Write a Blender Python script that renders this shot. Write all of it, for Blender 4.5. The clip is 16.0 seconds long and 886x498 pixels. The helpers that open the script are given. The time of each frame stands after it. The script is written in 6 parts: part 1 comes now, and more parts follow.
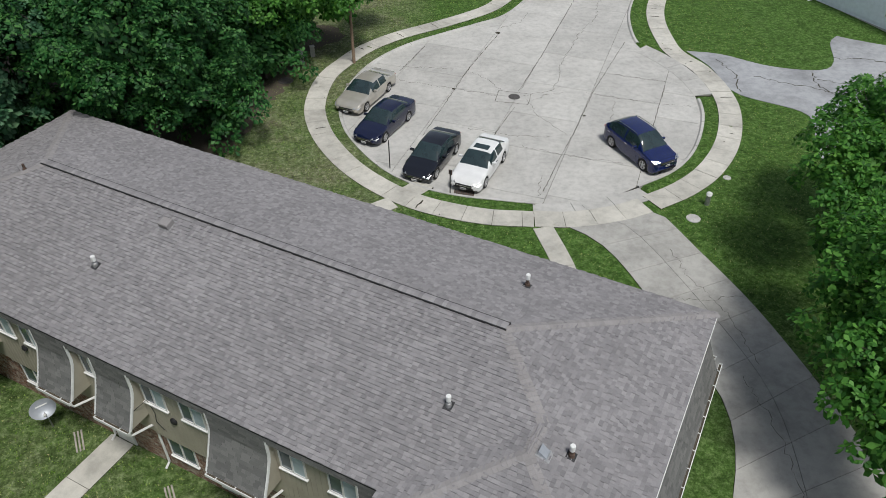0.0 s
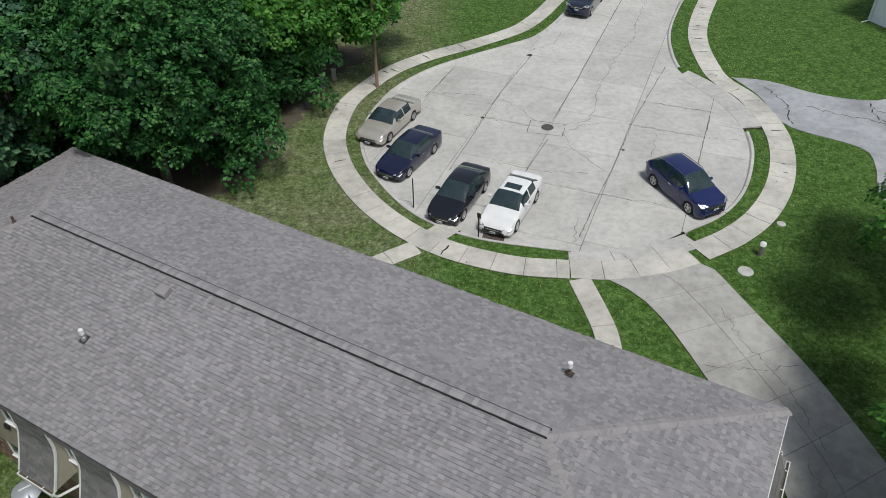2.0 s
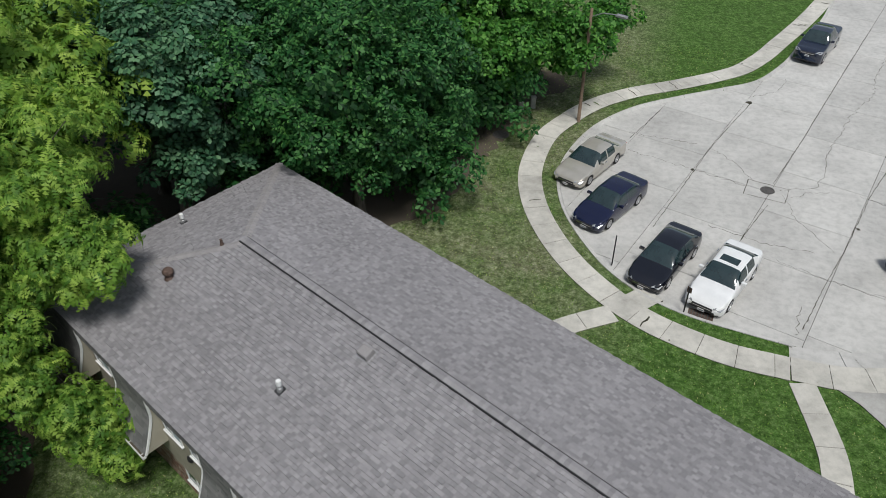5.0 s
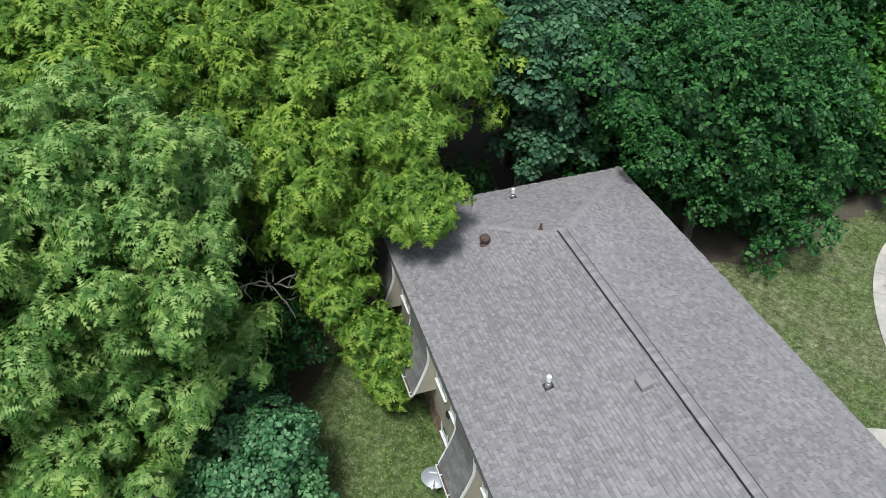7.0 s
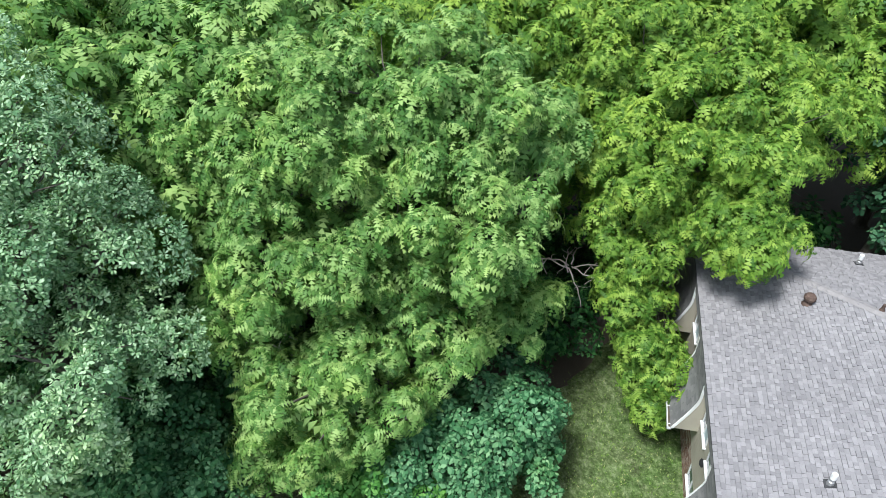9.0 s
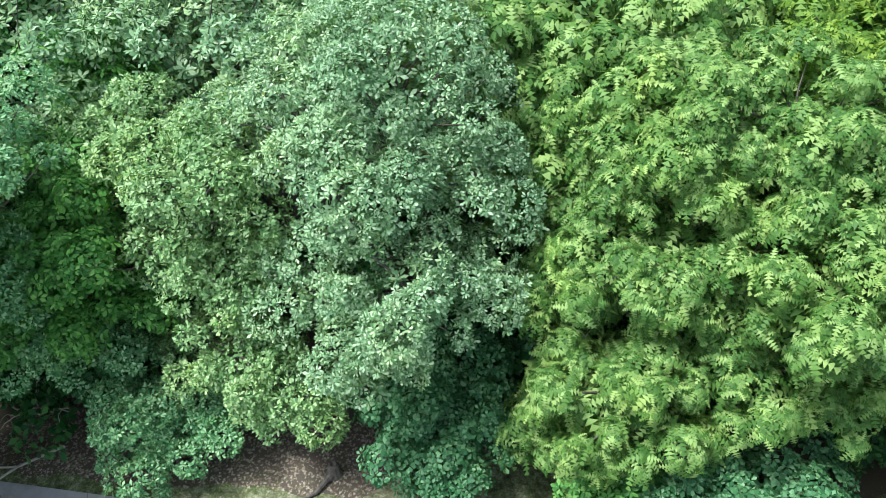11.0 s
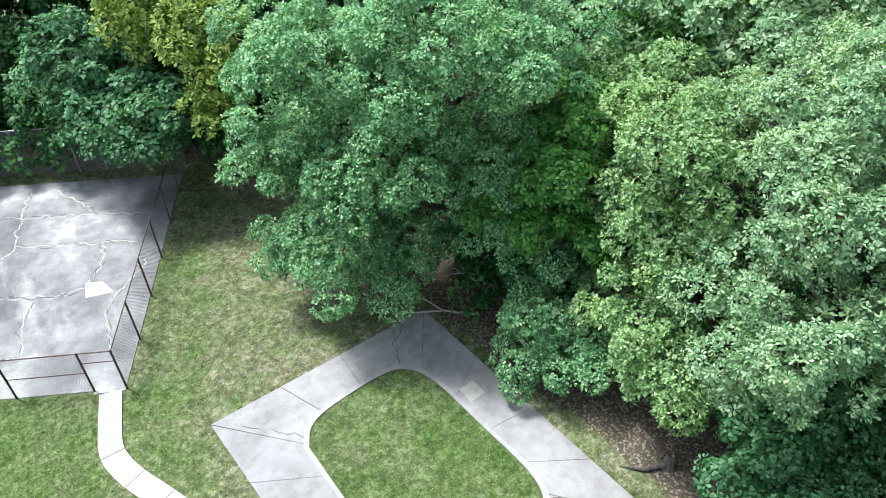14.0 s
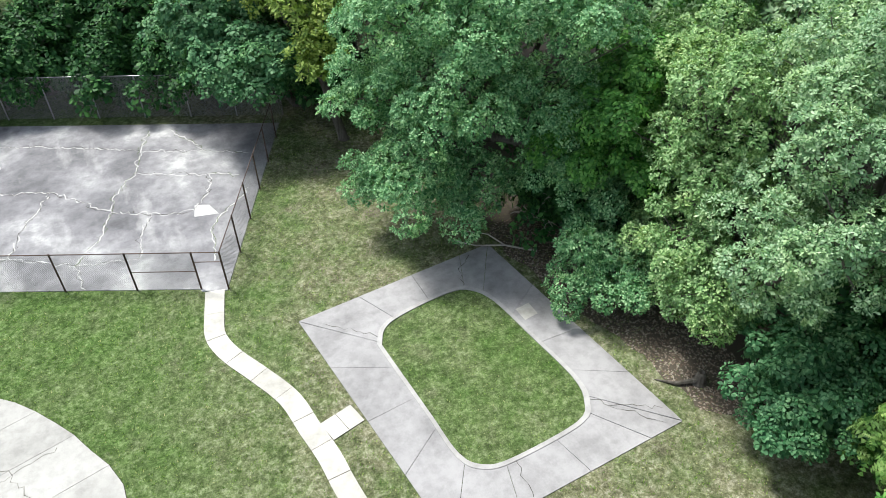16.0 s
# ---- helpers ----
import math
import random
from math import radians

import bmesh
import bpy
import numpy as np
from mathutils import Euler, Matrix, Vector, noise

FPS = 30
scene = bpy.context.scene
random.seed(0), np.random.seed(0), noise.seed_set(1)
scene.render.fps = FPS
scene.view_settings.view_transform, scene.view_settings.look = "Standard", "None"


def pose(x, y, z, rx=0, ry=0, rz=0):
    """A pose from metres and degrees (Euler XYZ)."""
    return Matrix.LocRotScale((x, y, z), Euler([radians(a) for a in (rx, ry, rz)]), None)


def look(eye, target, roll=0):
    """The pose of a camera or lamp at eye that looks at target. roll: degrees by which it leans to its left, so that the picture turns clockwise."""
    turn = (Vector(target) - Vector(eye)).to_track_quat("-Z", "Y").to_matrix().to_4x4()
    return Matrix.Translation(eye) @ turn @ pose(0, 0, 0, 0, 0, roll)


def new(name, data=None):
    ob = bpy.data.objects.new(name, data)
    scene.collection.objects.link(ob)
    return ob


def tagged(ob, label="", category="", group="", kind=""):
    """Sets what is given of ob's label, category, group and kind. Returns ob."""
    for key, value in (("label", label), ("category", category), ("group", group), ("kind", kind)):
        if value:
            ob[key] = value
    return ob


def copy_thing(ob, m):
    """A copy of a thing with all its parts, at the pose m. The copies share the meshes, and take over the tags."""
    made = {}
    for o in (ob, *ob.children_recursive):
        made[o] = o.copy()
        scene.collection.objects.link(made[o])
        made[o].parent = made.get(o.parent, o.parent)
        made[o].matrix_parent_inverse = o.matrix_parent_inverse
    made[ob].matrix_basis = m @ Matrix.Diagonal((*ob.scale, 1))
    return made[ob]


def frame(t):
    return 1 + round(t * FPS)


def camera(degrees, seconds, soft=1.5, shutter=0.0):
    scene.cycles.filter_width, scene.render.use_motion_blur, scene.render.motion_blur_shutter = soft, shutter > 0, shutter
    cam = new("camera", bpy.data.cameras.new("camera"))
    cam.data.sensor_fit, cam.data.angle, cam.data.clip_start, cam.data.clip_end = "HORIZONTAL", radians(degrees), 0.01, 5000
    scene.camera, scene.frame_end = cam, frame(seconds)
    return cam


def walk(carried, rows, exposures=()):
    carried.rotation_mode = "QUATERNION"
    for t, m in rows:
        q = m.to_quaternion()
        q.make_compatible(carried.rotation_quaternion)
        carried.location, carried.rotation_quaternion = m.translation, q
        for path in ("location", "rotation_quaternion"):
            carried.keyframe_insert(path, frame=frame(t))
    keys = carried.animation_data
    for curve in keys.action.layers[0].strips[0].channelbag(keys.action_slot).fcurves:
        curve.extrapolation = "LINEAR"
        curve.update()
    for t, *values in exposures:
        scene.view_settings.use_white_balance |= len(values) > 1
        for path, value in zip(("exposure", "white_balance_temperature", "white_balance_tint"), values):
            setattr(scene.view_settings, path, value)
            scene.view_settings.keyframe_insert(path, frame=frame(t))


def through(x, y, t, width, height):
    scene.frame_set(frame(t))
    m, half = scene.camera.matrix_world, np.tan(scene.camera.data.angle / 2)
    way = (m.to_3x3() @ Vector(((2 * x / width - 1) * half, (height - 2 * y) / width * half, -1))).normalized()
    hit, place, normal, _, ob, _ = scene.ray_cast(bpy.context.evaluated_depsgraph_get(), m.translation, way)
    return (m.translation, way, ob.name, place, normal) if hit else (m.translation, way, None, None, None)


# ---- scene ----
cam = camera(61.3, 16.0, soft=0.45)
PATH = [
    (0, (0.303, 0.169, 23.083), (0.275, 1.718, 21.818), -0.2),
    (0.5, (0.28, 1.096, 23.076), (0.249, 2.645, 21.811), -0.3),
    (1, (0.265, 2.067, 23.049), (0.229, 3.616, 21.785), -0.5),
    (1.5, (0.179, 3.032, 23.011), (0.129, 4.582, 21.749), -0.5),
    (2, (-0.043, 3.98, 22.977), (-0.129, 5.53, 21.715), -0.7),
    (2.5, (-0.424, 4.895, 22.981), (-0.572, 6.441, 21.72), -0.8),
    (3, (-0.977, 5.739, 22.987), (-1.2, 7.278, 21.729), -0.8),
    (3.2, (-1.212, 5.986, 22.996), (-1.465, 7.523, 21.742), -0.9),
    (5.3, (-3.6, 7.186, 23.243), (-4.124, 8.647, 21.981), -0.5),
    (5.5, (-3.685, 7.227, 23.244), (-4.284, 8.657, 21.982), -0.4),
    (6, (-3.633, 7.299, 23.204), (-4.441, 8.63, 21.949), -0.8),
    (6.5, (-3.566, 7.384, 23.127), (-4.557, 8.592, 21.878), -1.0),
    (7, (-3.688, 7.345, 23.105), (-4.812, 8.429, 21.855), -0.7),
    (7.5, (-3.918, 7.238, 23.092), (-5.147, 8.184, 21.829), -0.2),
    (8, (-4.105, 7.152, 23.067), (-5.425, 7.957, 21.798), 0.3),
    (8.5, (-4.165, 7.116, 23.064), (-5.568, 7.756, 21.79), 0.5),
    (9, (-4.235, 7.111, 23.043), (-5.714, 7.524, 21.762), 0.6),
    (9.2, (-4.256, 7.092, 23.045), (-5.756, 7.411, 21.762), 0.7),
    (11.3, (-4.49, 6.339, 23.303), (-5.89, 5.82, 21.973), 0.3),
    (11.5, (-4.464, 6.352, 23.317), (-5.829, 5.748, 21.985), 0.1),
    (12, (-4.324, 6.52, 23.379), (-5.583, 5.711, 22.052), -0.6),
    (12.5, (-4.136, 6.661, 23.42), (-5.259, 5.67, 22.094), -1.0),
    (13, (-3.877, 6.824, 23.388), (-4.843, 5.679, 22.063), -1.0),
    (13.5, (-3.521, 7.168, 23.366), (-4.367, 5.925, 22.048), -1.1),
    (14, (-3.043, 7.785, 23.398), (-3.808, 6.486, 22.083), -1.2),
    (14.5, (-2.44, 8.647, 23.453), (-3.182, 7.33, 22.144), -1.2),
    (15, (-1.739, 9.718, 23.491), (-2.472, 8.393, 22.184), -1.2),
    (15.5, (-1.028, 10.885, 23.467), (-1.67, 9.507, 22.167), -1.3),
    (16, (-0.333, 12.108, 23.476), (-0.964, 10.722, 22.18), -1.4),
]
EXPOSURES = [(0.0, 0.0, 6500, 8), (3.0, 0.0, 6450, 8), (5.5, 0.02, 6400, 8), (7.0, 0.5, 6300, 8), (9.0, 1.08, 6100, 7), (12.5, 1.32, 6050, 6), (14.5, 1.28, 6250, 7), (16.0, 1.08, 6450, 7)]
walk(cam, [(t, look(eye, target, roll)) for t, eye, target, roll in PATH], EXPOSURES)

# ---- world and sun: bright overcast ----
SUN_ELEV, SUN_AZ = radians(64), radians(150)
world = bpy.data.worlds.new("sky")
scene.world = world
world.use_nodes = True
wn = world.node_tree.nodes
sky = wn.new("ShaderNodeTexSky")
sky.sky_type = "NISHITA"
sky.sun_disc = False
sky.sun_elevation, sky.sun_rotation = SUN_ELEV, SUN_AZ
sky.air_density, sky.dust_density, sky.ozone_density = 1.0, 1.5, 1.0
soft_sky = wn.new("ShaderNodeHueSaturation")
soft_sky.inputs["Saturation"].default_value = 0.55
world.node_tree.links.new(sky.outputs[0], soft_sky.inputs["Color"])
world.node_tree.links.new(soft_sky.outputs[0], wn["Background"].inputs[0])
wn["Background"].inputs[1].default_value = 0.105
sun = new("sun", bpy.data.lights.new("sun", "SUN"))
sun.data.energy, sun.data.angle, sun.data.color = 2.75, radians(13), (1.0, 0.98, 0.955)
SUN_WAY = Vector((math.sin(SUN_AZ) * math.cos(SUN_ELEV), math.cos(SUN_AZ) * math.cos(SUN_ELEV), math.sin(SUN_ELEV)))
sun.matrix_world = look(tuple(SUN_WAY * 60), (0, 0, 0))


# ---- materials ----
class Nodes:
    """A small builder for node materials."""

    def __init__(self, name):
        self.mat = bpy.data.materials.new(name)
        self.mat.use_nodes = True
        self.tree = self.mat.node_tree
        self.bsdf = self.tree.nodes["Principled BSDF"]
        self.coord = self.tree.nodes.new("ShaderNodeTexCoord")

    def node(self, kind, **ins):
        n = self.tree.nodes.new(kind)
        for k, v in ins.items():
            self.put(n.inputs[k.replace("_", " ")], v)
        return n

    def put(self, socket, v):
        if isinstance(v, bpy.types.NodeSocket):
            self.tree.links.new(v, socket)
        elif isinstance(v, (tuple, list)) and len(v) == 3 and socket.type == "RGBA":
            socket.default_value = (*v, 1)
        else:
            socket.default_value = v

    def noise(self, scale, detail=4.0, rough=0.55, where="Object", stretch=None):
        vec = self.coord.outputs[where]
        if stretch:
            m = self.node("ShaderNodeMapping", Vector=vec)
            m.inputs["Scale"].default_value = stretch
            vec = m.outputs[0]
        n = self.node("ShaderNodeTexNoise", Vector=vec, Scale=scale, Detail=detail, Roughness=rough)
        return n.outputs["Fac"]

    def ramp(self, fac, stops):
        r = self.node("ShaderNodeValToRGB", Fac=fac)
        el = r.color_ramp.elements
        while len(el) < len(stops):
            el.new(0.5)
        for e, (p, c) in zip(el, stops):
            e.position = p
            e.color = (*c, 1) if isinstance(c, tuple) else (c, c, c, 1)
        return r.outputs[0]

    def mix(self, fac, a, b, mode="MIX"):
        m = self.tree.nodes.new("ShaderNodeMix")
        m.data_type, m.blend_type = "RGBA", mode
        self.put(m.inputs[0], fac)
        self.put(m.inputs[6], a)
        self.put(m.inputs[7], b)
        return m.outputs[2]

    def bump(self, height, strength=0.3, distance=0.02):
        b = self.node("ShaderNodeBump", Height=height, Strength=strength, Distance=distance)
        self.put(self.bsdf.inputs["Normal"], b.outputs[0])

    def finish(self, color, rough=0.8, metal=0.0, spec=0.3):
        self.put(self.bsdf.inputs["Base Color"], color)
        self.put(self.bsdf.inputs["Roughness"], rough)
        self.put(self.bsdf.inputs["Metallic"], metal)
        self.put(self.bsdf.inputs["Specular IOR Level"], spec)
        return self.mat


def plain(name, color, rough=0.6, metal=0.0, spec=0.4, vary=0.12, scale=3.0):
    n = Nodes(name)
    f = n.noise(scale, 6)
    dark = tuple(c * (1 - vary) for c in color)
    light = tuple(min(1, c * (1 + vary)) for c in color)
    n.bump(n.noise(scale * 25, 2), 0.08, 0.004)
    return n.finish(n.ramp(f, [(0.3, dark), (0.7, light)]), rough, metal, spec)


def grass_material(name="mown_grass", worn=1.0):
    n = Nodes(name)
    big = n.noise(0.11, 5, 0.6)
    mid = n.noise(0.55, 6, 0.65)
    fine = n.noise(5.0, 8, 0.75)
    blade = n.noise(16.0, 5, 0.75, stretch=(1, 1, 0.2))
    base = n.ramp(fine, [(0.34, (0.026, 0.070, 0.011)), (0.5, (0.074, 0.146, 0.030)), (0.66, (0.160, 0.255, 0.080))])
    dry = n.ramp(fine, [(0.34, (0.085, 0.092, 0.040)), (0.5, (0.205, 0.205, 0.118)), (0.66, (0.440, 0.425, 0.310))])
    spread = n.node("ShaderNodeMath", Value=mid)
    spread.operation = "MULTIPLY"
    n.put(spread.inputs[1], big)
    # worn lawns by the court; behind the house the browning also stands for shade
    sep = n.node("ShaderNodeSeparateXYZ", Vector=n.coord.outputs["Object"])
    yard = n.ramp(n.node("ShaderNodeMapRange", Value=sep.outputs[1], **{"From_Min": 0.0, "From_Max": 30.0}).outputs[0], [(0.1, 1.0), (0.3, 0.4), (0.66, 0.4), (0.86, 0.0)])
    east = n.ramp(n.node("ShaderNodeMapRange", Value=sep.outputs[0], **{"From_Min": -4.0, "From_Max": 4.0}).outputs[0], [(0.0, 1.0), (0.8, 0.3)])
    yard = n.mix(1.0, yard, east, "MULTIPLY")
    west = n.ramp(n.node("ShaderNodeMapRange", Value=sep.outputs[0], **{"From_Min": -6.0, "From_Max": -1.0}).outputs[0], [(0.0, 0.7), (1.0, 0.0)])
    street_side = n.ramp(n.node("ShaderNodeMapRange", Value=sep.outputs[1], **{"From_Min": 20.0, "From_Max": 26.0}).outputs[0], [(0.0, 0.0), (1.0, 1.0)])
    west = n.mix(1.0, west, street_side, "MULTIPLY")
    where = n.node("ShaderNodeMath", Value=yard)
    where.operation = "MAXIMUM"
    n.put(where.inputs[1], west)
    patch = n.ramp(spread.outputs[0], [(0.13, 0.2), (0.21, 0.6), (0.31, 1.0)])
    amount = n.mix(1.0, n.mix(1.0, patch, where.outputs[0], "MULTIPLY"), (worn, worn, worn), "MULTIPLY")
    c = n.mix(amount, base, dry)
    # bare brown soil, also put in to dull the shaded lawn behind the house
    bare = n.noise(0.33, 7, 0.7)
    soil = n.mix(1.0, n.ramp(bare, [(0.56, 0.0), (0.68, 0.8)]), where.outputs[0], "MULTIPLY")
    c = n.mix(n.mix(1.0, soil, (worn, worn, worn), "MULTIPLY"), c, n.ramp(fine, [(0.3, (0.10, 0.085, 0.055)), (0.65, (0.30, 0.265, 0.20))]))
    clump = n.noise(1.7, 8, 0.75)
    c = n.mix(0.8, c, n.ramp(clump, [(0.32, 0.45), (0.5, 0.95), (0.68, 1.35)]), "MULTIPLY")
    c = n.mix(0.55, c, n.ramp(blade, [(0.36, 0.2), (0.64, 1.15)]), "MULTIPLY")
    n.bump(n.mix(0.5, fine, blade), 0.9, 0.06)
    return n.finish(c, 0.9, 0, 0.1)


def concrete_material(name, tone, stain=0.5, warm=(1.0, 0.985, 0.95)):
    n = Nodes(name)
    info = n.node("ShaderNodeObjectInfo")
    a = n.noise(0.35, 7, 0.65)
    b = n.noise(2.6, 7, 0.65)
    c = n.noise(60.0, 3, 0.6)
    t = tuple(tone * w for w in warm)
    col = n.ramp(a, [(0.30, tuple(x * (1 - 0.42 * stain) for x in t)), (0.52, t), (0.75, tuple(min(1, x * 1.16) for x in t))])
    col = n.mix(0.55, col, n.ramp(b, [(0.28, 0.62), (0.55, 1.0), (0.8, 1.08)]), "MULTIPLY")
    col = n.mix(0.35, col, n.ramp(c, [(0.3, 0.7), (0.6, 1.0)]), "MULTIPLY")
    col = n.mix(1.0, col, n.ramp(info.outputs["Random"], [(0.0, 0.93), (1.0, 1.04)]), "MULTIPLY")
    n.bump(c, 0.25, 0.004)
    return n.finish(col, 0.88, 0, 0.25)


def island_material(name, stops, rough=0.85, grain=70.0, blot=0.5, spec=0.25, objects=False, bump=0.5):
    n = Nodes(name)
    if objects:
        r = n.node("ShaderNodeObjectInfo").outputs["Random"]
    else:
        r = n.node("ShaderNodeNewGeometry").outputs["Random Per Island"]
    col = n.ramp(r, stops)
    col = n.mix(0.4, col, n.ramp(n.noise(grain, 4, 0.7), [(0.3, 0.5), (0.62, 1.05)]), "MULTIPLY")
    col = n.mix(blot, col, n.ramp(n.noise(0.4, 6, 0.6), [(0.3, 0.72), (0.7, 1.06)]), "MULTIPLY")
    n.bump(n.noise(grain * 1.7, 3), bump, 0.004)
    return n.finish(col, rough, 0, spec)


def leaf_material(name, dark, mid, light, through=0.30, gloss=0.55):
    n = Nodes(name)
    r = n.node("ShaderNodeNewGeometry").outputs["Random Per Island"]
    col = n.ramp(r, [(0.0, dark), (0.5, mid), (1.0, light)])
    big = n.noise(0.5, 4, 0.6)
    col = n.mix(0.75, col, n.ramp(big, [(0.3, (0.62, 0.74, 0.70)), (0.5, (1.0, 1.0, 1.0)), (0.72, (1.25, 1.15, 0.9))]), "MULTIPLY")
    n.finish(col, gloss, 0, 0.22)
    tr = n.node("ShaderNodeBsdfTranslucent", Color=n.mix(1.0, col, (1.25, 1.3, 0.5), "MULTIPLY"))
    ms = n.tree.nodes.new("ShaderNodeMixShader")
    ms.inputs[0].default_value = through
    n.tree.links.new(n.bsdf.outputs[0], ms.inputs[1])
    n.tree.links.new(tr.outputs[0], ms.inputs[2])
    n.tree.links.new(ms.outputs[0], n.tree.nodes["Material Output"].inputs["Surface"])
    return n.mat


def bark_material():
    n = Nodes("bark")
    f = n.noise(5.0, 7, 0.7, stretch=(1, 1, 0.25))
    n.bump(f, 0.8, 0.03)
    return n.finish(n.ramp(f, [(0.3, (0.05, 0.042, 0.035)), (0.6, (0.15, 0.135, 0.115)), (0.8, (0.27, 0.255, 0.23))]), 0.95, 0, 0.1)


def brick_material():
    n = Nodes("old_brick")
    m = n.node("ShaderNodeMapping", Vector=n.coord.outputs["Object"])
    m.inputs["Rotation"].default_value = (radians(90), 0, 0)
    b = n.node("ShaderNodeTexBrick", Vector=m.outputs[0], Color1=(0.20, 0.075, 0.045), Color2=(0.34, 0.20, 0.14), Mortar=(0.32, 0.29, 0.26), Scale=1.0, Mortar_Size=0.008, Brick_Width=0.21, Row_Height=0.075)
    f = n.noise(4.5, 7, 0.75)
    c = n.mix(n.ramp(f, [(0.48, 0.0), (0.6, 0.85)]), b.outputs[0], (0.50, 0.45, 0.38))
    c = n.mix(n.ramp(n.noise(6.0, 5, 0.7), [(0.5, 0.0), (0.62, 0.8)]), c, (0.10, 0.05, 0.035))
    n.bump(b.outputs[1], -0.5, 0.01)
    return n.finish(c, 0.9, 0, 0.2)


def paint_material(name, color, flake=0.0, metal=0.0):
    n = Nodes(name)
    f = n.noise(2.0, 5)
    n.put(n.bsdf.inputs["Coat Weight"], 0.7)
    n.put(n.bsdf.inputs["Coat Roughness"], 0.04)
    dark = tuple(c * 0.88 for c in color)
    return n.finish(n.ramp(f, [(0.3, dark), (0.7, color)]), n.ramp(f, [(0.3, 0.10), (0.7, 0.16)]), metal, 0.5)


def glass_material(name, tint, rough=0.05):
    n = Nodes(name)
    return n.finish(n.ramp(n.noise(1.5, 3), [(0.3, tint), (0.8, tuple(c * 1.5 + 0.01 for c in tint))]), rough, 0.0, 0.9)


def mesh_wire_material():
    """Chain link: a woven lattice cut out of a thin sheet."""
    n = Nodes("chain_link")
    w = []
    for turn in (45, -45):
        m = n.node("ShaderNodeMapping", Vector=n.coord.outputs["UV"])
        m.inputs["Rotation"].default_value = (0, 0, radians(turn))
        wave = n.node("ShaderNodeTexWave", Vector=m.outputs[0], Scale=5.2)
        w.append(n.ramp(wave.outputs["Fac"], [(0.93, 0.0), (0.98, 1.0)]))
    a = n.mix(1.0, w[0], w[1], "LIGHTEN")
    n.put(n.bsdf.inputs["Alpha"], a)
    return n.finish((0.30, 0.30, 0.30), 0.6, 0.4, 0.4)


M_GRASS = grass_material()
M_LUSH = grass_material("lush_grass", 0.45)
M_STREET = concrete_material("street_concrete", 0.50, 0.4, (1.0, 0.975, 0.92))
M_DRIVE = concrete_material("drive_concrete", 0.41, 0.75, (1.0, 0.975, 0.91))
M_WALK = concrete_material("walk_concrete", 0.55, 0.7, (1.0, 0.96, 0.86))
M_KERB = concrete_material("kerb_concrete", 0.50, 0.5, (1.0, 0.975, 0.92))
M_PAD = concrete_material("pad_concrete", 0.36, 0.85, (1.0, 0.97, 0.965))
M_RIM = concrete_material("pad_rim", 0.42, 0.8, (1.0, 0.97, 0.94))


def court_material():
    n = Nodes("court_surface")
    a, b, c = n.noise(0.22, 7, 0.65), n.noise(1.6, 8, 0.7), n.noise(45.0, 4, 0.7)
    streak = n.noise(0.5, 6, 0.6, stretch=(1.0, 0.35, 1.0))
    col = n.ramp(a, [(0.36, (0.15, 0.148, 0.155)), (0.48, (0.235, 0.23, 0.24)), (0.58, (0.34, 0.335, 0.34)), (0.68, (0.60, 0.595, 0.58))])
    col = n.mix(n.ramp(streak, [(0.55, 0.0), (0.72, 0.6)]), col, (0.60, 0.595, 0.58))
    col = n.mix(0.7, col, n.ramp(b, [(0.3, 0.6), (0.55, 1.0), (0.75, 1.15)]), "MULTIPLY")
    col = n.mix(0.4, col, n.ramp(c, [(0.3, 0.6), (0.65, 1.05)]), "MULTIPLY")
    n.bump(c, 0.3, 0.005)
    return n.finish(col, 0.85, 0, 0.25)


M_COURT = court_material()
M_PALE = concrete_material("pale_patch", 0.62, 0.5)
M_ASPHALT = concrete_material("old_asphalt", 0.37, 0.8, (0.97, 0.99, 1.02))
M_CRACK = plain("crack_dirt", (0.065, 0.060, 0.046), 1.0, 0, 0.05, 0.4)
M_WEED = plain("crack_weeds", (0.09, 0.13, 0.035), 1.0, 0, 0.05, 0.4)
M_LITTER = island_material("leaf_litter", [(0.0, (0.07, 0.06, 0.045)), (1.0, (0.12, 0.10, 0.075))], 0.95, 18.0)
M_SHINGLE = island_material("grey_shingle", [(0.0, (0.212, 0.203, 0.209)), (0.3, (0.246, 0.236, 0.242)), (0.7, (0.276, 0.265, 0.270)), (1.0, (0.315, 0.303, 0.307))])
M_SHINGLE_ONE = island_material("grey_shingle_piece", [(0.0, (0.212, 0.203, 0.209)), (0.3, (0.246, 0.236, 0.242)), (0.7, (0.276, 0.265, 0.270)), (1.0, (0.315, 0.303, 0.307))], objects=True)
M_CAP = island_material("cap_shingle", [(0.0, (0.27, 0.255, 0.252)), (1.0, (0.32, 0.303, 0.298))])
M_MANSARD = island_material("mansard_shingle", [(0.0, (0.140, 0.140, 0.136)), (0.5, (0.172, 0.172, 0.165)), (1.0, (0.210, 0.209, 0.200))])
M_FELT = plain("roof_felt", (0.05, 0.05, 0.052), 0.95, 0, 0.1, 0.3)
M_SIDING = plain("beige_siding", (0.38, 0.35, 0.28), 0.6, 0, 0.3, 0.1, 1.2)
M_WHITE = plain("white_metal", (0.72, 0.72, 0.70), 0.45, 0, 0.4, 0.12, 2.0)
M_BRICK = brick_material()
M_GLASS = glass_material("window_glass", (0.075, 0.10, 0.12))
M_BLIND = plain("window_blind", (0.42, 0.50, 0.52), 0.7)
M_CARGLASS = glass_material("car_glass", (0.012, 0.026, 0.028), 0.04)
M_BLACK = plain("black_plastic", (0.02, 0.02, 0.021), 0.6, 0, 0.4, 0.2)
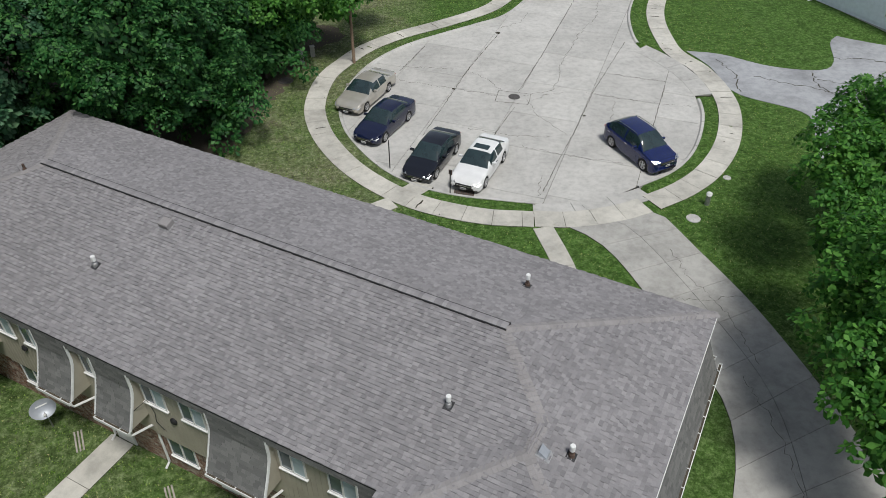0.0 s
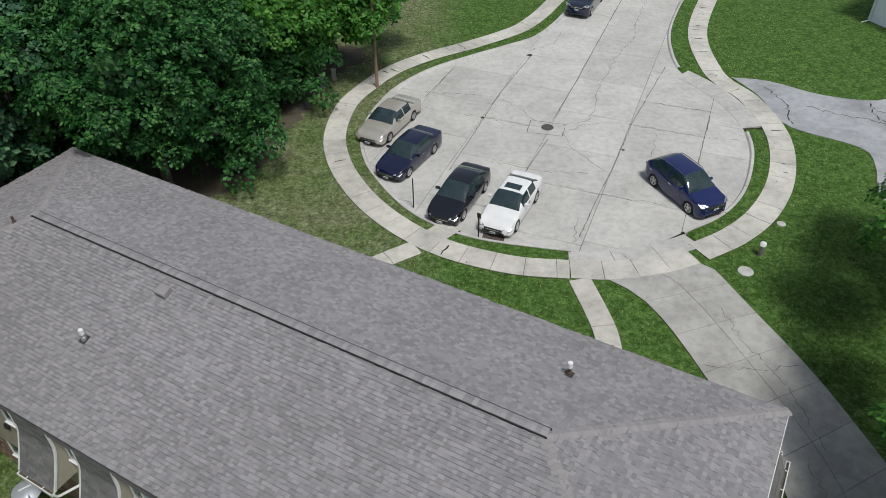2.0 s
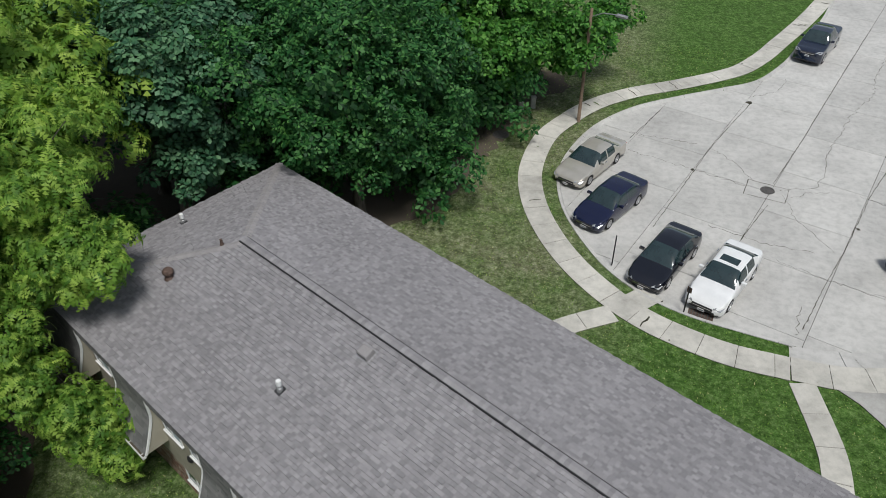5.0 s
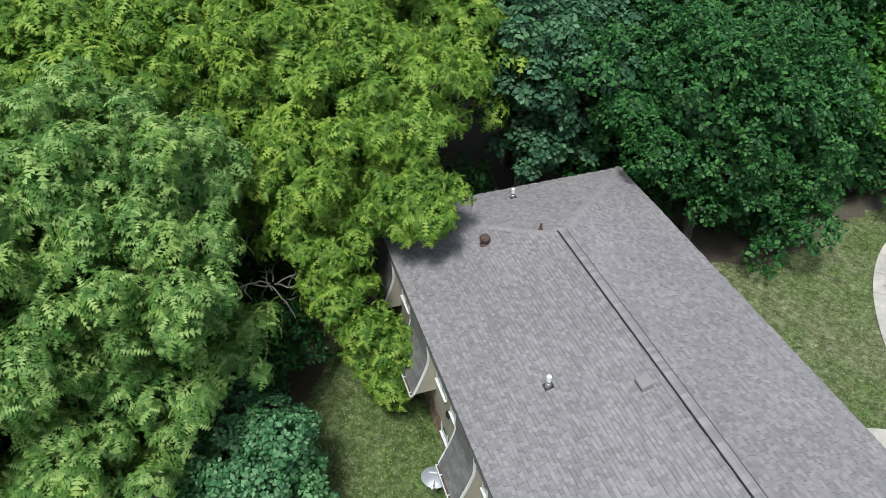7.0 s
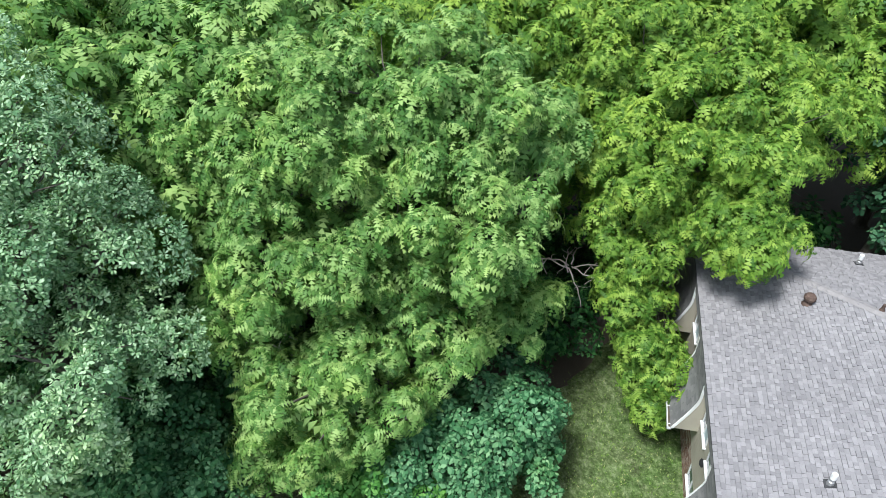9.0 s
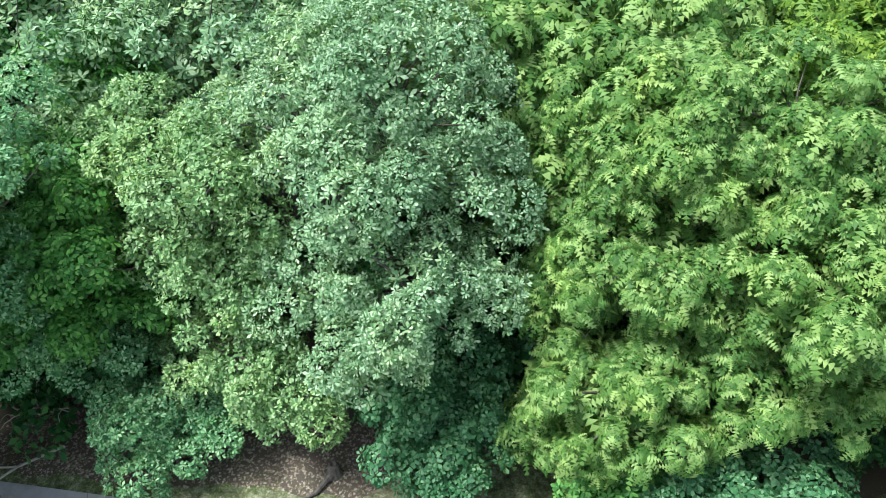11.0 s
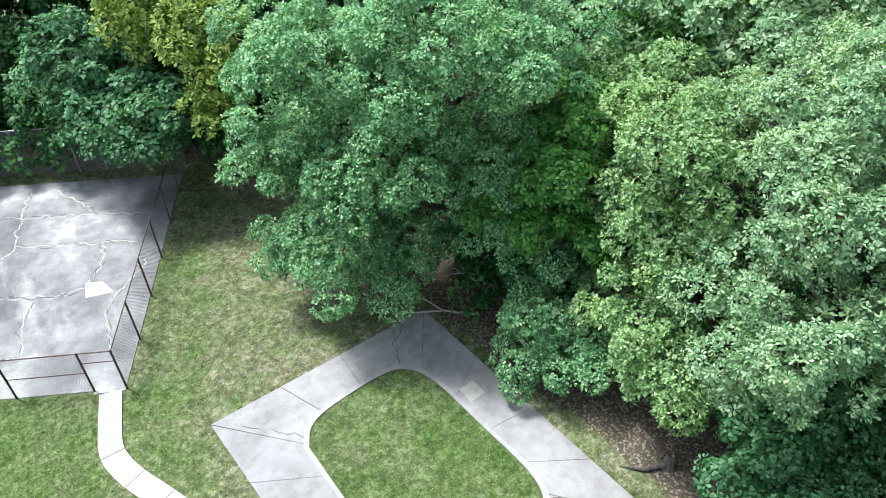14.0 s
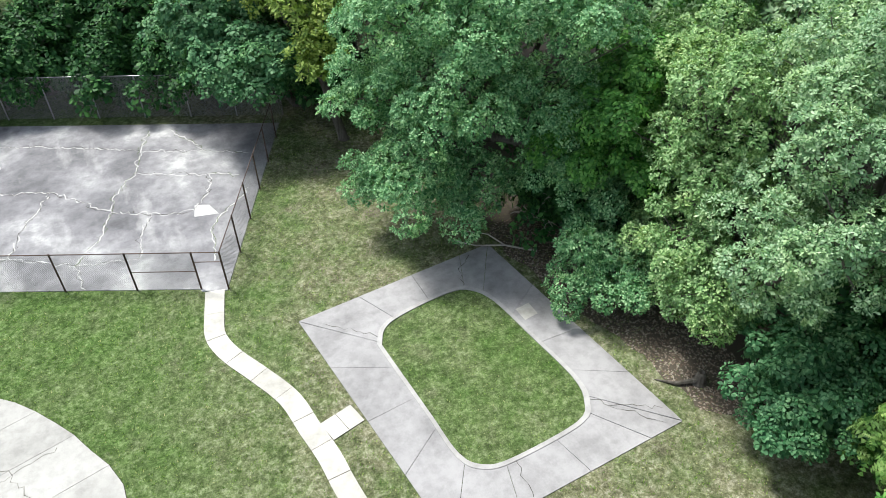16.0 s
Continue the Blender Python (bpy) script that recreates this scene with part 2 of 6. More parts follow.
M_RUBBER = plain("rubber", (0.022, 0.022, 0.022), 0.85, 0, 0.2, 0.2)
M_ALLOY = plain("alloy", (0.55, 0.55, 0.56), 0.35, 0.8, 0.5, 0.1)
M_CHROME = plain("chrome", (0.7, 0.7, 0.7), 0.15, 1.0, 0.5, 0.05)
M_LAMP = glass_material("lamp_lens", (0.20, 0.21, 0.22), 0.12)
M_RED = glass_material("tail_lens", (0.25, 0.012, 0.012), 0.15)
M_PLATE = plain("plate", (0.6, 0.6, 0.58), 0.5)
M_INK = plain("dark_ink", (0.05, 0.06, 0.09), 0.6)
M_IRON = plain("cast_iron", (0.09, 0.085, 0.08), 0.75, 0.2, 0.3, 0.3, 12.0)
M_GALV = plain("galvanised_steel", (0.36, 0.36, 0.36), 0.45, 0.6, 0.4, 0.15, 6.0)
M_RUST = plain("rusty_pipe", (0.11, 0.075, 0.06), 0.8, 0.3, 0.3, 0.4, 9.0)
M_WOODPOLE = plain("weathered_pole", (0.16, 0.115, 0.08), 0.9, 0, 0.2, 0.25, 8.0)
M_BARK = bark_material()
M_DEAD = plain("dead_wood", (0.36, 0.33, 0.29), 0.9, 0, 0.2, 0.25, 6.0)
M_WIRE = mesh_wire_material()
M_DISH = plain("dish_grey", (0.33, 0.35, 0.38), 0.4, 0.2, 0.4, 0.1)
M_HOUSE = plain("pale_blue_siding", (0.80, 0.85, 0.90), 0.6, 0, 0.3, 0.06)
M_LEAF = {
    "walnut": leaf_material("walnut_leaf", (0.052, 0.132, 0.016), (0.136, 0.252, 0.034), (0.305, 0.435, 0.080)),
    "locust": leaf_material("locust_leaf", (0.050, 0.136, 0.026), (0.136, 0.262, 0.062), (0.345, 0.490, 0.165)),
    "oak": leaf_material("oak_leaf", (0.072, 0.170, 0.074), (0.215, 0.360, 0.178), (0.460, 0.610, 0.400), 0.24),
    "olive": leaf_material("olive_leaf", (0.075, 0.170, 0.056), (0.195, 0.345, 0.128), (0.430, 0.580, 0.300), 0.24),
    "dark": leaf_material("dark_leaf", (0.006, 0.042, 0.009), (0.020, 0.090, 0.021), (0.078, 0.205, 0.054), 0.18),
    "blue": leaf_material("bluegreen_leaf", (0.017, 0.063, 0.031), (0.046, 0.126, 0.060), (0.120, 0.236, 0.125), 0.16),
    "bright": leaf_material("bright_leaf", (0.030, 0.125, 0.022), (0.085, 0.245, 0.048), (0.200, 0.420, 0.105)),
    "forest": leaf_material("forest_leaf", (0.050, 0.165, 0.066), (0.145, 0.325, 0.138), (0.390, 0.600, 0.330), 0.24),
    "teal": leaf_material("teal_leaf", (0.024, 0.095, 0.034), (0.064, 0.185, 0.074), (0.185, 0.350, 0.170), 0.2),
    "yellow": leaf_material("yellowing_leaf", (0.080, 0.150, 0.025), (0.195, 0.290, 0.055), (0.380, 0.470, 0.130), 0.26),
    "shrubgreen": leaf_material("shrub_leaf", (0.018, 0.085, 0.010), (0.050, 0.165, 0.022), (0.125, 0.300, 0.055), 0.24),
}


# ---- mesh helpers ----
def mesh_of(name, verts, faces, mat, smooth=False):
    me = bpy.data.meshes.new(name)
    me.from_pydata([tuple(v) for v in verts], [], [tuple(f) for f in faces])
    me.materials.append(mat)
    if smooth:
        me.shade_smooth()
    me.update()
    return me


def tri_mesh(name, verts, tris, mat):
    """A large triangle mesh from arrays."""
    me = bpy.data.meshes.new(name)
    verts, tris = np.asarray(verts, np.float32), np.asarray(tris, np.int32)
    me.vertices.add(len(verts))
    me.vertices.foreach_set("co", verts.ravel())
    me.loops.add(tris.size)
    me.loops.foreach_set("vertex_index", tris.ravel())
    me.polygons.add(len(tris))
    me.polygons.foreach_set("loop_start", np.arange(0, tris.size, 3, dtype=np.int32))
    me.polygons.foreach_set("loop_total", np.full(len(tris), 3, np.int32))
    me.materials.append(mat)
    me.update(calc_edges=True)
    return me


def part(name, me, parent=None, label="", m=None):
    ob = new(name, me)
    if parent:
        ob.parent = parent
    if m is not None:
        ob.matrix_basis = m
    if label:
        ob["label"] = label
    return ob


class Shape:
    """Collects simple solids into one mesh."""

    def __init__(self):
        self.v, self.f = [], []

    def add(self, verts, faces, m=None):
        k = len(self.v)
        self.v += [tuple(m @ Vector(p)) for p in verts] if m is not None else [tuple(p) for p in verts]
        self.f += [tuple(i + k for i in f) for f in faces]
        return self

    def box(self, x0, x1, y0, y1, z0, z1, m=None, bevel=0.0):
        if bevel <= 0:
            v = [(x, y, z) for z in (z0, z1) for x, y in ((x0, y0), (x1, y0), (x1, y1), (x0, y1))]
            return self.add(v, [(3, 2, 1, 0), (4, 5, 6, 7), (0, 1, 5, 4), (1, 2, 6, 5), (2, 3, 7, 6), (3, 0, 4, 7)], m)
        b = bevel
        v = [(x, y, z0) for x, y in ((x0, y0), (x1, y0), (x1, y1), (x0, y1))]
        v += [(x, y, z1 - b) for x, y in ((x0, y0), (x1, y0), (x1, y1), (x0, y1))]
        v += [(x, y, z1) for x, y in ((x0 + b, y0 + b), (x1 - b, y0 + b), (x1 - b, y1 - b), (x0 + b, y1 - b))]
        f = [(3, 2, 1, 0), (8, 9, 10, 11)]
        for o in (0, 4):
            f += [(o + i, o + (i + 1) % 4, o + 4 + (i + 1) % 4, o + 4 + i) for i in range(4)]
        return self.add(v, f, m)

    def tube(self, pts, radii, sides=8, cap=True):
        pts = [Vector(p) for p in pts]
        if not hasattr(radii, "__len__"):
            radii = [radii] * len(pts)
        rings = []
        for i, p in enumerate(pts):
            way = (pts[min(i + 1, len(pts) - 1)] - pts[max(i - 1, 0)]).normalized()
            side = way.orthogonal().normalized()
            if abs(way.z) < 0.95:
                side = way.cross(Vector((0, 0, 1))).normalized()
            up = side.cross(way)
            rings.append([p + (side * math.cos(a) + up * math.sin(a)) * radii[i] for a in (2 * math.pi * j / sides for j in range(sides))])
        v = [q for r in rings for q in r]
        f = [(i * sides + j, i * sides + (j + 1) % sides, (i + 1) * sides + (j + 1) % sides, (i + 1) * sides + j) for i in range(len(pts) - 1) for j in range(sides)]
        if cap:
            f += [tuple(range(sides)), tuple(range((len(pts) - 1) * sides, len(pts) * sides))]
        return self.add(v, f)

    def lathe(self, profile, sides=16, m=None, cap=True):
        v = [(r * math.cos(2 * math.pi * j / sides), r * math.sin(2 * math.pi * j / sides), z) for r, z in profile for j in range(sides)]
        f = [(i * sides + j, i * sides + (j + 1) % sides, (i + 1) * sides + (j + 1) % sides, (i + 1) * sides + j) for i in range(len(profile) - 1) for j in range(sides)]
        if cap:
            f += [tuple(range(sides)), tuple(range((len(profile) - 1) * sides, len(profile) * sides))]
        return self.add(v, f, m)

    def prism(self, poly, z0, z1, bevel=0.0):
        """A slab on a plan polygon; z1 may be a function of (x, y)."""
        top = z1 if callable(z1) else (lambda x, y: z1)
        n = len(poly)
        v = [(x, y, z0) for x, y in poly] + [(x, y, top(x, y)) for x, y in poly]
        f = [tuple(range(n - 1, -1, -1)), tuple(range(n, 2 * n))] + [(i, (i + 1) % n, n + (i + 1) % n, n + i) for i in range(n)]
        return self.add(v, f)

    def mesh(self, name, mat, smooth=False):
        return mesh_of(name, self.v, self.f, mat, smooth)


def area(poly):
    return 0.5 * sum(a[0] * b[1] - b[0] * a[1] for a, b in zip(poly, poly[1:] + poly[:1]))


def clip(poly, nx, ny, c):
    """The part of a plan polygon where nx * x + ny * y <= c."""
    out = []
    for a, b in zip(poly, poly[1:] + poly[:1]):
        da, db = nx * a[0] + ny * a[1] - c, nx * b[0] + ny * b[1] - c
        if da <= 0:
            out.append(a)
        if (da < 0 < db) or (db < 0 < da):
            k = da / (da - db)
            out.append((a[0] + (b[0] - a[0]) * k, a[1] + (b[1] - a[1]) * k))
    return out


def inside(poly, x, y):
    hit = False
    for a, b in zip(poly, poly[1:] + poly[:1]):
        if (a[1] > y) != (b[1] > y) and x < (b[0] - a[0]) * (y - a[1]) / (b[1] - a[1]) + a[0]:
            hit = not hit
    return hit


def smooth_line(pts, step=0.4):
    """A smooth line through plan points, sampled at about even steps."""
    p = [Vector((*q, 0)) for q in pts]
    p = [p[0] * 2 - p[1]] + p + [p[-1] * 2 - p[-2]]
    out = []
    for i in range(1, len(p) - 2):
        a, b, c, d = p[i - 1:i + 3]
        n = max(2, int((c - b).length / step))
        for k in range(n):
            t = k / n
            q = 0.5 * (2 * b + (c - a) * t + (2 * a - 5 * b + 4 * c - d) * t * t + (3 * b - a - 3 * c + d) * t ** 3)
            out.append((q.x, q.y))
    out.append((p[-2].x, p[-2].y))
    return out


def offset_line(line, off):
    out = []
    for i, q in enumerate(line):
        a, b = line[max(i - 1, 0)], line[min(i + 1, len(line) - 1)]
        dx, dy = b[0] - a[0], b[1] - a[1]
        k = math.hypot(dx, dy) or 1
        out.append((q[0] - dy / k * off, q[1] + dx / k * off))
    return out


def at_line(line, dist):
    for a, b in zip(line, line[1:]):
        k = math.hypot(b[0] - a[0], b[1] - a[1])
        if dist <= k:
            return (a[0] + (b[0] - a[0]) * dist / k, a[1] + (b[1] - a[1]) * dist / k), math.atan2(b[1] - a[1], b[0] - a[0])
        dist -= k
    return line[-1], math.atan2(line[-1][1] - line[-2][1], line[-1][0] - line[-2][0])


def length(line):
    return sum(math.hypot(b[0] - a[0], b[1] - a[1]) for a, b in zip(line, line[1:]))


rng = random.Random(7)

# ---- plan of the street ----
LAWN = 0.08
LEFT_KERB = smooth_line([(12.2, 80.0), (9.6, 70.0), (7.2, 63.6), (6.1, 60.7), (4.2, 57.4), (1.9, 55.6), (-0.8, 53.7), (-3.4, 51.6), (-5.4, 48.9), (-6.5, 45.9), (-6.9, 43.0), (-6.4, 40.3), (-5.4, 38.1), (-3.6, 35.5), (-1.6, 33.85), (0.4, 33.02), (2.6, 32.6), (4.6, 32.3)])
RIGHT_KERB = smooth_line([(10.2, 33.9), (12.5, 35.5), (14.2, 37.8), (15.5, 41.1), (15.9, 43.6), (15.8, 46.2), (15.1, 48.6), (13.9, 51.2), (13.5, 53.6), (13.9, 57.8), (15.3, 62.4), (18.2, 69.8), (21.6, 79.5)])
MOUTH = [(5.6, 32.1), (7.2, 32.35), (8.8, 32.95)]
STREET = LEFT_KERB + MOUTH + RIGHT_KERB
ROAD_END = [(21.6, 79.5), (12.2, 80.0), (52.0, 190.0), (61.0, 187.0)]


def ground_height(x, y):
    # a low grass bank carries the pale house
    d = math.hypot(x - 35.5, y - 62)
    bank = 0.9 * max(0.0, 1 - max(0.0, d - 5.0) / 7.0)
    return LAWN + bank * bank * (3 - 2 * min(1, bank)) * 0.35


def edge_gap(xs, ys, poly):
    """Signed distance of plan points from a polygon's outline: minus inside."""
    q = np.stack(np.meshgrid(xs, ys), -1).reshape(-1, 2)
    best, hit = np.full(len(q), 1e9), np.zeros(len(q), bool)
    for a, b in zip(poly, poly[1:] + poly[:1]):
        a, b = np.array(a), np.array(b)
        e = b - a
        t = np.clip(((q - a) @ e) / max(1e-9, e @ e), 0, 1)
        best = np.minimum(best, np.linalg.norm(q - a - t[:, None] * e, axis=1))
        if abs(e[1]) > 1e-9:
            hit ^= ((a[1] > q[:, 1]) != (b[1] > q[:, 1])) & (q[:, 0] < e[0] * (q[:, 1] - a[1]) / e[1] + a[0])
    return np.where(hit, -best, best).reshape(len(ys), len(xs))


def build_ground():
    xs = [-900, -400, -200, -110, -70, -50] + [-40 + 2 * i for i in range(15)] + [-10 + 0.14 * i for i in range(236)] + [24 + 2 * i for i in range(14)] + [55, 80, 120, 200, 400, 900]
    ys = [-900, -400, -200, -110, -70, -50] + [-40 + 2 * i for i in range(35)] + [30 + 0.14 * i for i in range(360)] + [81 + 3 * i for i in range(10)] + [120, 160, 240, 400, 900]
    gap = edge_gap(np.array(xs), np.array(ys), STREET)
    v, f = [], []
    for j, y in enumerate(ys):
        for i, x in enumerate(xs):
            z = ground_height(x, y)
            r, ang = math.hypot(x - 4.5, y - 43.8), math.degrees(math.atan2(y - 43.8, x - 4.5))
            if gap[j, i] < 0.06 or (r < 12.72 and (-90 < ang < -59 or 2 < ang < 41)):
                z = -0.12
            v.append((x, y, z))
    w = len(xs)
    for j in range(len(ys) - 1):
        for i in range(w - 1):
            f.append((j * w + i, j * w + i + 1, (j + 1) * w + i + 1, (j + 1) * w + i))
    g = part("ground", mesh_of("ground", v, f, M_GRASS, True))
    return tagged(g, "mown green lawn with dry worn patches", "lawn", kind="structure")


GROUND = build_ground()


def thing(name, label, category, m=None, group="", kind=""):
    ob = new(name)
    ob.empty_display_size = 0.2
    if m is not None:
        ob.matrix_basis = m
    return tagged(ob, label, category, group, kind)


def slab_pieces(owner, polys, mat, z0, z1, name="panel"):
    for p in polys:
        if len(p) >= 3 and abs(area(p)) > 0.05:
            s = Shape().prism(p if area(p) > 0 else p[::-1], z0, z1)
            part(name, s.mesh(name, mat), owner)


def strips(poly, way, cuts, crosses, gap=0.012):
    """Cuts a plan polygon into panels by lines along way and across it."""
    ax, ay = way
    px, py = ay, -ax
    out = []
    for i, (a, b) in enumerate(zip(cuts, cuts[1:])):
        lane = clip(clip(poly, px, py, b - gap), -px, -py, -a - gap)
        row = crosses[i % len(crosses)]
        for c, e in zip(row, row[1:]):
            piece = clip(clip(lane, ax, ay, e - gap), -ax, -ay, -c - gap)
            if len(piece) > 2:
                out.append(piece)
    return out


def walkway(name, label, line, width, panel, mat, z=0.13, kind="structure"):
    owner = thing(name, label, "pavement", kind=kind)
    total, d = length(line), 0.0
    fine = [at_line(line, total * i / max(2, int(total / 0.3)))[0] for i in range(max(2, int(total / 0.3)) + 1)]
    lft, rgt = offset_line(fine, width / 2), offset_line(fine, -width / 2)
    per = max(1, round(panel / 0.3))
    for i in range(0, len(fine) - 1, per):
        j = min(i + per, len(fine) - 1)
        a, b = lft[i:j + 1], rgt[i:j + 1]

        def pull(line_):
            # leaves an open joint at both ends of the panel
            q = list(line_)
            for e, o in ((0, 1), (-1, -2)):
                dx, dy = q[o][0] - q[e][0], q[o][1] - q[e][1]
                k = math.hypot(dx, dy) or 1
                q[e] = (q[e][0] + dx / k * 0.012, q[e][1] + dy / k * 0.012)
            return q
        if j - i < 1:
            continue
        a, b = pull(a), pull(b)
        jit = rng.uniform(-0.008, 0.008)
        slab_pieces(owner, [b + a[::-1]], mat, -0.1, z if callable(z) else z + jit)
    # dirt shows in the open joints
    bed = Shape().prism(rgt + lft[::-1], -0.1, -0.012 if callable(z) else z - 0.02)
    part("joint_bed", bed.mesh("joint_bed", M_CRACK), owner)
    return owner


def crack(owner, pts, width=0.03, z=0.006, mat=None, rough=0.12, name="crack"):
    """A jagged open crack, filled with dirt, as a thin raised ribbon."""
    line = []
    for a, b in zip(pts, pts[1:]):
        n = max(2, int(math.hypot(b[0] - a[0], b[1] - a[1]) / 0.22))
        for k in range(n):
            t = k / n
            j = 0 if (k == 0) else rough
            line.append((a[0] + (b[0] - a[0]) * t + rng.uniform(-j, j), a[1] + (b[1] - a[1]) * t + rng.uniform(-j, j)))
    line.append(pts[-1])
    v, f = [], []
    for i, (p, l, r) in enumerate(zip(line, offset_line(line, 0.5), offset_line(line, -0.5))):
        w = width * rng.uniform(0.35, 1.5)
        v += [(p[0] + (l[0] - p[0]) * w, p[1] + (l[1] - p[1]) * w, z), (p[0] + (r[0] - p[0]) * w, p[1] + (r[1] - p[1]) * w, z)]
        if i:
            k = 2 * i
            f.append((k - 2, k - 1, k + 1, k))
    part(name, mesh_of(name, v, f, mat or M_CRACK), owner)


# ---- street, kerbs, walks ----
AX = (0.323, 0.946)
street = thing("road", "pale grey concrete cul-de-sac with open joints and cracks", "road", kind="structure")
crosses = [(20, 33, 40.2, 44.7, 49, 53.5, 58, 62.5, 67, 71.5, 76, 82), (20, 34, 38.5, 43.0, 48.0, 52.6, 57, 61.5, 66, 71, 76, 82), (20, 32.6, 37.2, 41.2, 45.5, 50.3, 55, 59.6, 64, 69, 74, 82), (20, 33, 37.3, 45.2, 48.5, 53, 57.5, 62, 66.5, 71, 76, 82), (20, 34.5, 39, 43.5, 47, 51, 82)]
slab_pieces(street, strips(STREET, AX, (-30, -18.6, -14.4, -10.15, -5.7, -1.3, 6), [crosses[0]] + crosses), M_STREET, -0.15, 0.0)
part("far_lane", Shape().prism([ROAD_END[1], ROAD_END[0], ROAD_END[3], ROAD_END[2]], -0.1, LAWN + 0.03).mesh("far_lane", M_STREET), street)
bed = Shape().prism(STREET if area(STREET) > 0 else STREET[::-1], -0.2, -0.03)
part("joint_bed", bed.mesh("joint_bed", M_CRACK), street)
for c in (
    [(-1.9, 51.9), (-3.5, 47.8)], [(3.6, 54.2), (2.4, 51.2), (1.1, 47.7), (0.3, 45.1), (-1.6, 39.2)], [(12.8, 68.9), (9.6, 59.6), (6.5, 50.4), (4.5, 44.9)], [(4.1, 42.7), (2.0, 37.6), (1.2, 35.0)],
    [(12.8, 52.7), (9.4, 44.9), (7.7, 40.1), (6.5, 37.1), (5.1, 33.4)], [(14.3, 45.8), (12.4, 40.4)],
):
    crack(street, c, 0.034, rough=0.03)
for c in (
    [(1.1, 48.0), (2.5, 46.6), (3.4, 45.0)], [(4.8, 44.3), (6.6, 45.0), (7.3, 46.6), (7.8, 49.2), (8.8, 51.8), (9.6, 54.2), (11.2, 57.0), (12.0, 60.5), (13.6, 65.2)], [(4.9, 43.9), (5.4, 42.0), (6.3, 40.4), (7.0, 39.4)],
    [(5.3, 43.7), (6.4, 44.5), (7.4, 44.8)], [(-4.1, 46.6), (0.4, 45.2), (3.0, 44.3)], [(1.1, 40.1), (3.6, 39.2), (6.1, 39.1)], [(2.0, 39.0), (2.8, 38.0), (2.9, 36.4)], [(11.2, 47.4), (14.9, 46.2)], [(8.9, 44.8), (11.3, 43.9), (15.3, 42.9)],
    [(10.6, 43.6), (10.2, 41.8), (9.8, 41.0)], [(-3.6, 48.5), (0.4, 48.2)], [(6.5, 37.1), (9.9, 36.2)], [(4.3, 38.1), (6.5, 37.1)], [(3.8, 55.2), (5.4, 56.4), (6.0, 58.4)], [(5.2, 35.0), (4.8, 33.0)],
):
    crack(street, c, 0.022, 0.005)
# square collar and iron lid of the sewer
collar = [(3.2, 45.0), (2.9, 43.5), (5.0, 43.1), (5.3, 44.5)]
for a, b in zip(collar, collar[1:] + collar[:1]):
    crack(street, [a, b], 0.032, 0.007, rough=0.02)
sewer = thing("manhole_cover", "round dark iron manhole cover set in the concrete street", "manhole cover", Matrix.Translation((4.17, 44.14, 0.0)))
part("lid", Shape().lathe([(0.0, 0.016), (0.30, 0.016), (0.31, 0.008), (0.31, 0.0)], 28).mesh("lid", M_IRON), sewer)
part("ring", Shape().lathe([(0.32, 0.0), (0.32, 0.014), (0.37, 0.014), (0.38, 0.0)], 28).mesh("ring", M_IRON), sewer)
for (x, y, s) in ((3.55, 54.3, 0.24), (0.2, 45.2, 0.16), (8.4, 41.7, 0.15)):
    p = [(x + s * rng.uniform(0.5, 1) * math.cos(a), y + s * rng.uniform(0.5, 1) * math.sin(a)) for a in [k * 0.7 for k in range(9)]]
    part("tar_patch", Shape().prism(p, -0.01, 0.008).mesh("tar_patch", M_CRACK), street)

kerb = thing("kerb", "worn concrete kerb round the cul-de-sac", "kerb", kind="structure")
for line in (LEFT_KERB, RIGHT_KERB):
    total, d = length(line), 0.0
    while d < total - 0.2:
        e = min(d + 3.0, total)
        here = at_line(line, (d + e) / 2)[0]
        if line is RIGHT_KERB and 44.0 < here[1] < 51.6:
            d = e  # lowered for the drive
            continue
        seg = [at_line(line, d + 0.01 + (e - d - 0.02) * i / 8)[0] for i in range(9)]
        out, mid, inn = offset_line(seg, -0.19), offset_line(seg, -0.02), offset_line(seg, 0.05)
        v = [(x, y, z) for ln, z in ((inn, 0.002), (mid, 0.10), (offset_line(seg, -0.04), 0.12), (out, 0.12), (out, -0.1)) for x, y in ln]
        f = [(r * 9 + i, r * 9 + i + 1, (r + 1) * 9 + i + 1, (r + 1) * 9 + i) for r in range(4) for i in range(8)]
        part("kerb_stone", mesh_of("kerb_stone", v, f, M_KERB, False), kerb)
        d = e

WALK_LEFT = smooth_line([(14.0, 86.0), (9.2, 72.0), (5.6, 63.6), (4.2, 60.7), (2.6, 58.4), (-0.6, 55.8), (-3.8, 53.6), (-6.0, 51.4), (-7.4, 49.0), (-8.4, 46.4), (-8.6, 42.9), (-8.0, 40.1), (-6.8, 37.5), (-5.2, 35.2), (-3.2, 33.25), (-1.05, 31.9), (1.8, 30.98), (4.4, 30.76)])
walkway("pavement", "pale concrete pavement curving round the cul-de-sac", WALK_LEFT, 1.32, 1.6, M_WALK)
WALK_RIGHT = smooth_line([(10.7, 32.3), (12.7, 33.6), (14.6, 35.5), (16.3, 38.3), (17.4, 41.6), (17.7, 44.6), (17.2, 48.0), (16.2, 50.2), (15.8, 52.2), (15.9, 56.7), (17.0, 61.2), (20.0, 69.0), (24.0, 80.0)])
walkway("pavement", "pale concrete pavement beside the lawn and driveway", WALK_RIGHT, 1.38, 1.6, M_WALK)
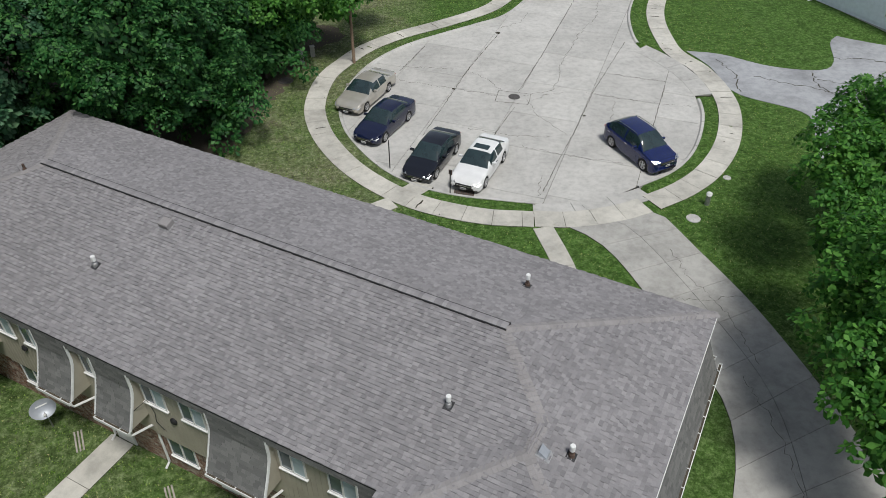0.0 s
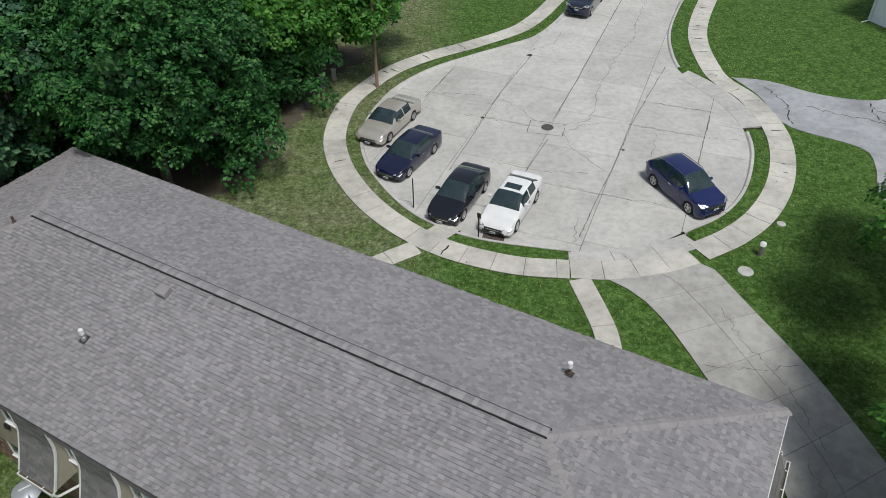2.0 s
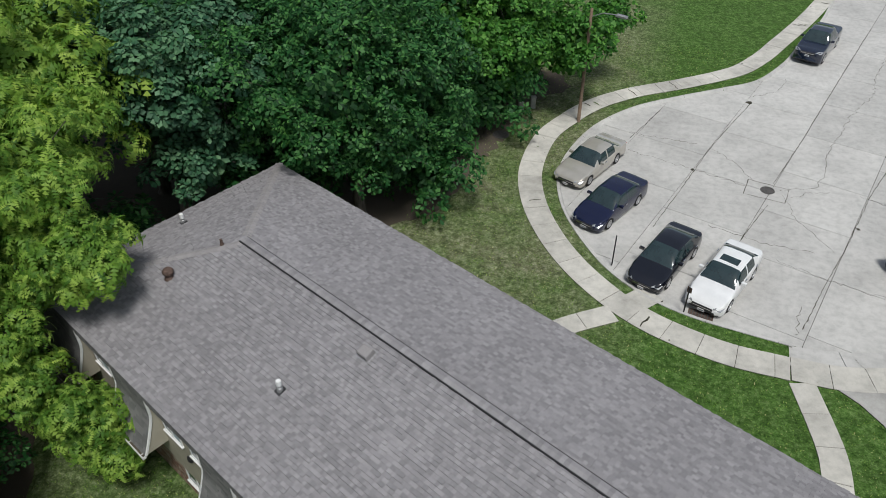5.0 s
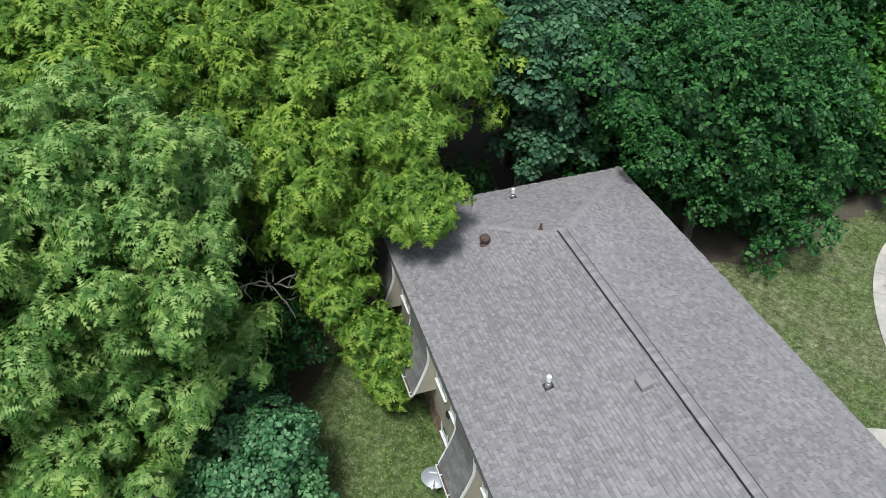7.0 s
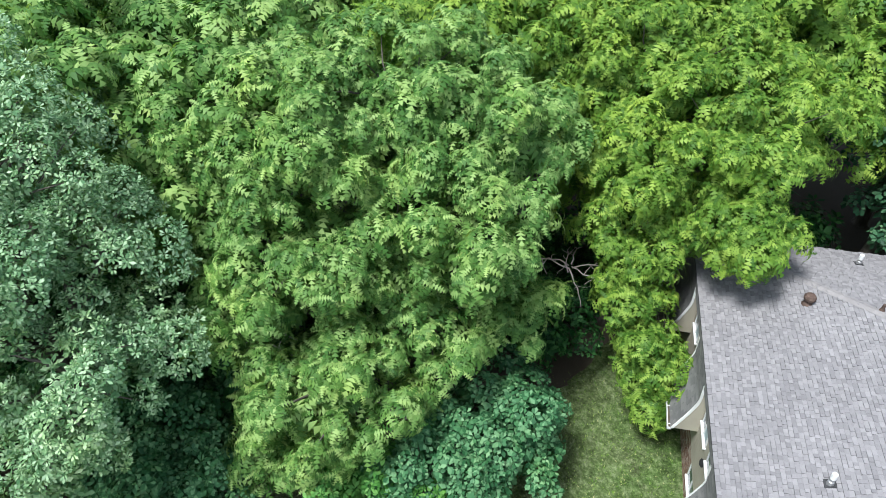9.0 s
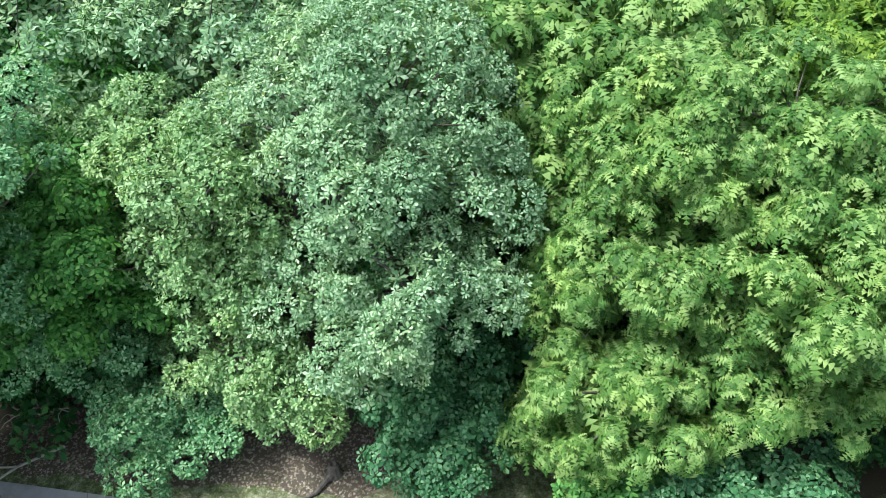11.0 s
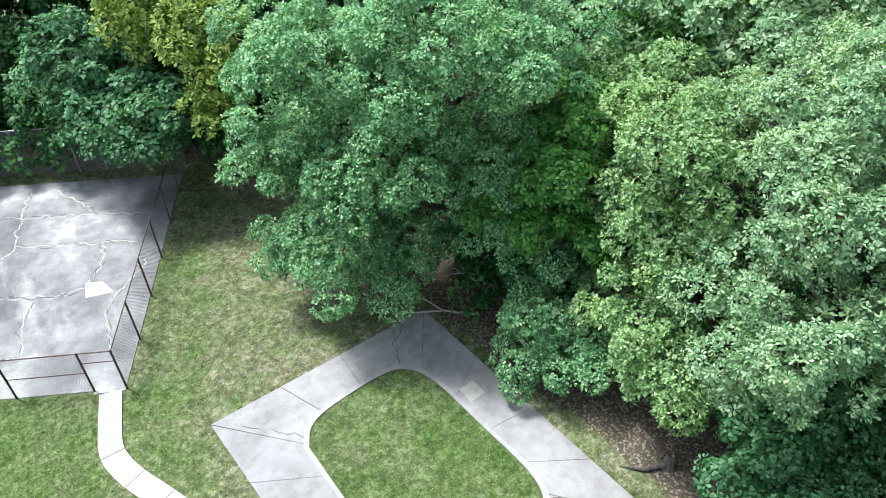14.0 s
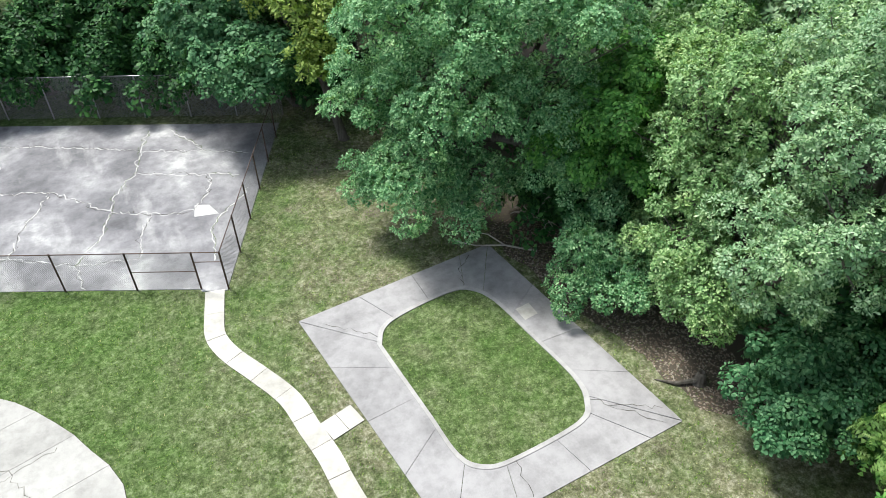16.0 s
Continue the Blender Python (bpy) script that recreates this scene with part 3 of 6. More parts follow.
walkway("front_path", "pale concrete path to the front door", smooth_line([(4.8, 30.1), (5.3, 28.1), (5.6, 26.5), (5.55, 24.6), (5.2, 22.8)]), 1.05, 1.4, M_WALK, 0.125)
walkway("front_path", "short concrete path to the building entrance", smooth_line([(-2.9, 32.15), (-4.8, 30.8), (-6.2, 29.4)]), 1.05, 1.5, M_WALK, 0.125)
walkway("front_path", "concrete apron between pavement and kerb", smooth_line([(-2.2, 32.95), (-1.25, 34.0)]), 1.2, 1.5, M_WALK, 0.121)

def ring(r, a0, a1):
    return [(4.5 + r * math.cos(radians(a0 + (a1 - a0) * i / 12)), 43.8 + r * math.sin(radians(a0 + (a1 - a0) * i / 12))) for i in range(13)]


def ramp_up(x, y):
    return 0.012 + 0.115 * min(1.0, max(0.0, (math.hypot(x - 4.5, y - 43.8) - 11.5) / 1.1))


walkway("driveway_apron", "pale concrete driveway apron at the kerb", ring(12.2, -90.5, -60), 1.25, 2.0, M_STREET, ramp_up)
walkway("driveway_apron", "pale concrete apron before the asphalt drive", ring(12.0, 3, 40), 1.25, 2.0, M_STREET, ramp_up)
walkway("pavement", "pale concrete pavement crossing the driveway mouth", smooth_line([(4.42, 30.8), (6.5, 30.78), (8.8, 31.35), (10.3, 32.05)]), 1.32, 1.6, M_WALK)
# dirt and weeds at some joints of the walk
dirty = thing("joint_dirt", "dark dirt and weeds in the pavement joints", "dirt", kind="structure")
for line in (WALK_LEFT, WALK_RIGHT):
    for k in range(26):
        q, ang = at_line(line, rng.uniform(8, length(line) - 3))
        a0, a1 = sorted((rng.uniform(-0.6, 0.6), rng.uniform(-0.6, 0.6)))
        crack(dirty, [(q[0] - math.sin(ang) * a0, q[1] + math.cos(ang) * a0), (q[0] - math.sin(ang) * a1, q[1] + math.cos(ang) * a1)], rng.uniform(0.03, 0.11), 0.144, M_CRACK if rng.random() < 0.7 else M_WEED, 0.05, "dirt")
# shared driveway: a wide band of panels from the cul-de-sac to the yard behind
drive = thing("driveway", "pale concrete driveway running beside the building", "driveway", kind="structure")
DRIVE_L = smooth_line([(6.0, 30.2), (6.6, 29.8), (7.7, 28.5), (8.6, 26.4), (9.3, 24.2), (10.2, 21.6), (10.75, 19.6), (10.85, 18.2), (10.6, 16.6), (9.9, 14.6), (8.4, 11.0), (6.6, 6.0), (5.0, 0.5), (3.9, -5.6), (4.9, -8.4), (6.0, -10.3), (8.0, -12.6), (12.0, -15.0)])
DRIVE_R = smooth_line([(10.5, 31.5), (10.95, 31.4), (12.2, 28.3), (13.5, 25.0), (14.4, 21.9), (15.1, 18.9), (15.7, 15.6), (16.3, 10.0), (17.0, 2.0), (19.0, -6.0), (24.0, -12.0)])
nl = 46
LL = [at_line(DRIVE_L, length(DRIVE_L) * i / nl)[0] for i in range(nl + 1)]
RR = [at_line(DRIVE_R, length(DRIVE_R) * i / nl)[0] for i in range(nl + 1)]


def drive_top(x, y):
    return 0.09 + 0.04 * min(1.0, max(0.0, (32.3 - y) / 1.6))


for i in range(0, nl, 2):
    for h in (0, 1):
        def rim(k, s):
            a, b = LL[k], RR[k]
            return (a[0] + (b[0] - a[0]) * s, a[1] + (b[1] - a[1]) * s)
        s0, s1 = (0.0, 0.4992) if h == 0 else (0.5008, 1.0)
        p = [rim(i, s0), rim(i, s1), rim(i + 1, s1), rim(i + 2, s1), rim(i + 2, s0), rim(i + 1, s0)]
        c = (sum(q[0] for q in p) / 6, sum(q[1] for q in p) / 6)
        p = [(q[0] + (c[0] - q[0]) * 0.004, q[1] + (c[1] - q[1]) * 0.008) for q in p]
        slab_pieces(drive, [p], M_DRIVE, -0.1, drive_top)
part("joint_bed", Shape().prism(LL + RR[::-1], -0.12, lambda x, y: drive_top(x, y) - 0.025).mesh("joint_bed", M_CRACK), drive)
for c in ([(10.8, 28.4), (11.2, 26.4), (12.4, 24.0), (12.8, 21.0)], [(12.0, 20.4), (12.5, 17.4), (12.3, 13.0)], [(9.3, 25.0), (11.6, 24.8), (13.4, 25.2)], [(7.0, 32.0), (7.8, 30.6), (9.2, 31.3)], [(6.2, 30.6), (8.0, 31.4), (7.4, 30.5)], [(6.0, -9.0), (9.0, -8.0)], [(5.6, -5.0), (8.0, -9.0), (9.4, -12.6)]):
    crack(drive, c, 0.018, 0.136 if c[0][1] < 30.5 else 0.12)

# asphalt drive of the neighbours
asph = thing("driveway", "weathered grey asphalt driveway with long cracks", "driveway", kind="structure")
AS_ROUGH = [(16.9, 51.0), (19.2, 50.5), (22.1, 48.6), (25.3, 48.0), (26.8, 49.4), (28.0, 53.0), (30.5, 54.6), (34.0, 55.0), (46.0, 52.0), (44.0, 36.0), (30.0, 30.0), (23.4, 33.4), (21.2, 36.6), (22.1, 40.3), (22.0, 42.2), (18.8, 44.4), (18.2, 46.5), (17.9, 48.6)]
AS = smooth_line(AS_ROUGH + AS_ROUGH[:1], 0.6)[:-1]
part("surface", Shape().prism(AS[::-1] if area(AS) < 0 else AS, -0.1, 0.11).mesh("surface", M_ASPHALT), asph)
for c in ([(18.7, 49.6), (19.3, 47.6), (19.0, 44.8)], [(24.6, 47.6), (24.4, 45.8), (24.9, 44.0)], [(24.6, 46.6), (28.0, 44.9)], [(24.0, 41.6), (25.2, 42.8)], [(20.5, 47.0), (24.0, 45.2), (30.0, 42.0)], [(27.0, 50.0), (33.0, 49.0)]):
    crack(asph, c, 0.07, 0.116, rough=0.2)

# ---- yard behind: looped pad with a grass island ----
pad = thing("parking_pad", "grey concrete loop pad round a grass island", "pavement", kind="structure")
PAD = [(-4.0, -11.3), (-13.8, -12.25), (-15.5, 0.2), (-5.6, 0.9)]
ISLE = smooth_line([(-6.75, -8.4), (-7.2, -9.2), (-8.2, -9.65), (-10.6, -10.0), (-11.6, -9.7), (-12.2, -8.6), (-12.6, -6.0), (-12.95, -3.4), (-12.7, -2.2), (-11.9, -1.5), (-9.0, -1.2), (-7.9, -1.4), (-7.3, -2.2), (-7.1, -4.4), (-6.85, -7.2), (-6.75, -8.4)], 0.25)
ISLE_C = (-9.75, -5.6)


def ray_out(ang, poly):
    best = None
    for a, b in zip(poly, poly[1:] + poly[:1]):
        ex, ey = b[0] - a[0], b[1] - a[1]
        dx, dy = math.cos(ang), math.sin(ang)
        det = dx * -ey + dy * ex
        if abs(det) < 1e-9:
            continue
        rx, ry = a[0] - ISLE_C[0], a[1] - ISLE_C[1]
        t, s = (rx * -ey + ry * ex) / det, (dx * ry - dy * rx) / det
        if t > 0 and -1e-6 <= s <= 1 + 1e-6:
            best = t if best is None else min(best, t)
    return (ISLE_C[0] + math.cos(ang) * best, ISLE_C[1] + math.sin(ang) * best)


corner = [math.atan2(q[1] - ISLE_C[1], q[0] - ISLE_C[0]) for q in PAD]
stops = sorted([a % (2 * math.pi) for a in corner] + [math.atan2(q[1] - ISLE_C[1], q[0] - ISLE_C[0]) % (2 * math.pi) for q in ((-4.35, -8.2), (-4.7, -5.0), (-5.1, -2.2), (-8.2, 0.7), (-11.2, 0.5), (-13.6, -0.2), (-15.2, -2.6), (-14.9, -5.6), (-14.3, -8.8), (-12.2, -12.1), (-9.6, -11.9), (-6.9, -11.6))])
isle_line = [(ISLE_C[0] + (q[0] - ISLE_C[0]) * 1.06, ISLE_C[1] + (q[1] - ISLE_C[1]) * 1.04) for q in ISLE[:-1]]
for a, b in zip(stops, stops[1:] + [stops[0] + 2 * math.pi]):
    n = max(2, int((b - a) / 0.09))
    g = 0.0018
    angs = [a + g + (b - a - 2 * g) * k / n for k in range(n + 1)]
    inner, outer = [ray_out(t, isle_line) for t in angs], [ray_out(angs[0], PAD), ray_out(angs[-1], PAD)]
    slab_pieces(pad, [outer[:1] + outer[1:] + inner[::-1]], M_PAD, -0.05, 0.12 + rng.uniform(-0.006, 0.006))
rim_i = ISLE[:-1]
for k in range(0, len(rim_i), 6):
    seg = [min(k + j, len(rim_i)) % len(rim_i) for j in range(7)]
    v = [(x, y, z) for ln, z in (([rim_i[i] for i in seg], 0.0), ([rim_i[i] for i in seg], 0.145), ([isle_line[i] for i in seg], 0.145), ([isle_line[i] for i in seg], 0.0)) for x, y in ln]
    part("kerb_stone", mesh_of("kerb_stone", v, [(r * 7 + i, r * 7 + i + 1, (r + 1) * 7 + i + 1, (r + 1) * 7 + i) for r in range(3) for i in range(6)], M_RIM), pad)
plate = [(-12.8, -7.75), (-13.5, -7.85), (-13.55, -7.1), (-12.85, -7.0)]
part("patch", Shape().prism(plate[::-1] if area(plate) < 0 else plate, 0.1, 0.132).mesh("patch", M_WALK), pad)
for c in ([(-12.6, -11.9), (-11.7, -11.2), (-11.5, -10.1)], [(-14.9, 0.0), (-13.8, -1.2), (-12.9, -2.2)], [(-5.0, -10.6), (-6.8, -8.9)], [(-9.0, -1.1), (-8.8, 0.6)], [(-13.4, -1.6), (-14.4, -1.1), (-15.2, -0.6)]):
    crack(pad, c, 0.018, 0.132)
isle_lawn = part("island_lawn", Shape().prism(rim_i if area(rim_i) > 0 else rim_i[::-1], -0.05, LAWN + 0.02).mesh("island_lawn", M_LUSH), pad, "green grass island")

walkway("yard_path", "narrow pale concrete path winding through the back lawn", smooth_line([(-1.15, -14.9), (-0.75, -13.2), (-0.55, -12.0), (-0.9, -10.7), (-1.7, -9.1), (-2.45, -7.4), (-2.75, -5.6), (-3.0, -4.2), (-3.15, -2.4), (-3.6, 0.5), (-4.6, 4.0), (-6.0, 7.5)]), 0.86, 1.5, M_WALK)
walkway("yard_path", "short concrete link between path and pad", [(-3.25, -5.25), (-4.62, -5.6)], 0.95, 0.75, M_WALK, 0.126)
walkway("yard_path", "concrete path to the back door", smooth_line([(-11.9, 17.0), (-13.1, 14.6), (-14.6, 11.6)]), 1.1, 2.0, M_WALK)

# ---- hard court and its chain-link fence ----
court = thing("court", "cracked grey hard court with pale worn stains", "sports court", kind="structure")
U, V, CO = (0.905, -0.425), (-0.425, -0.905), (-1.75, -14.75)


def cw(u, v):
    return (CO[0] + U[0] * u + V[0] * v, CO[1] + U[1] * u + V[1] * v)


COURT = [cw(0.05, -0.1), cw(0.1, 14.6), cw(34, 14.9), cw(34, 0.1), cw(1.3, 0.0), cw(1.2, -0.15)]
part("surface", Shape().prism(COURT if area(COURT) > 0 else COURT[::-1], -0.1, 0.115).mesh("surface", M_COURT), court)
for c in ([(7.6, -32.8), (3.7, -30.8), (0.2, -28.6), (-3.2, -26.9)], [(-0.6, -30.7), (0.2, -28.6), (0.8, -26.4), (2.1, -24.7), (2.4, -23.2), (3.0, -21.5), (4.5, -19.6)], [(2.4, -23.2), (-0.3, -21.7), (-1.5, -21.5), (-2.5, -22.7), (-2.9, -24.5), (-0.9, -25.4), (0.8, -26.4)], [(2.4, -23.2), (5.2, -26.6), (8.8, -28.0)], [(0.6, -22.2), (1.4, -20.4), (1.6, -18.8)], [(8.4, -34.0), (7.6, -30.2), (8.8, -27.8), (9.8, -24.0)], [(-2.9, -24.5), (-4.4, -23.6)], [(-4.6, -22.2), (-2.0, -19.6), (-1.6, -17.0)], [(1.6, -18.8), (4.5, -19.6), (7.4, -21.6), (10.6, -22.4)], [(4.5, -19.6), (4.2, -17.6)], [(-5.4, -25.6), (-3.2, -26.9), (-1.8, -30.2)], [(5.2, -26.6), (6.6, -23.8), (7.4, -21.6)], [(8.8, -28.0), (12.6, -29.2)]):
    crack(court, c, 0.05, 0.119, M_PALE, 0.14)
    crack(court, c, 0.022, 0.126, M_WEED if c[0][0] < 0 else M_CRACK, 0.2)
wp = [(-1.4, -20.9), (-2.6, -20.6), (-2.3, -21.6), (-1.6, -21.9)]
part("patch", Shape().prism(wp if area(wp) > 0 else wp[::-1], 0.1, 0.12).mesh("patch", M_PALE), court)

fence = thing("fence", "tall chain-link court fence on steel posts", "fence", kind="structure")


def fence_run(a, b, high, posts, mat):
    for k in range(posts + 1):
        t = k / posts
        x, y = a[0] + (b[0] - a[0]) * t, a[1] + (b[1] - a[1]) * t
        part("post", Shape().tube([(x, y, 0), (x, y, high), (x, y, high + 0.06)], [0.042, 0.042, 0.012], 8).mesh("post", mat), fence)
    part("top_rail", Shape().tube([(*a, high), (*b, high)], 0.024, 8).mesh("top_rail", mat), fence)
    n = math.hypot(b[0] - a[0], b[1] - a[1])
    me = mesh_of("wire_mesh", [(*a, 0.12), (*b, 0.12), (*b, high), (*a, high)], [(0, 1, 2, 3)], M_WIRE)
    uv = me.uv_layers.new(name="UVMap")
    for i, q in enumerate(((0, 0), (n, 0), (n, high), (0, high))):
        uv.data[i].uv = q
    part("wire_mesh", me, fence)


fence_run(cw(1.25, 0), cw(4.2, 0), 2.3, 1, M_RUST)
part("mid_rail", Shape().tube([(*cw(1.25, 0), 1.2), (*cw(4.2, 0), 1.2)], 0.02, 8).mesh("mid_rail", M_RUST), fence)
fence_run(cw(4.2, 0), cw(34, 0), 2.3, 9, M_RUST)
fence_run(cw(0, 0), cw(0, 15.6), 2.3, 6, M_RUST)
fence_run(cw(0, 15.6), cw(34, 15.6), 2.9, 12, M_GALV)
part("top_rail", Shape().tube([(*cw(0, 0), 2.3), (*cw(1.25, 0), 2.3)], 0.024, 8).mesh("top_rail", M_RUST), fence)
part("gate_bar", Shape().tube([(*cw(0, 0), 1.75), (*cw(1.25, 0), 1.75)], 0.02, 8).mesh("gate_bar", M_RUST), fence)

# bare litter under the edge of the woods
def ragged(pts, amount=0.35):
    """An uneven outline through plan points."""
    return [(x + rng.uniform(-amount, amount), y + rng.uniform(-amount, amount)) for x, y in smooth_line(pts + pts[:1], 0.5)[:-1]]


litter = ragged([(-14.5, -10.6), (-15.0, -7.2), (-16.0, -3.6), (-16.4, -0.6), (-17.4, 1.0), (-26.0, 6.0), (-40.0, 8.0), (-40.0, -30.0), (-19.0, -30.0), (-15.6, -26.0), (-15.4, -18.0), (-14.4, -12.8)], 0.22)
tagged(part("ground_litter", Shape().prism(litter if area(litter) > 0 else litter[::-1], -0.1, LAWN + 0.012).mesh("ground_litter", M_LITTER)), "bare soil strewn with leaves under the trees", "ground", kind="structure")
litter2 = ragged([(-19.4, 12.6), (-21.6, 17.4), (-26.0, 24.0), (-24.0, 34.0), (-14.0, 36.0), (-11.4, 43.0), (-10.8, 49.0), (-12.0, 56.0), (-60.0, 60.0), (-60.0, 8.0), (-22.0, 8.0)], 0.3)
tagged(part("ground_litter", Shape().prism(litter2 if area(litter2) > 0 else litter2[::-1], -0.1, LAWN + 0.012).mesh("ground_litter", M_LITTER)), "dark leaf litter beneath the woods", "ground", kind="structure")

# ---- the long apartment building, in its own frame: s along it, w towards the street ----
TURN_B = math.atan2(-0.447, 0.894)
house = thing("apartment_building", "long two-storey apartment building with grey shingle hip roof", "apartment building", pose(0, 0, 0, 0, 0, math.degrees(TURN_B)))
S0, S1, W0, W1 = -30.4, 0.0, 9.5, 20.42
EAVE, PITCH = 5.6, 0.31
RIDGE_W, HALF = (W0 + W1) / 2, (W1 - W0) / 2
TOP = EAVE + PITCH * HALF
R1, R2 = (S0 + HALF, RIDGE_W), (S1 - HALF, RIDGE_W)
WS, WING = -6.6, 8.4
JOIN, KNEE, VAL = (WS / 2, RIDGE_W - (WS / 2 - R2[0])), (WS / 2, WING - WS / 2), (WS, W0)
FACES = {
    "rear": ([(S0, W0), VAL, JOIN, R2, R1], (0, 1), W0),
    "front": ([(S1, W1), (S0, W1), R1, R2], (0, -1), -W1),
    "west": ([(S0, W1), (S0, W0), R1], (1, 0), S0),
    "east": ([(S1, WING), (S1, W1), R2, JOIN, KNEE], (-1, 0), -S1),
    "wing_west": ([VAL, (WS, WING), KNEE, JOIN], (1, 0), WS),
    "wing_rear": ([(WS, WING), (S1, WING), KNEE], (0, 1), WING),
}
roof = part("roof", Shape().box(S0 + 0.3, S1 - 0.3, W0 + 0.3, W1 - 0.3, EAVE - 0.12, EAVE - 0.04).mesh("roof_board", M_FELT), house, "grey laminated shingle roof")


def roof_z(face, s, w):
    poly, up, base = FACES[face]
    return EAVE + PITCH * (up[0] * s + up[1] * w - base)


COURSE = 0.125
near_tabs = []
tv, tf = [], []
for name_, (poly, up, base) in FACES.items():
    deck = Shape()
    deck.add([(s, w, roof_z(name_, s, w) - 0.015) for s, w in poly] + [(s, w, EAVE - 0.1) for s, w in poly],
             [tuple(range(len(poly)))] + [(i, (i + 1) % len(poly), len(poly) + (i + 1) % len(poly), len(poly) + i) for i in range(len(poly))])
    part("roof_deck", deck.mesh("roof_deck", M_FELT), roof)
    run = COURSE / math.hypot(1, PITCH)
    along = (-up[1], up[0])
    rise = max(up[0] * s + up[1] * w for s, w in poly) - base
    for c in range(int(rise / run) + 1):
        h = c * run
        mid = base + h + run / 2
        # where this course meets the outline of the slope
        cut = []
        for a, b in zip(poly, poly[1:] + poly[:1]):
            ha, hb = up[0] * a[0] + up[1] * a[1], up[0] * b[0] + up[1] * b[1]
            if (ha - mid) * (hb - mid) < 0:
                k = (mid - ha) / (hb - ha)
                q = (a[0] + (b[0] - a[0]) * k, a[1] + (b[1] - a[1]) * k)
                cut.append(along[0] * q[0] + along[1] * q[1])
        if len(cut) < 2:
            continue
        cut.sort()
        x, x1 = cut[0] - rng.uniform(0, 0.1), cut[-1]
        x = max(x, cut[0])
        if name_ == "rear" and h < PITCH * 11:
            x -= 0.14
        if name_ == "wing_west":
            x1 += 0.14
        while x < x1 - 0.02:
            wd = rng.choice((0.11, 0.13, 0.15, 0.17, 0.20)) * rng.uniform(0.92, 1.08)
            e = min(x + wd, x1)
            t = 0.036 if rng.random() < 0.5 else 0.014
            low, high_ = base + h - 0.015, base + h + run + 0.02
            z0, z1 = EAVE + PITCH * (h - 0.015) + t, EAVE + PITCH * (h + run + 0.02) + 0.001
            k = len(tv)
            g = 0.002
            for q, hh, z in (((x + g), low, z0), ((e - g), low, z0), ((e - g), high_, z1), ((x + g), high_, z1), ((x + g), low, z0 - t - 0.006), ((e - g), low, z0 - t - 0.006)):
                tv.append((along[0] * q + up[0] * hh, along[1] * q + up[1] * hh, z))
            quad = [(k, k + 1, k + 2, k + 3), (k + 4, k + 5, k + 1, k), (k + 3, k + 4, k), (k + 1, k + 5, k + 2)]
            middle = tv[k]
            if name_ == "rear" and -9.2 < middle[0] < -5.6 and middle[1] < 11.6 and len(near_tabs) < 260 and e - x > 0.1:
                near_tabs.append((tv[k:k + 6]))
                del tv[k:]
            else:
                tf += quad
            x = e
roof_tabs = part("shingles", mesh_of("shingles", tv, tf, M_SHINGLE), roof)
roof_tabs["kind"] = "stuff"
for six in near_tabs:
    part("shingle", mesh_of("shingle", six, [(0, 1, 2, 3), (4, 5, 1, 0), (3, 4, 0), (1, 5, 2)], M_SHINGLE_ONE), roof)


def cap_line(name, a, b, wide=0.17, lift=0.012, step=0.14, mat=M_CAP):
    """Folded cap shingles along a hip or ridge."""
    a, b = Vector(a), Vector(b)
    way = (b - a).normalized()
    side = way.cross(Vector((0, 0, 1))).normalized()
    v, f = [], []
    n = int((b - a).length / step)
    drop = 0.036 if abs(way.z) > 0.02 else 0.055
    for i in range(n):
        p, q = a + way * (i * step - 0.03), a + way * ((i + 1) * step + 0.02)
        h0, h1 = lift + 0.018, lift + 0.006
        k = len(v)
        for o, hh in ((p, h0), (q, h1)):
            for s in (-1, 0, 1):
                v.append(tuple(o + side * s * wide + Vector((0, 0, hh - (drop if s else 0)))))
        v += [tuple(p + side * s * wide + Vector((0, 0, h0 - 0.018 - (drop if s else 0)))) for s in (-1, 0, 1)]
        f += [(k, k + 1, k + 4, k + 3), (k + 1, k + 2, k + 5, k + 4), (k + 6, k + 7, k + 1, k), (k + 7, k + 8, k + 2, k + 1)]
    if name == "ridge_cap":
        one = mesh_of(name, v[:9], f[:4], mat)
        for i in range(n):
            part(name, one, roof, "", Matrix.Translation(way * i * step))
        return
    part(name, mesh_of(name, v, f, mat), roof)["kind"] = "stuff"


P3 = lambda q, z: (q[0], q[1], z)
KZ = EAVE + PITCH * (-WS / 2)
cap_line("hip_cap", (S1, W1, EAVE), P3(R2, TOP))
cap_line("hip_cap", (S0, W1, EAVE), P3(R1, TOP))
cap_line("hip_cap", (S0, W0, EAVE), P3(R1, TOP))
cap_line("hip_cap", P3(JOIN, KZ), P3(R2, TOP))
cap_line("hip_cap", P3(KNEE, KZ), P3(JOIN, KZ))
cap_line("hip_cap", (WS, WING, EAVE), P3(KNEE, KZ))
cap_line("hip_cap", (S1, WING, EAVE), P3(KNEE, KZ))
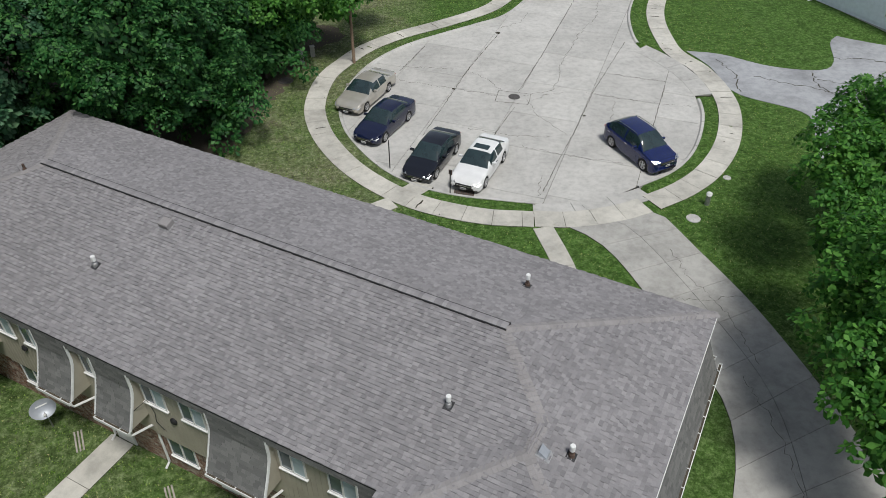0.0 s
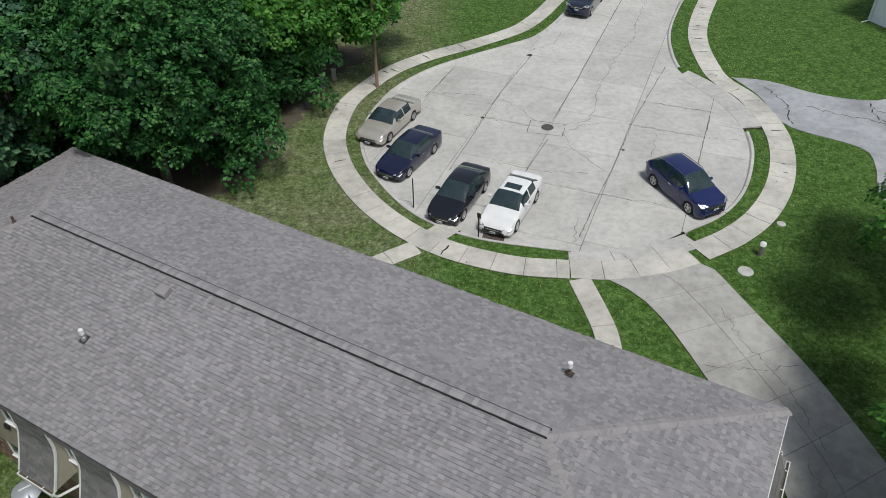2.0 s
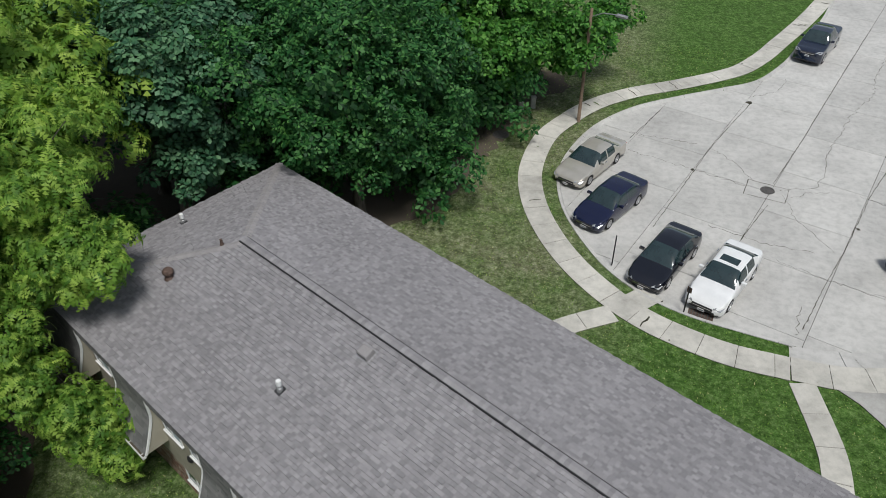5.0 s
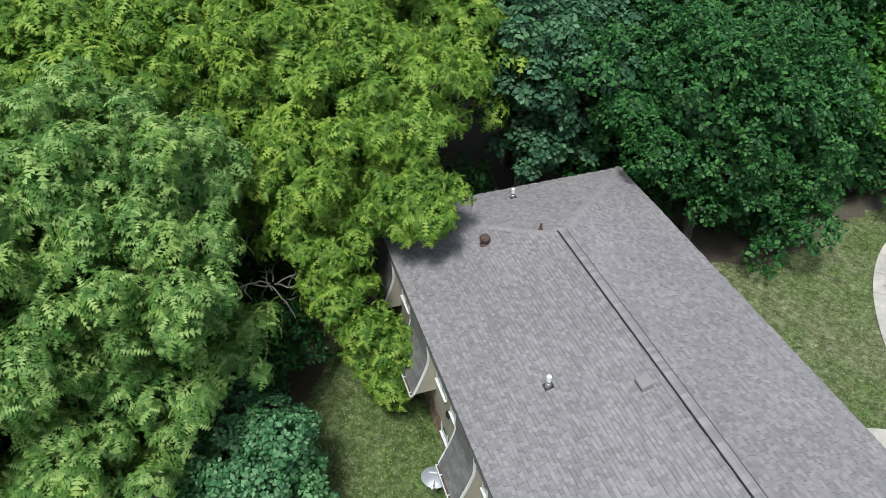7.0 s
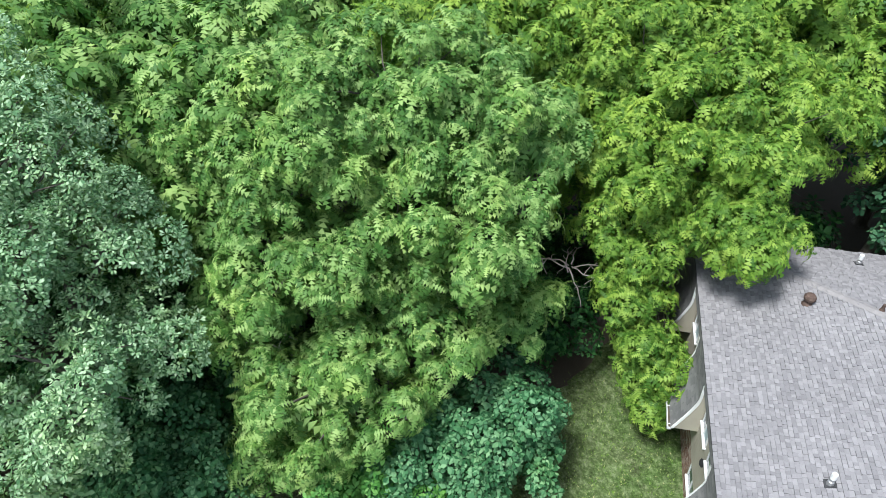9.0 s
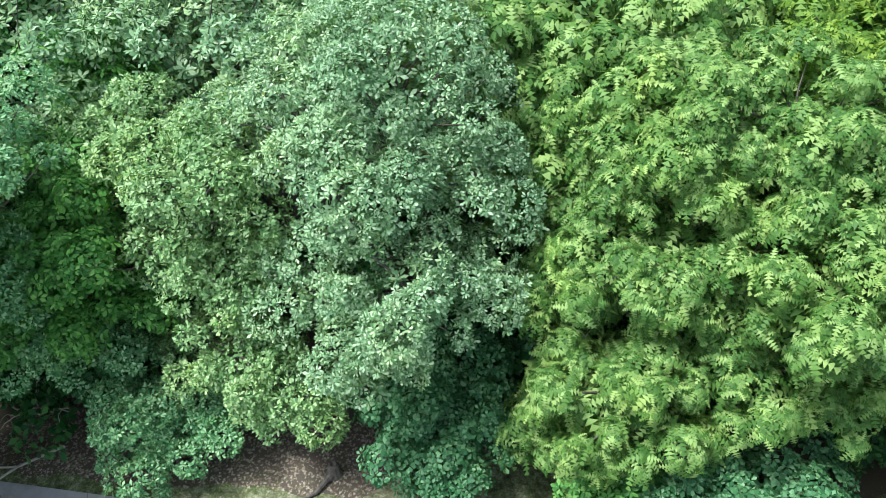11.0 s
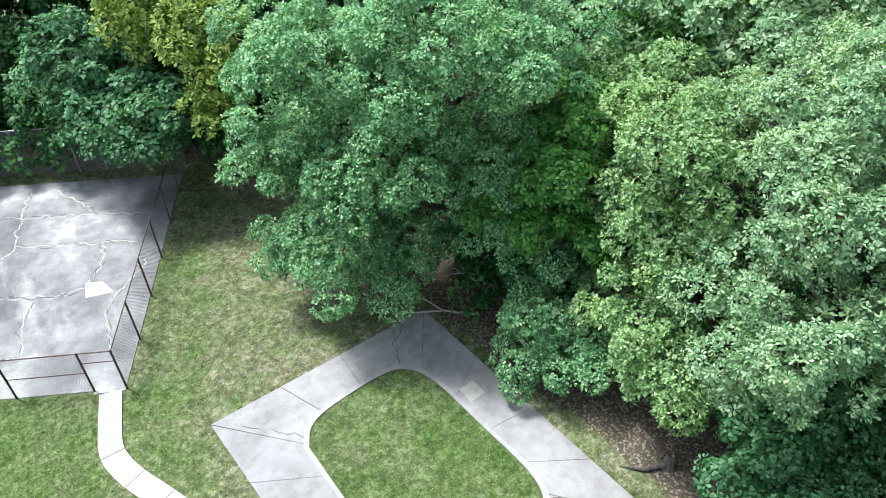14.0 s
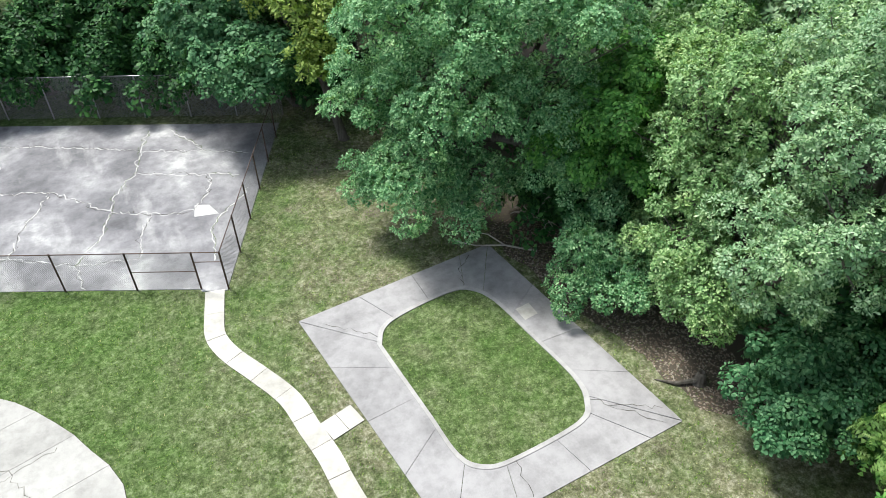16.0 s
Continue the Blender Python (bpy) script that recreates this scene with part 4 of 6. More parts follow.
# continuous ridge vent; its black strips also paint the shade below the cap
rv = Shape()
for y0, y1, z0, z1 in ((-0.07, -0.03, -0.09, 0.05), (0.27, 0.29, -0.12, 0.03)):
    rv.box(R1[0] - 0.15, R2[0] + 0.1, RIDGE_W + y0, RIDGE_W + y1, TOP + z0, TOP + z1)
part("ridge_vent", rv.mesh("ridge_vent", M_BLACK), roof, "ridge vent sides, black for the shade under the cap")
cap_line("ridge_cap", (R1[0] - 0.2, RIDGE_W + 0.11, TOP + 0.05), (R2[0] + 0.15, RIDGE_W + 0.11, TOP + 0.05), 0.175, 0.012, 0.14, M_SHINGLE_ONE)


# ---- mansard skirt of the upper storey ----
LOW, FLARE = 3.1, 0.56


def skirt(z):
    t = (EAVE - 0.06 - z) / (EAVE - 0.06 - LOW)
    return -0.02 + FLARE * max(0.0, (t - 0.4) / 0.6) ** 1.2


mansard = part("mansard", Shape().box(S0 + 0.4, S1 - 0.4, W1 - 0.45, W1 - 0.25, LOW, EAVE - 0.1).mesh("mansard_core", M_FELT), house, "steep flared mansard of dark grey shingles")
mv, mf = [], []


def skirt_panel(a, b, out, z_low):
    """Shingle courses on the skirt between plan points a and b, facing out."""
    ax, ay = b[0] - a[0], b[1] - a[1]
    n = math.hypot(ax, ay)
    ax, ay = ax / n, ay / n
    z = z_low
    k = len(mv)
    sh = Shape()
    zs = [EAVE - 0.05 - (EAVE - 0.05 - z_low) * i / 8 for i in range(9)]
    v = [(p[0] + out[0] * (skirt(q) - 0.02), p[1] + out[1] * (skirt(q) - 0.02), q) for q in zs for p in (a, b)]
    v += [(p[0] - out[0] * 0.06, p[1] - out[1] * 0.06, q) for q in (EAVE - 0.05, z_low) for p in (a, b)]
    f = [(2 * i, 2 * i + 1, 2 * i + 3, 2 * i + 2) for i in range(8)]
    sh.add(v, f)
    part("mansard_backing", sh.mesh("mansard_backing", M_FELT), mansard)
    while z < EAVE - 0.09:
        z2 = min(z + 0.135, EAVE - 0.05)
        x = 0.0
        while x < n - 0.02:
            e = min(n, x + rng.choice((0.15, 0.2, 0.27, 0.34)))
            t = rng.choice((0.006, 0.011, 0.015))
            k = len(mv)
            for q, zz, o in ((x + 0.002, z - 0.02, t + 0.008), (e - 0.002, z - 0.02, t + 0.008), (e - 0.002, z2, 0.002), (x + 0.002, z2, 0.002), (x, z - 0.02, -0.015), (e, z - 0.02, -0.015)):
                r = skirt(zz) + o
                mv.append((a[0] + ax * q + out[0] * r, a[1] + ay * q + out[1] * r, zz))
            mf.extend([(k, k + 1, k + 2, k + 3), (k + 4, k + 5, k + 1, k)])
            x = e
        z = z2


OPEN = [(-27.6, -25.2), (-23.1, -20.2), (-18.55, -17.45), (-15.85, -12.65), (-10.4, -7.3)]
SKIRTS, edge = [], S0
for a, b in OPEN:
    SKIRTS.append((edge, a))
    skirt_panel((a, W0), (b, W0), (0, -1), EAVE - 0.36)
    edge = b
SKIRTS.append((edge, WS))
for a, b in SKIRTS:
    skirt_panel((a, W0), (b, W0), (0, -1), LOW)
skirt_panel((WS, WING), (S1, WING), (0, -1), LOW)
skirt_panel((WS, W0), (WS, WING), (-1, 0), LOW)
skirt_panel((S1, WING), (S1, W1), (1, 0), LOW)
skirt_panel((S1, W1), (S0, W1), (0, 1), LOW)
skirt_panel((S0, W1), (S0, W0), (-1, 0), LOW)
ms = part("shingles", mesh_of("mansard_shingles", mv, mf, M_MANSARD), mansard)
ms["kind"] = "stuff"

# cheeks and white barge boards at the ends of each skirt panel
for a, b in SKIRTS:
    for s, way in ((a, -1), (b, 1)):
        if s in (S0, WS):
            continue
        zs = [EAVE - 0.3 - (EAVE - 0.3 - LOW) * i / 10 for i in range(11)]
        v = [(s, W0 - skirt(z), z) for z in zs] + [(s, W0 + 0.28, z) for z in zs]
        f = [(i, i + 1, 12 + i, 11 + i) for i in range(10)]
        v += [(x - way * 0.03, y, z) for x, y, z in v[:22]]
        f += [tuple(22 + i for i in q[::-1]) for q in f]
        part("cheek", mesh_of("cheek", v, f, M_SIDING), mansard, "beige boarded cheek")
        bv, bf = [], []
        for i, z in enumerate(zs):
            y = W0 - skirt(z)
            bv += [(s + way * 0.03, y - 0.025, z), (s - way * 0.03, y - 0.025, z), (s - way * 0.03, y + 0.05, z), (s + way * 0.03, y + 0.05, z)]
            if i:
                k = 4 * i
                bf += [(k - 4 + j, k - 4 + (j + 1) % 4, k + (j + 1) % 4, k + j) for j in range(4)]
        part("barge_board", mesh_of("barge_board", bv, bf, M_WHITE), mansard, "white curved barge board")


def gutter(a, b, out):
    """An open metal gutter with hangers and dark debris in it."""
    ax, ay = b[0] - a[0], b[1] - a[1]
    n = math.hypot(ax, ay)
    m = Matrix(((ax / n, out[0], 0, a[0]), (ay / n, out[1], 0, a[1]), (0, 0, 1, LOW - 0.02), (0, 0, 0, 1)))
    f0 = FLARE - 0.02
    g = Shape()
    g.box(0, n, f0, f0 + 0.015, -0.10, 0.0, m)
    g.box(0, n, f0, f0 + 0.11, -0.12, -0.10, m)
    g.box(0, n, f0 + 0.10, f0 + 0.125, -0.12, 0.012, m)
    for e in (0.0, n - 0.015):
        g.box(e, e + 0.015, f0, f0 + 0.12, -0.12, 0.0, m)
    ob = part("gutter", g.mesh("gutter", M_WHITE), house, "white metal gutter")
    part("debris", Shape().box(0.03, n - 0.03, f0 + 0.018, f0 + 0.098, -0.1, -0.035, m).mesh("debris", M_LITTER), ob)
    k = 0.4
    while k < n:
        part("hanger", Shape().box(k, k + 0.03, f0, f0 + 0.12, -0.004, 0.01, m).mesh("hanger", M_WHITE), ob)
        k += 0.75


for a, b in SKIRTS:
    gutter((a + 0.02, W0), (b - 0.02, W0), (0, -1))
gutter((S1, WING - 0.4), (S1, W1 + 0.4), (1, 0))
gutter((WS, WING), (S1 + 0.4, WING), (0, -1))
gutter((S1 + 0.4, W1), (S0, W1), (0, 1))


def downspout(s, way):
    y = W0 - FLARE + 0.0
    pts = [(s, y - 0.04, LOW - 0.12), (s, y + 0.05, LOW - 0.32), (s + way * 0.06, BRICK_W - 0.2, LOW - 0.6), (s + way * 0.06, BRICK_W - 0.08, LOW - 0.75), (s + way * 0.06, BRICK_W - 0.08, 0.3), (s + way * 0.06, BRICK_W - 0.3, 0.14)]
    part("downspout", Shape().tube(pts, 0.045, 6).mesh("downspout", M_WHITE), house, "white metal downspout")



# ---- walls ----
BRICK_TOP, BRICK_W, SIDE_W = 2.1, W0 + 0.45, W0 + 0.28
wall = part("wall", Shape().box(S0 + 0.45, S1 - 0.45, BRICK_W, BRICK_W + 0.25, 0.0, BRICK_TOP + 1.1).box(WS + 0.3, S1 - 0.3, WING + 0.4, WING + 0.65, 0, LOW).box(S1 - 0.6, S1 - 0.35, WING + 0.66, W1 - 0.7, 0, LOW).box(S0 + 0.45, S1 - 0.36, W1 - 0.69, W1 - 0.45, 0, LOW).box(S0 + 0.35, S0 + 0.6, BRICK_W + 0.26, W1 - 0.7, 0, LOW).mesh("wall", M_BRICK), house, "weathered red and tan brick wall")
for a, b in SKIRTS:
    part("soffit", Shape().box(a + 0.03, b - 0.03, W0 - FLARE + 0.04, BRICK_W - 0.003, LOW - 0.03, LOW).mesh("soffit", M_WHITE), house)
part("soffit", Shape().box(S1 - 0.6, S1 + FLARE - 0.04, WING, W1, LOW - 0.03, LOW).mesh("soffit", M_WHITE), house)
part("soffit", Shape().box(S0, S1, W1 - 0.44, W1 + FLARE - 0.04, LOW - 0.03, LOW).mesh("soffit", M_WHITE), house)
siding = part("siding", Shape().box(S0 + 0.45, WS, SIDE_W + 0.03, SIDE_W + 0.1, BRICK_TOP, EAVE - 0.1).mesh("siding", M_SIDING), house, "beige vertical board siding")
for a, b in OPEN:
    x = a
    while x < b - 0.05:
        part("board", Shape().box(x + 0.006, min(x + 0.2, b) - 0.006, SIDE_W, SIDE_W + 0.029, BRICK_TOP - 0.02, EAVE - 0.3).mesh("board", M_SIDING), siding)
        x += 0.2


def window_unit(s0, s1, z0, z1, w, blind=True):
    """A sliding window: frame, mullion, two panes, a blind behind one of them."""
    f = 0.05
    win = part("window", Shape().box(s0, s1, w - 0.04, w + 0.02, z0, z0 + f).box(s0, s1, w - 0.04, w + 0.02, z1 - f, z1).box(s0, s0 + f, w - 0.04, w + 0.02, z0 + f, z1 - f).box(s1 - f, s1, w - 0.04, w + 0.02, z0 + f, z1 - f).mesh("window_frame", M_WHITE), house, "white framed sliding window")
    m = (s0 + s1) / 2
    part("mullion", Shape().box(m - 0.03, m + 0.03, w - 0.045, w + 0.02, z0 + f, z1 - f).mesh("mullion", M_WHITE), win)
    part("sill", Shape().box(s0 - 0.05, s1 + 0.05, w - 0.09, w, z0 - 0.05, z0 - 0.002).mesh("sill", M_WHITE), win)
    part("pane", Shape().box(s0 + f, m - 0.03, w - 0.012, w - 0.004, z0 + f, z1 - f).mesh("pane", M_GLASS), win)
    part("pane", Shape().box(m + 0.03, s1 - f, w - 0.02, w - 0.012, z0 + f, z1 - f).mesh("pane", M_BLIND if blind else M_GLASS), win, "pane with a pale drawn blind" if blind else "")


for s0, s1 in ((-16.05 + 0.35, -14.75), (-14.1, -13.1), (-10.25, -9.3), (-8.5, -7.5), (-22.9, -21.9), (-21.4, -20.45), (-18.42, -17.62), (-27.3, -26.3)):
    window_unit(s0, s1, 3.88, 4.9, SIDE_W)
for s0, s1, z0, z1 in ((-15.6, -14.4, 0.85, 1.95), (-13.4, -12.75, 0.5, 1.9), (-10.1, -8.9, 0.85, 1.95), (-23.0, -21.6, 0.85, 1.95), (-27.2, -26.0, 0.85, 1.95)):
    window_unit(s0, s1, z0, z1, BRICK_W - 0.004, False)
door = part("door", Shape().box(-18.45, -17.55, BRICK_W - 0.05, BRICK_W - 0.003, 0.12, 2.08).mesh("door", M_WHITE), house, "white back door")
part("handle", Shape().tube([(-17.68, BRICK_W - 0.1, 1.05), (-17.68, BRICK_W - 0.05, 1.05)], 0.03, 8).mesh("handle", M_ALLOY), door)
for s in (-14.62, -18.1, -21.65):
    lamp = part("wall_lamp", Shape().lathe([(0.02, 0), (0.13, 0.0), (0.14, 0.05), (0.08, 0.1), (0.02, 0.11)], 12, pose(s, SIDE_W, 3.45 if s != -18.1 else 2.75, 90, 0, 0)).mesh("wall_lamp", M_BLACK), house, "round black wall vent")
part("cable", Shape().tube([(-15.85, W0 - 0.2, 3.75), (-15.6, SIDE_W - 0.05, 4.0), (-15.45, SIDE_W - 0.03, 3.4), (-15.55, SIDE_W - 0.03, 2.9), (-15.3, SIDE_W - 0.02, 2.6)], 0.012, 5).mesh("cable", M_BLACK), house)


for s, way in ((-18.6, 1), (-15.95, 1), (-10.5, 1)):
    downspout(s, way)
part("drip_edge", Shape().box(S1 - 0.02, S1 + 0.035, WING, W1, EAVE - 0.06, EAVE - 0.005).mesh("drip_edge", M_WHITE), house, "white metal drip edge")

# ---- things on the roof ----
def on_roof(face, s, w):
    return Matrix.Rotation(TURN_B, 4, "Z") @ Matrix.Translation((s, w, roof_z(face, s, w) + 0.01))


def pipe_vent(face, s, w, tall=0.42, cap=True, base=M_GALV):
    v = thing("roof_vent", "white capped plumbing vent pipe on the shingle roof", "roof vent", on_roof(face, s, w), "roof vents")
    up = FACES[face][1]
    t = Shape().box(-0.13, 0.13, -0.14, 0.14, -0.006, 0.022)
    t.v = [(x, y, z + PITCH * (up[0] * x + up[1] * y)) for x, y, z in t.v]
    part("flashing", t.mesh("flashing", M_FELT), v, "dark metal flashing")
    part("collar", Shape().lathe([(0.10, -0.05), (0.085, 0.12), (0.06, 0.14)], 14).mesh("collar", base), v)
    part("pipe", Shape().lathe([(0.05, 0.0), (0.05, tall - 0.1)], 12).mesh("pipe", base), v)
    if cap:
        part("cap", Shape().lathe([(0.062, tall - 0.20), (0.078, tall - 0.19), (0.078, tall - 0.01), (0.07, tall + 0.005), (0.0, tall + 0.008)], 16).mesh("cap", M_WHITE), v, "white metal cap")
    return v


pipe_vent("rear", -5.9, 12.25)
pipe_vent("rear", -19.45, 12.1)
pipe_vent("front", -5.9, 18.0, 0.5, True, M_RUST)
pipe_vent("east", -2.3, 12.35, 0.45, True, M_RUST)
pipe_vent("west", -29.3, 15.0, 0.4)
skyl = thing("roof_hatch", "small blue-grey box vent on the shingle roof", "roof vent", on_roof("east", -2.95, 11.95) @ pose(0, 0, 0, 0, math.degrees(math.atan(PITCH)), 0))
part("flange", Shape().box(-0.18, 0.24, -0.2, 0.2, 0.0, 0.015).mesh("flange", M_GALV), skyl)
part("hood", Shape().add([(-0.15, -0.15, 0.01), (0.15, -0.15, 0.01), (0.15, 0.15, 0.01), (-0.15, 0.15, 0.01), (-0.15, -0.15, 0.16), (0.12, -0.13, 0.06), (0.12, 0.13, 0.06), (-0.15, 0.15, 0.16)], [(4, 5, 6, 7), (0, 1, 5, 4), (1, 2, 6, 5), (2, 3, 7, 6), (3, 0, 4, 7)]).mesh("hood", M_DISH), skyl)
boxv = thing("roof_vent", "low grey box vent beside the ridge", "roof vent", on_roof("rear", -18.1, 14.35) @ pose(0, 0, 0, math.degrees(math.atan(PITCH)), 0, 0), "roof vents")
part("flange", Shape().box(-0.26, 0.26, -0.24, 0.24, 0, 0.015).mesh("flange", M_GALV), boxv)
part("hood", Shape().box(-0.2, 0.2, -0.18, 0.18, 0.012, 0.24, None, 0.03).mesh("hood", M_CAP), boxv)
blk = thing("roof_vent", "dark weathered turbine vent on the shingle roof", "roof vent", on_roof("rear", -26.1, 12.6), "roof vents")
part("base", Shape().lathe([(0.2, -0.06), (0.12, 0.08), (0.12, 0.16)], 14).mesh("base", M_RUST), blk)
part("turbine", Shape().lathe([(0.12, 0.15), (0.19, 0.2), (0.2, 0.28), (0.14, 0.36), (0.0, 0.4)], 14).mesh("turbine", M_RUST), blk)
stub = thing("roof_vent", "small dark pipe stub beside the ridge", "roof vent", on_roof("rear", -25.6, 14.5), "roof vents")
part("pipe", Shape().lathe([(0.09, -0.04), (0.05, 0.05), (0.05, 0.2), (0.0, 0.21)], 10).mesh("pipe", M_RUST), stub)


# ---- satellite dish on the back lawn ----
dish = thing("satellite_dish", "grey oval satellite dish on a bent pole in the lawn", "satellite dish", pose(-14.75, 17.55, LAWN))
part("mast", Shape().tube([(0, 0, -0.05), (0, 0, 0.75), (0.03, -0.05, 0.95)], 0.03, 8).mesh("mast", M_GALV), dish)
bowl_v, bowl_f = [], []
for i in range(7):
    r = i / 6
    for j in range(24):
        a = 2 * math.pi * j / 24
        bowl_v.append((0.46 * r * math.cos(a), 0.38 * r * math.sin(a), 0.12 * r * r))
for i in range(6):
    bowl_f += [(i * 24 + j, i * 24 + (j + 1) % 24, (i + 1) * 24 + (j + 1) % 24, (i + 1) * 24 + j) for j in range(24)]
bowl = part("bowl", Shape().add(bowl_v, bowl_f).mesh("bowl", M_DISH, True), dish, "", look((0, -0.05, 1.12), (0.75, -1.0, 2.0)) @ pose(0, 0, 0, 180, 0, 0))
part("mark", Shape().box(-0.2, 0.2, -0.16, -0.11, 0.045, 0.05).mesh("mark", M_PLATE), bowl)
part("arm", Shape().tube([(0, -0.05, 0.95), (0.28, -0.4, 1.15), (0.4, -0.55, 1.35)], 0.018, 6).mesh("arm", M_GALV), dish)
part("feed", Shape().lathe([(0.0, 0), (0.05, 0.01), (0.06, 0.09), (0.03, 0.13)], 10, pose(0.4, -0.55, 1.33)).mesh("feed", M_PLATE), dish)
for (x, y) in ((-13.5, 16.9), (-9.4, 14.6)):
    sb = thing("splash_block", "pale wooden splash slats below a downspout", "splash block", pose(x, y, LAWN, 0, 0, -62))
    for k in (-0.12, 0.0, 0.12):
        part("slat", Shape().box(-0.5, 0.5, k - 0.03, k + 0.03, 0.0, 0.04).mesh("slat", M_DEAD), sb)

# ---- trees ----
leaf_rng = np.random.default_rng(11)


def unit(v):
    return v / (np.linalg.norm(v, axis=-1, keepdims=True) + 1e-9)


def frond_tuft(n_fronds, size, pairs):
    """A twig tip of drooping feathered leaves, the inner ones upright; each leaflet is one pointed triangle."""
    v, t = [], []
    for k in range(n_fronds):
        a = 2.4 * k + leaf_rng.uniform(-0.25, 0.25)
        ca, sa = math.cos(a), math.sin(a)
        inner = k < 2
        rise, droop = (0.9, 0.55) if inner else (leaf_rng.uniform(0.25, 0.55), leaf_rng.uniform(0.75, 1.05))
        ln = size * leaf_rng.uniform(0.8, 1.15) * (0.75 if inner else 1.0)
        pts = [np.array((ca * ln * u, sa * ln * u, ln * (rise * u - droop * u * u))) for u in (i / pairs for i in range(pairs + 1))]
        side = np.array((-sa, ca, 0.0))
        k0 = len(v)
        v += pts
        for i in range(pairs):
            way = unit(pts[i + 1] - pts[i])
            step = np.linalg.norm(pts[i + 1] - pts[i])
            u = (i + 0.5) / pairs
            wl = ln * 0.29 * (0.55 + 0.45 * math.sin(math.pi * min(1, 0.2 + 0.8 * u)))
            for s in (-1, 1):
                t.append((k0 + i, k0 + i + 1, len(v)) if s > 0 else (k0 + i + 1, k0 + i, len(v)))
                v.append(pts[i] + side * s * wl + way * step * 0.8 + np.array((0, 0, -0.18 * wl)))
        t.append((k0 + pairs - 1, k0 + pairs, len(v)))
        v.append(pts[-1] + unit(pts[-1] - pts[-2]) * ln * 0.22 + side * 0.05 * size)
    return np.array(v), np.array(t)


def leaf_star(n_leaves, size, wide, low=-0.25, high=0.9):
    """A twig tip with broad leaves set round it like a star, each a folded kite."""
    v, t = [], []
    for k in range(n_leaves):
        a = 2.4 * k + leaf_rng.uniform(-0.35, 0.35)
        e = leaf_rng.uniform(low, high)
        way = np.array((math.cos(a) * math.cos(e), math.sin(a) * math.cos(e), math.sin(e)))
        side = np.array((-math.sin(a), math.cos(a), 0.0))
        up = np.cross(way, side)
        ln = size * leaf_rng.uniform(0.7, 1.25)
        o = way * size * 0.15 + leaf_rng.normal(0, size * 0.10, 3)
        k0 = len(v)
        v += [o, o + way * ln * 0.6 + side * wide * ln - up * 0.08 * ln, o + way * ln + np.array((0, 0, -0.12 * ln)), o + way * ln * 0.6 - side * wide * ln - up * 0.08 * ln]
        t += [(k0, k0 + 1, k0 + 2), (k0, k0 + 2, k0 + 3)]
    return np.array(v), np.array(t)


# for each kind: its twig tips, the reach of a bough and the spacing of tips on it
SPRIGS = {
    "walnut": [frond_tuft(8, 0.43, 5) for _ in range(3)],
    "locust": [frond_tuft(8, 0.42, 5) for _ in range(3)],
    "oak": [leaf_star(10, 0.155, 0.22) for _ in range(3)],
    "forest": [leaf_star(10, 0.155, 0.23) for _ in range(3)],
    "olive": [leaf_star(10, 0.155, 0.22) for _ in range(3)],
    "yellow": [leaf_star(10, 0.20, 0.24) for _ in range(3)],
    "dark": [leaf_star(10, 0.21, 0.27, -0.4, 0.7) for _ in range(3)],
    "blue": [leaf_star(10, 0.23, 0.32, -0.4, 0.6) for _ in range(3)],
    "teal": [leaf_star(10, 0.19, 0.30, -0.4, 0.7) for _ in range(3)],
    "bright": [leaf_star(9, 0.20, 0.26, -0.35, 0.3) for _ in range(3)],
    "shrubgreen": [leaf_star(10, 0.21, 0.27, -0.4, 0.7) for _ in range(3)],
}
BOUGH = {"walnut": (0.74, 0.41), "locust": (0.76, 0.40), "oak": (0.84, 0.215), "forest": (0.84, 0.215), "olive": (0.70, 0.215), "dark": (0.85, 0.28), "blue": (0.8, 0.29), "teal": (0.62, 0.25)}


def scatter(kind, pos, axis, scale):
    """Sprigs of a kind at places, each turned to its axis."""
    vs, ts, base = [], [], 0
    pick = leaf_rng.integers(0, 3, len(pos))
    for s in range(3):
        m = pick == s
        n = int(m.sum())
        if not n:
            continue
        tv_, tt_ = SPRIGS[kind][s]
        z = unit(axis[m])
        ref = leaf_rng.normal(size=(n, 3))
        x = unit(np.cross(z, ref))
        y = np.cross(z, x)
        out = pos[m][:, None, :] + scale[m][:, None, None] * (tv_[None, :, 0:1] * x[:, None, :] + tv_[None, :, 1:2] * y[:, None, :] + tv_[None, :, 2:3] * z[:, None, :])
        vs.append(out.reshape(-1, 3))
        ts.append((tt_[None] + (np.arange(n) * len(tv_))[:, None, None]).reshape(-1, 3) + base)
        base += n * len(tv_)
    return np.concatenate(vs), np.concatenate(ts)


def even_ways(n, lowest):
    """n directions spread evenly, with some disorder, none steeper down than lowest."""
    k = np.arange(n) + 0.5
    z = 1 - (1 - lowest) * k / n
    a = 2.39996 * k + leaf_rng.uniform(0, 6.28)
    r = np.sqrt(np.maximum(0, 1 - z * z))
    return unit(np.stack([r * np.cos(a), r * np.sin(a), z], 1) + leaf_rng.normal(0, 0.10, (n, 3)))


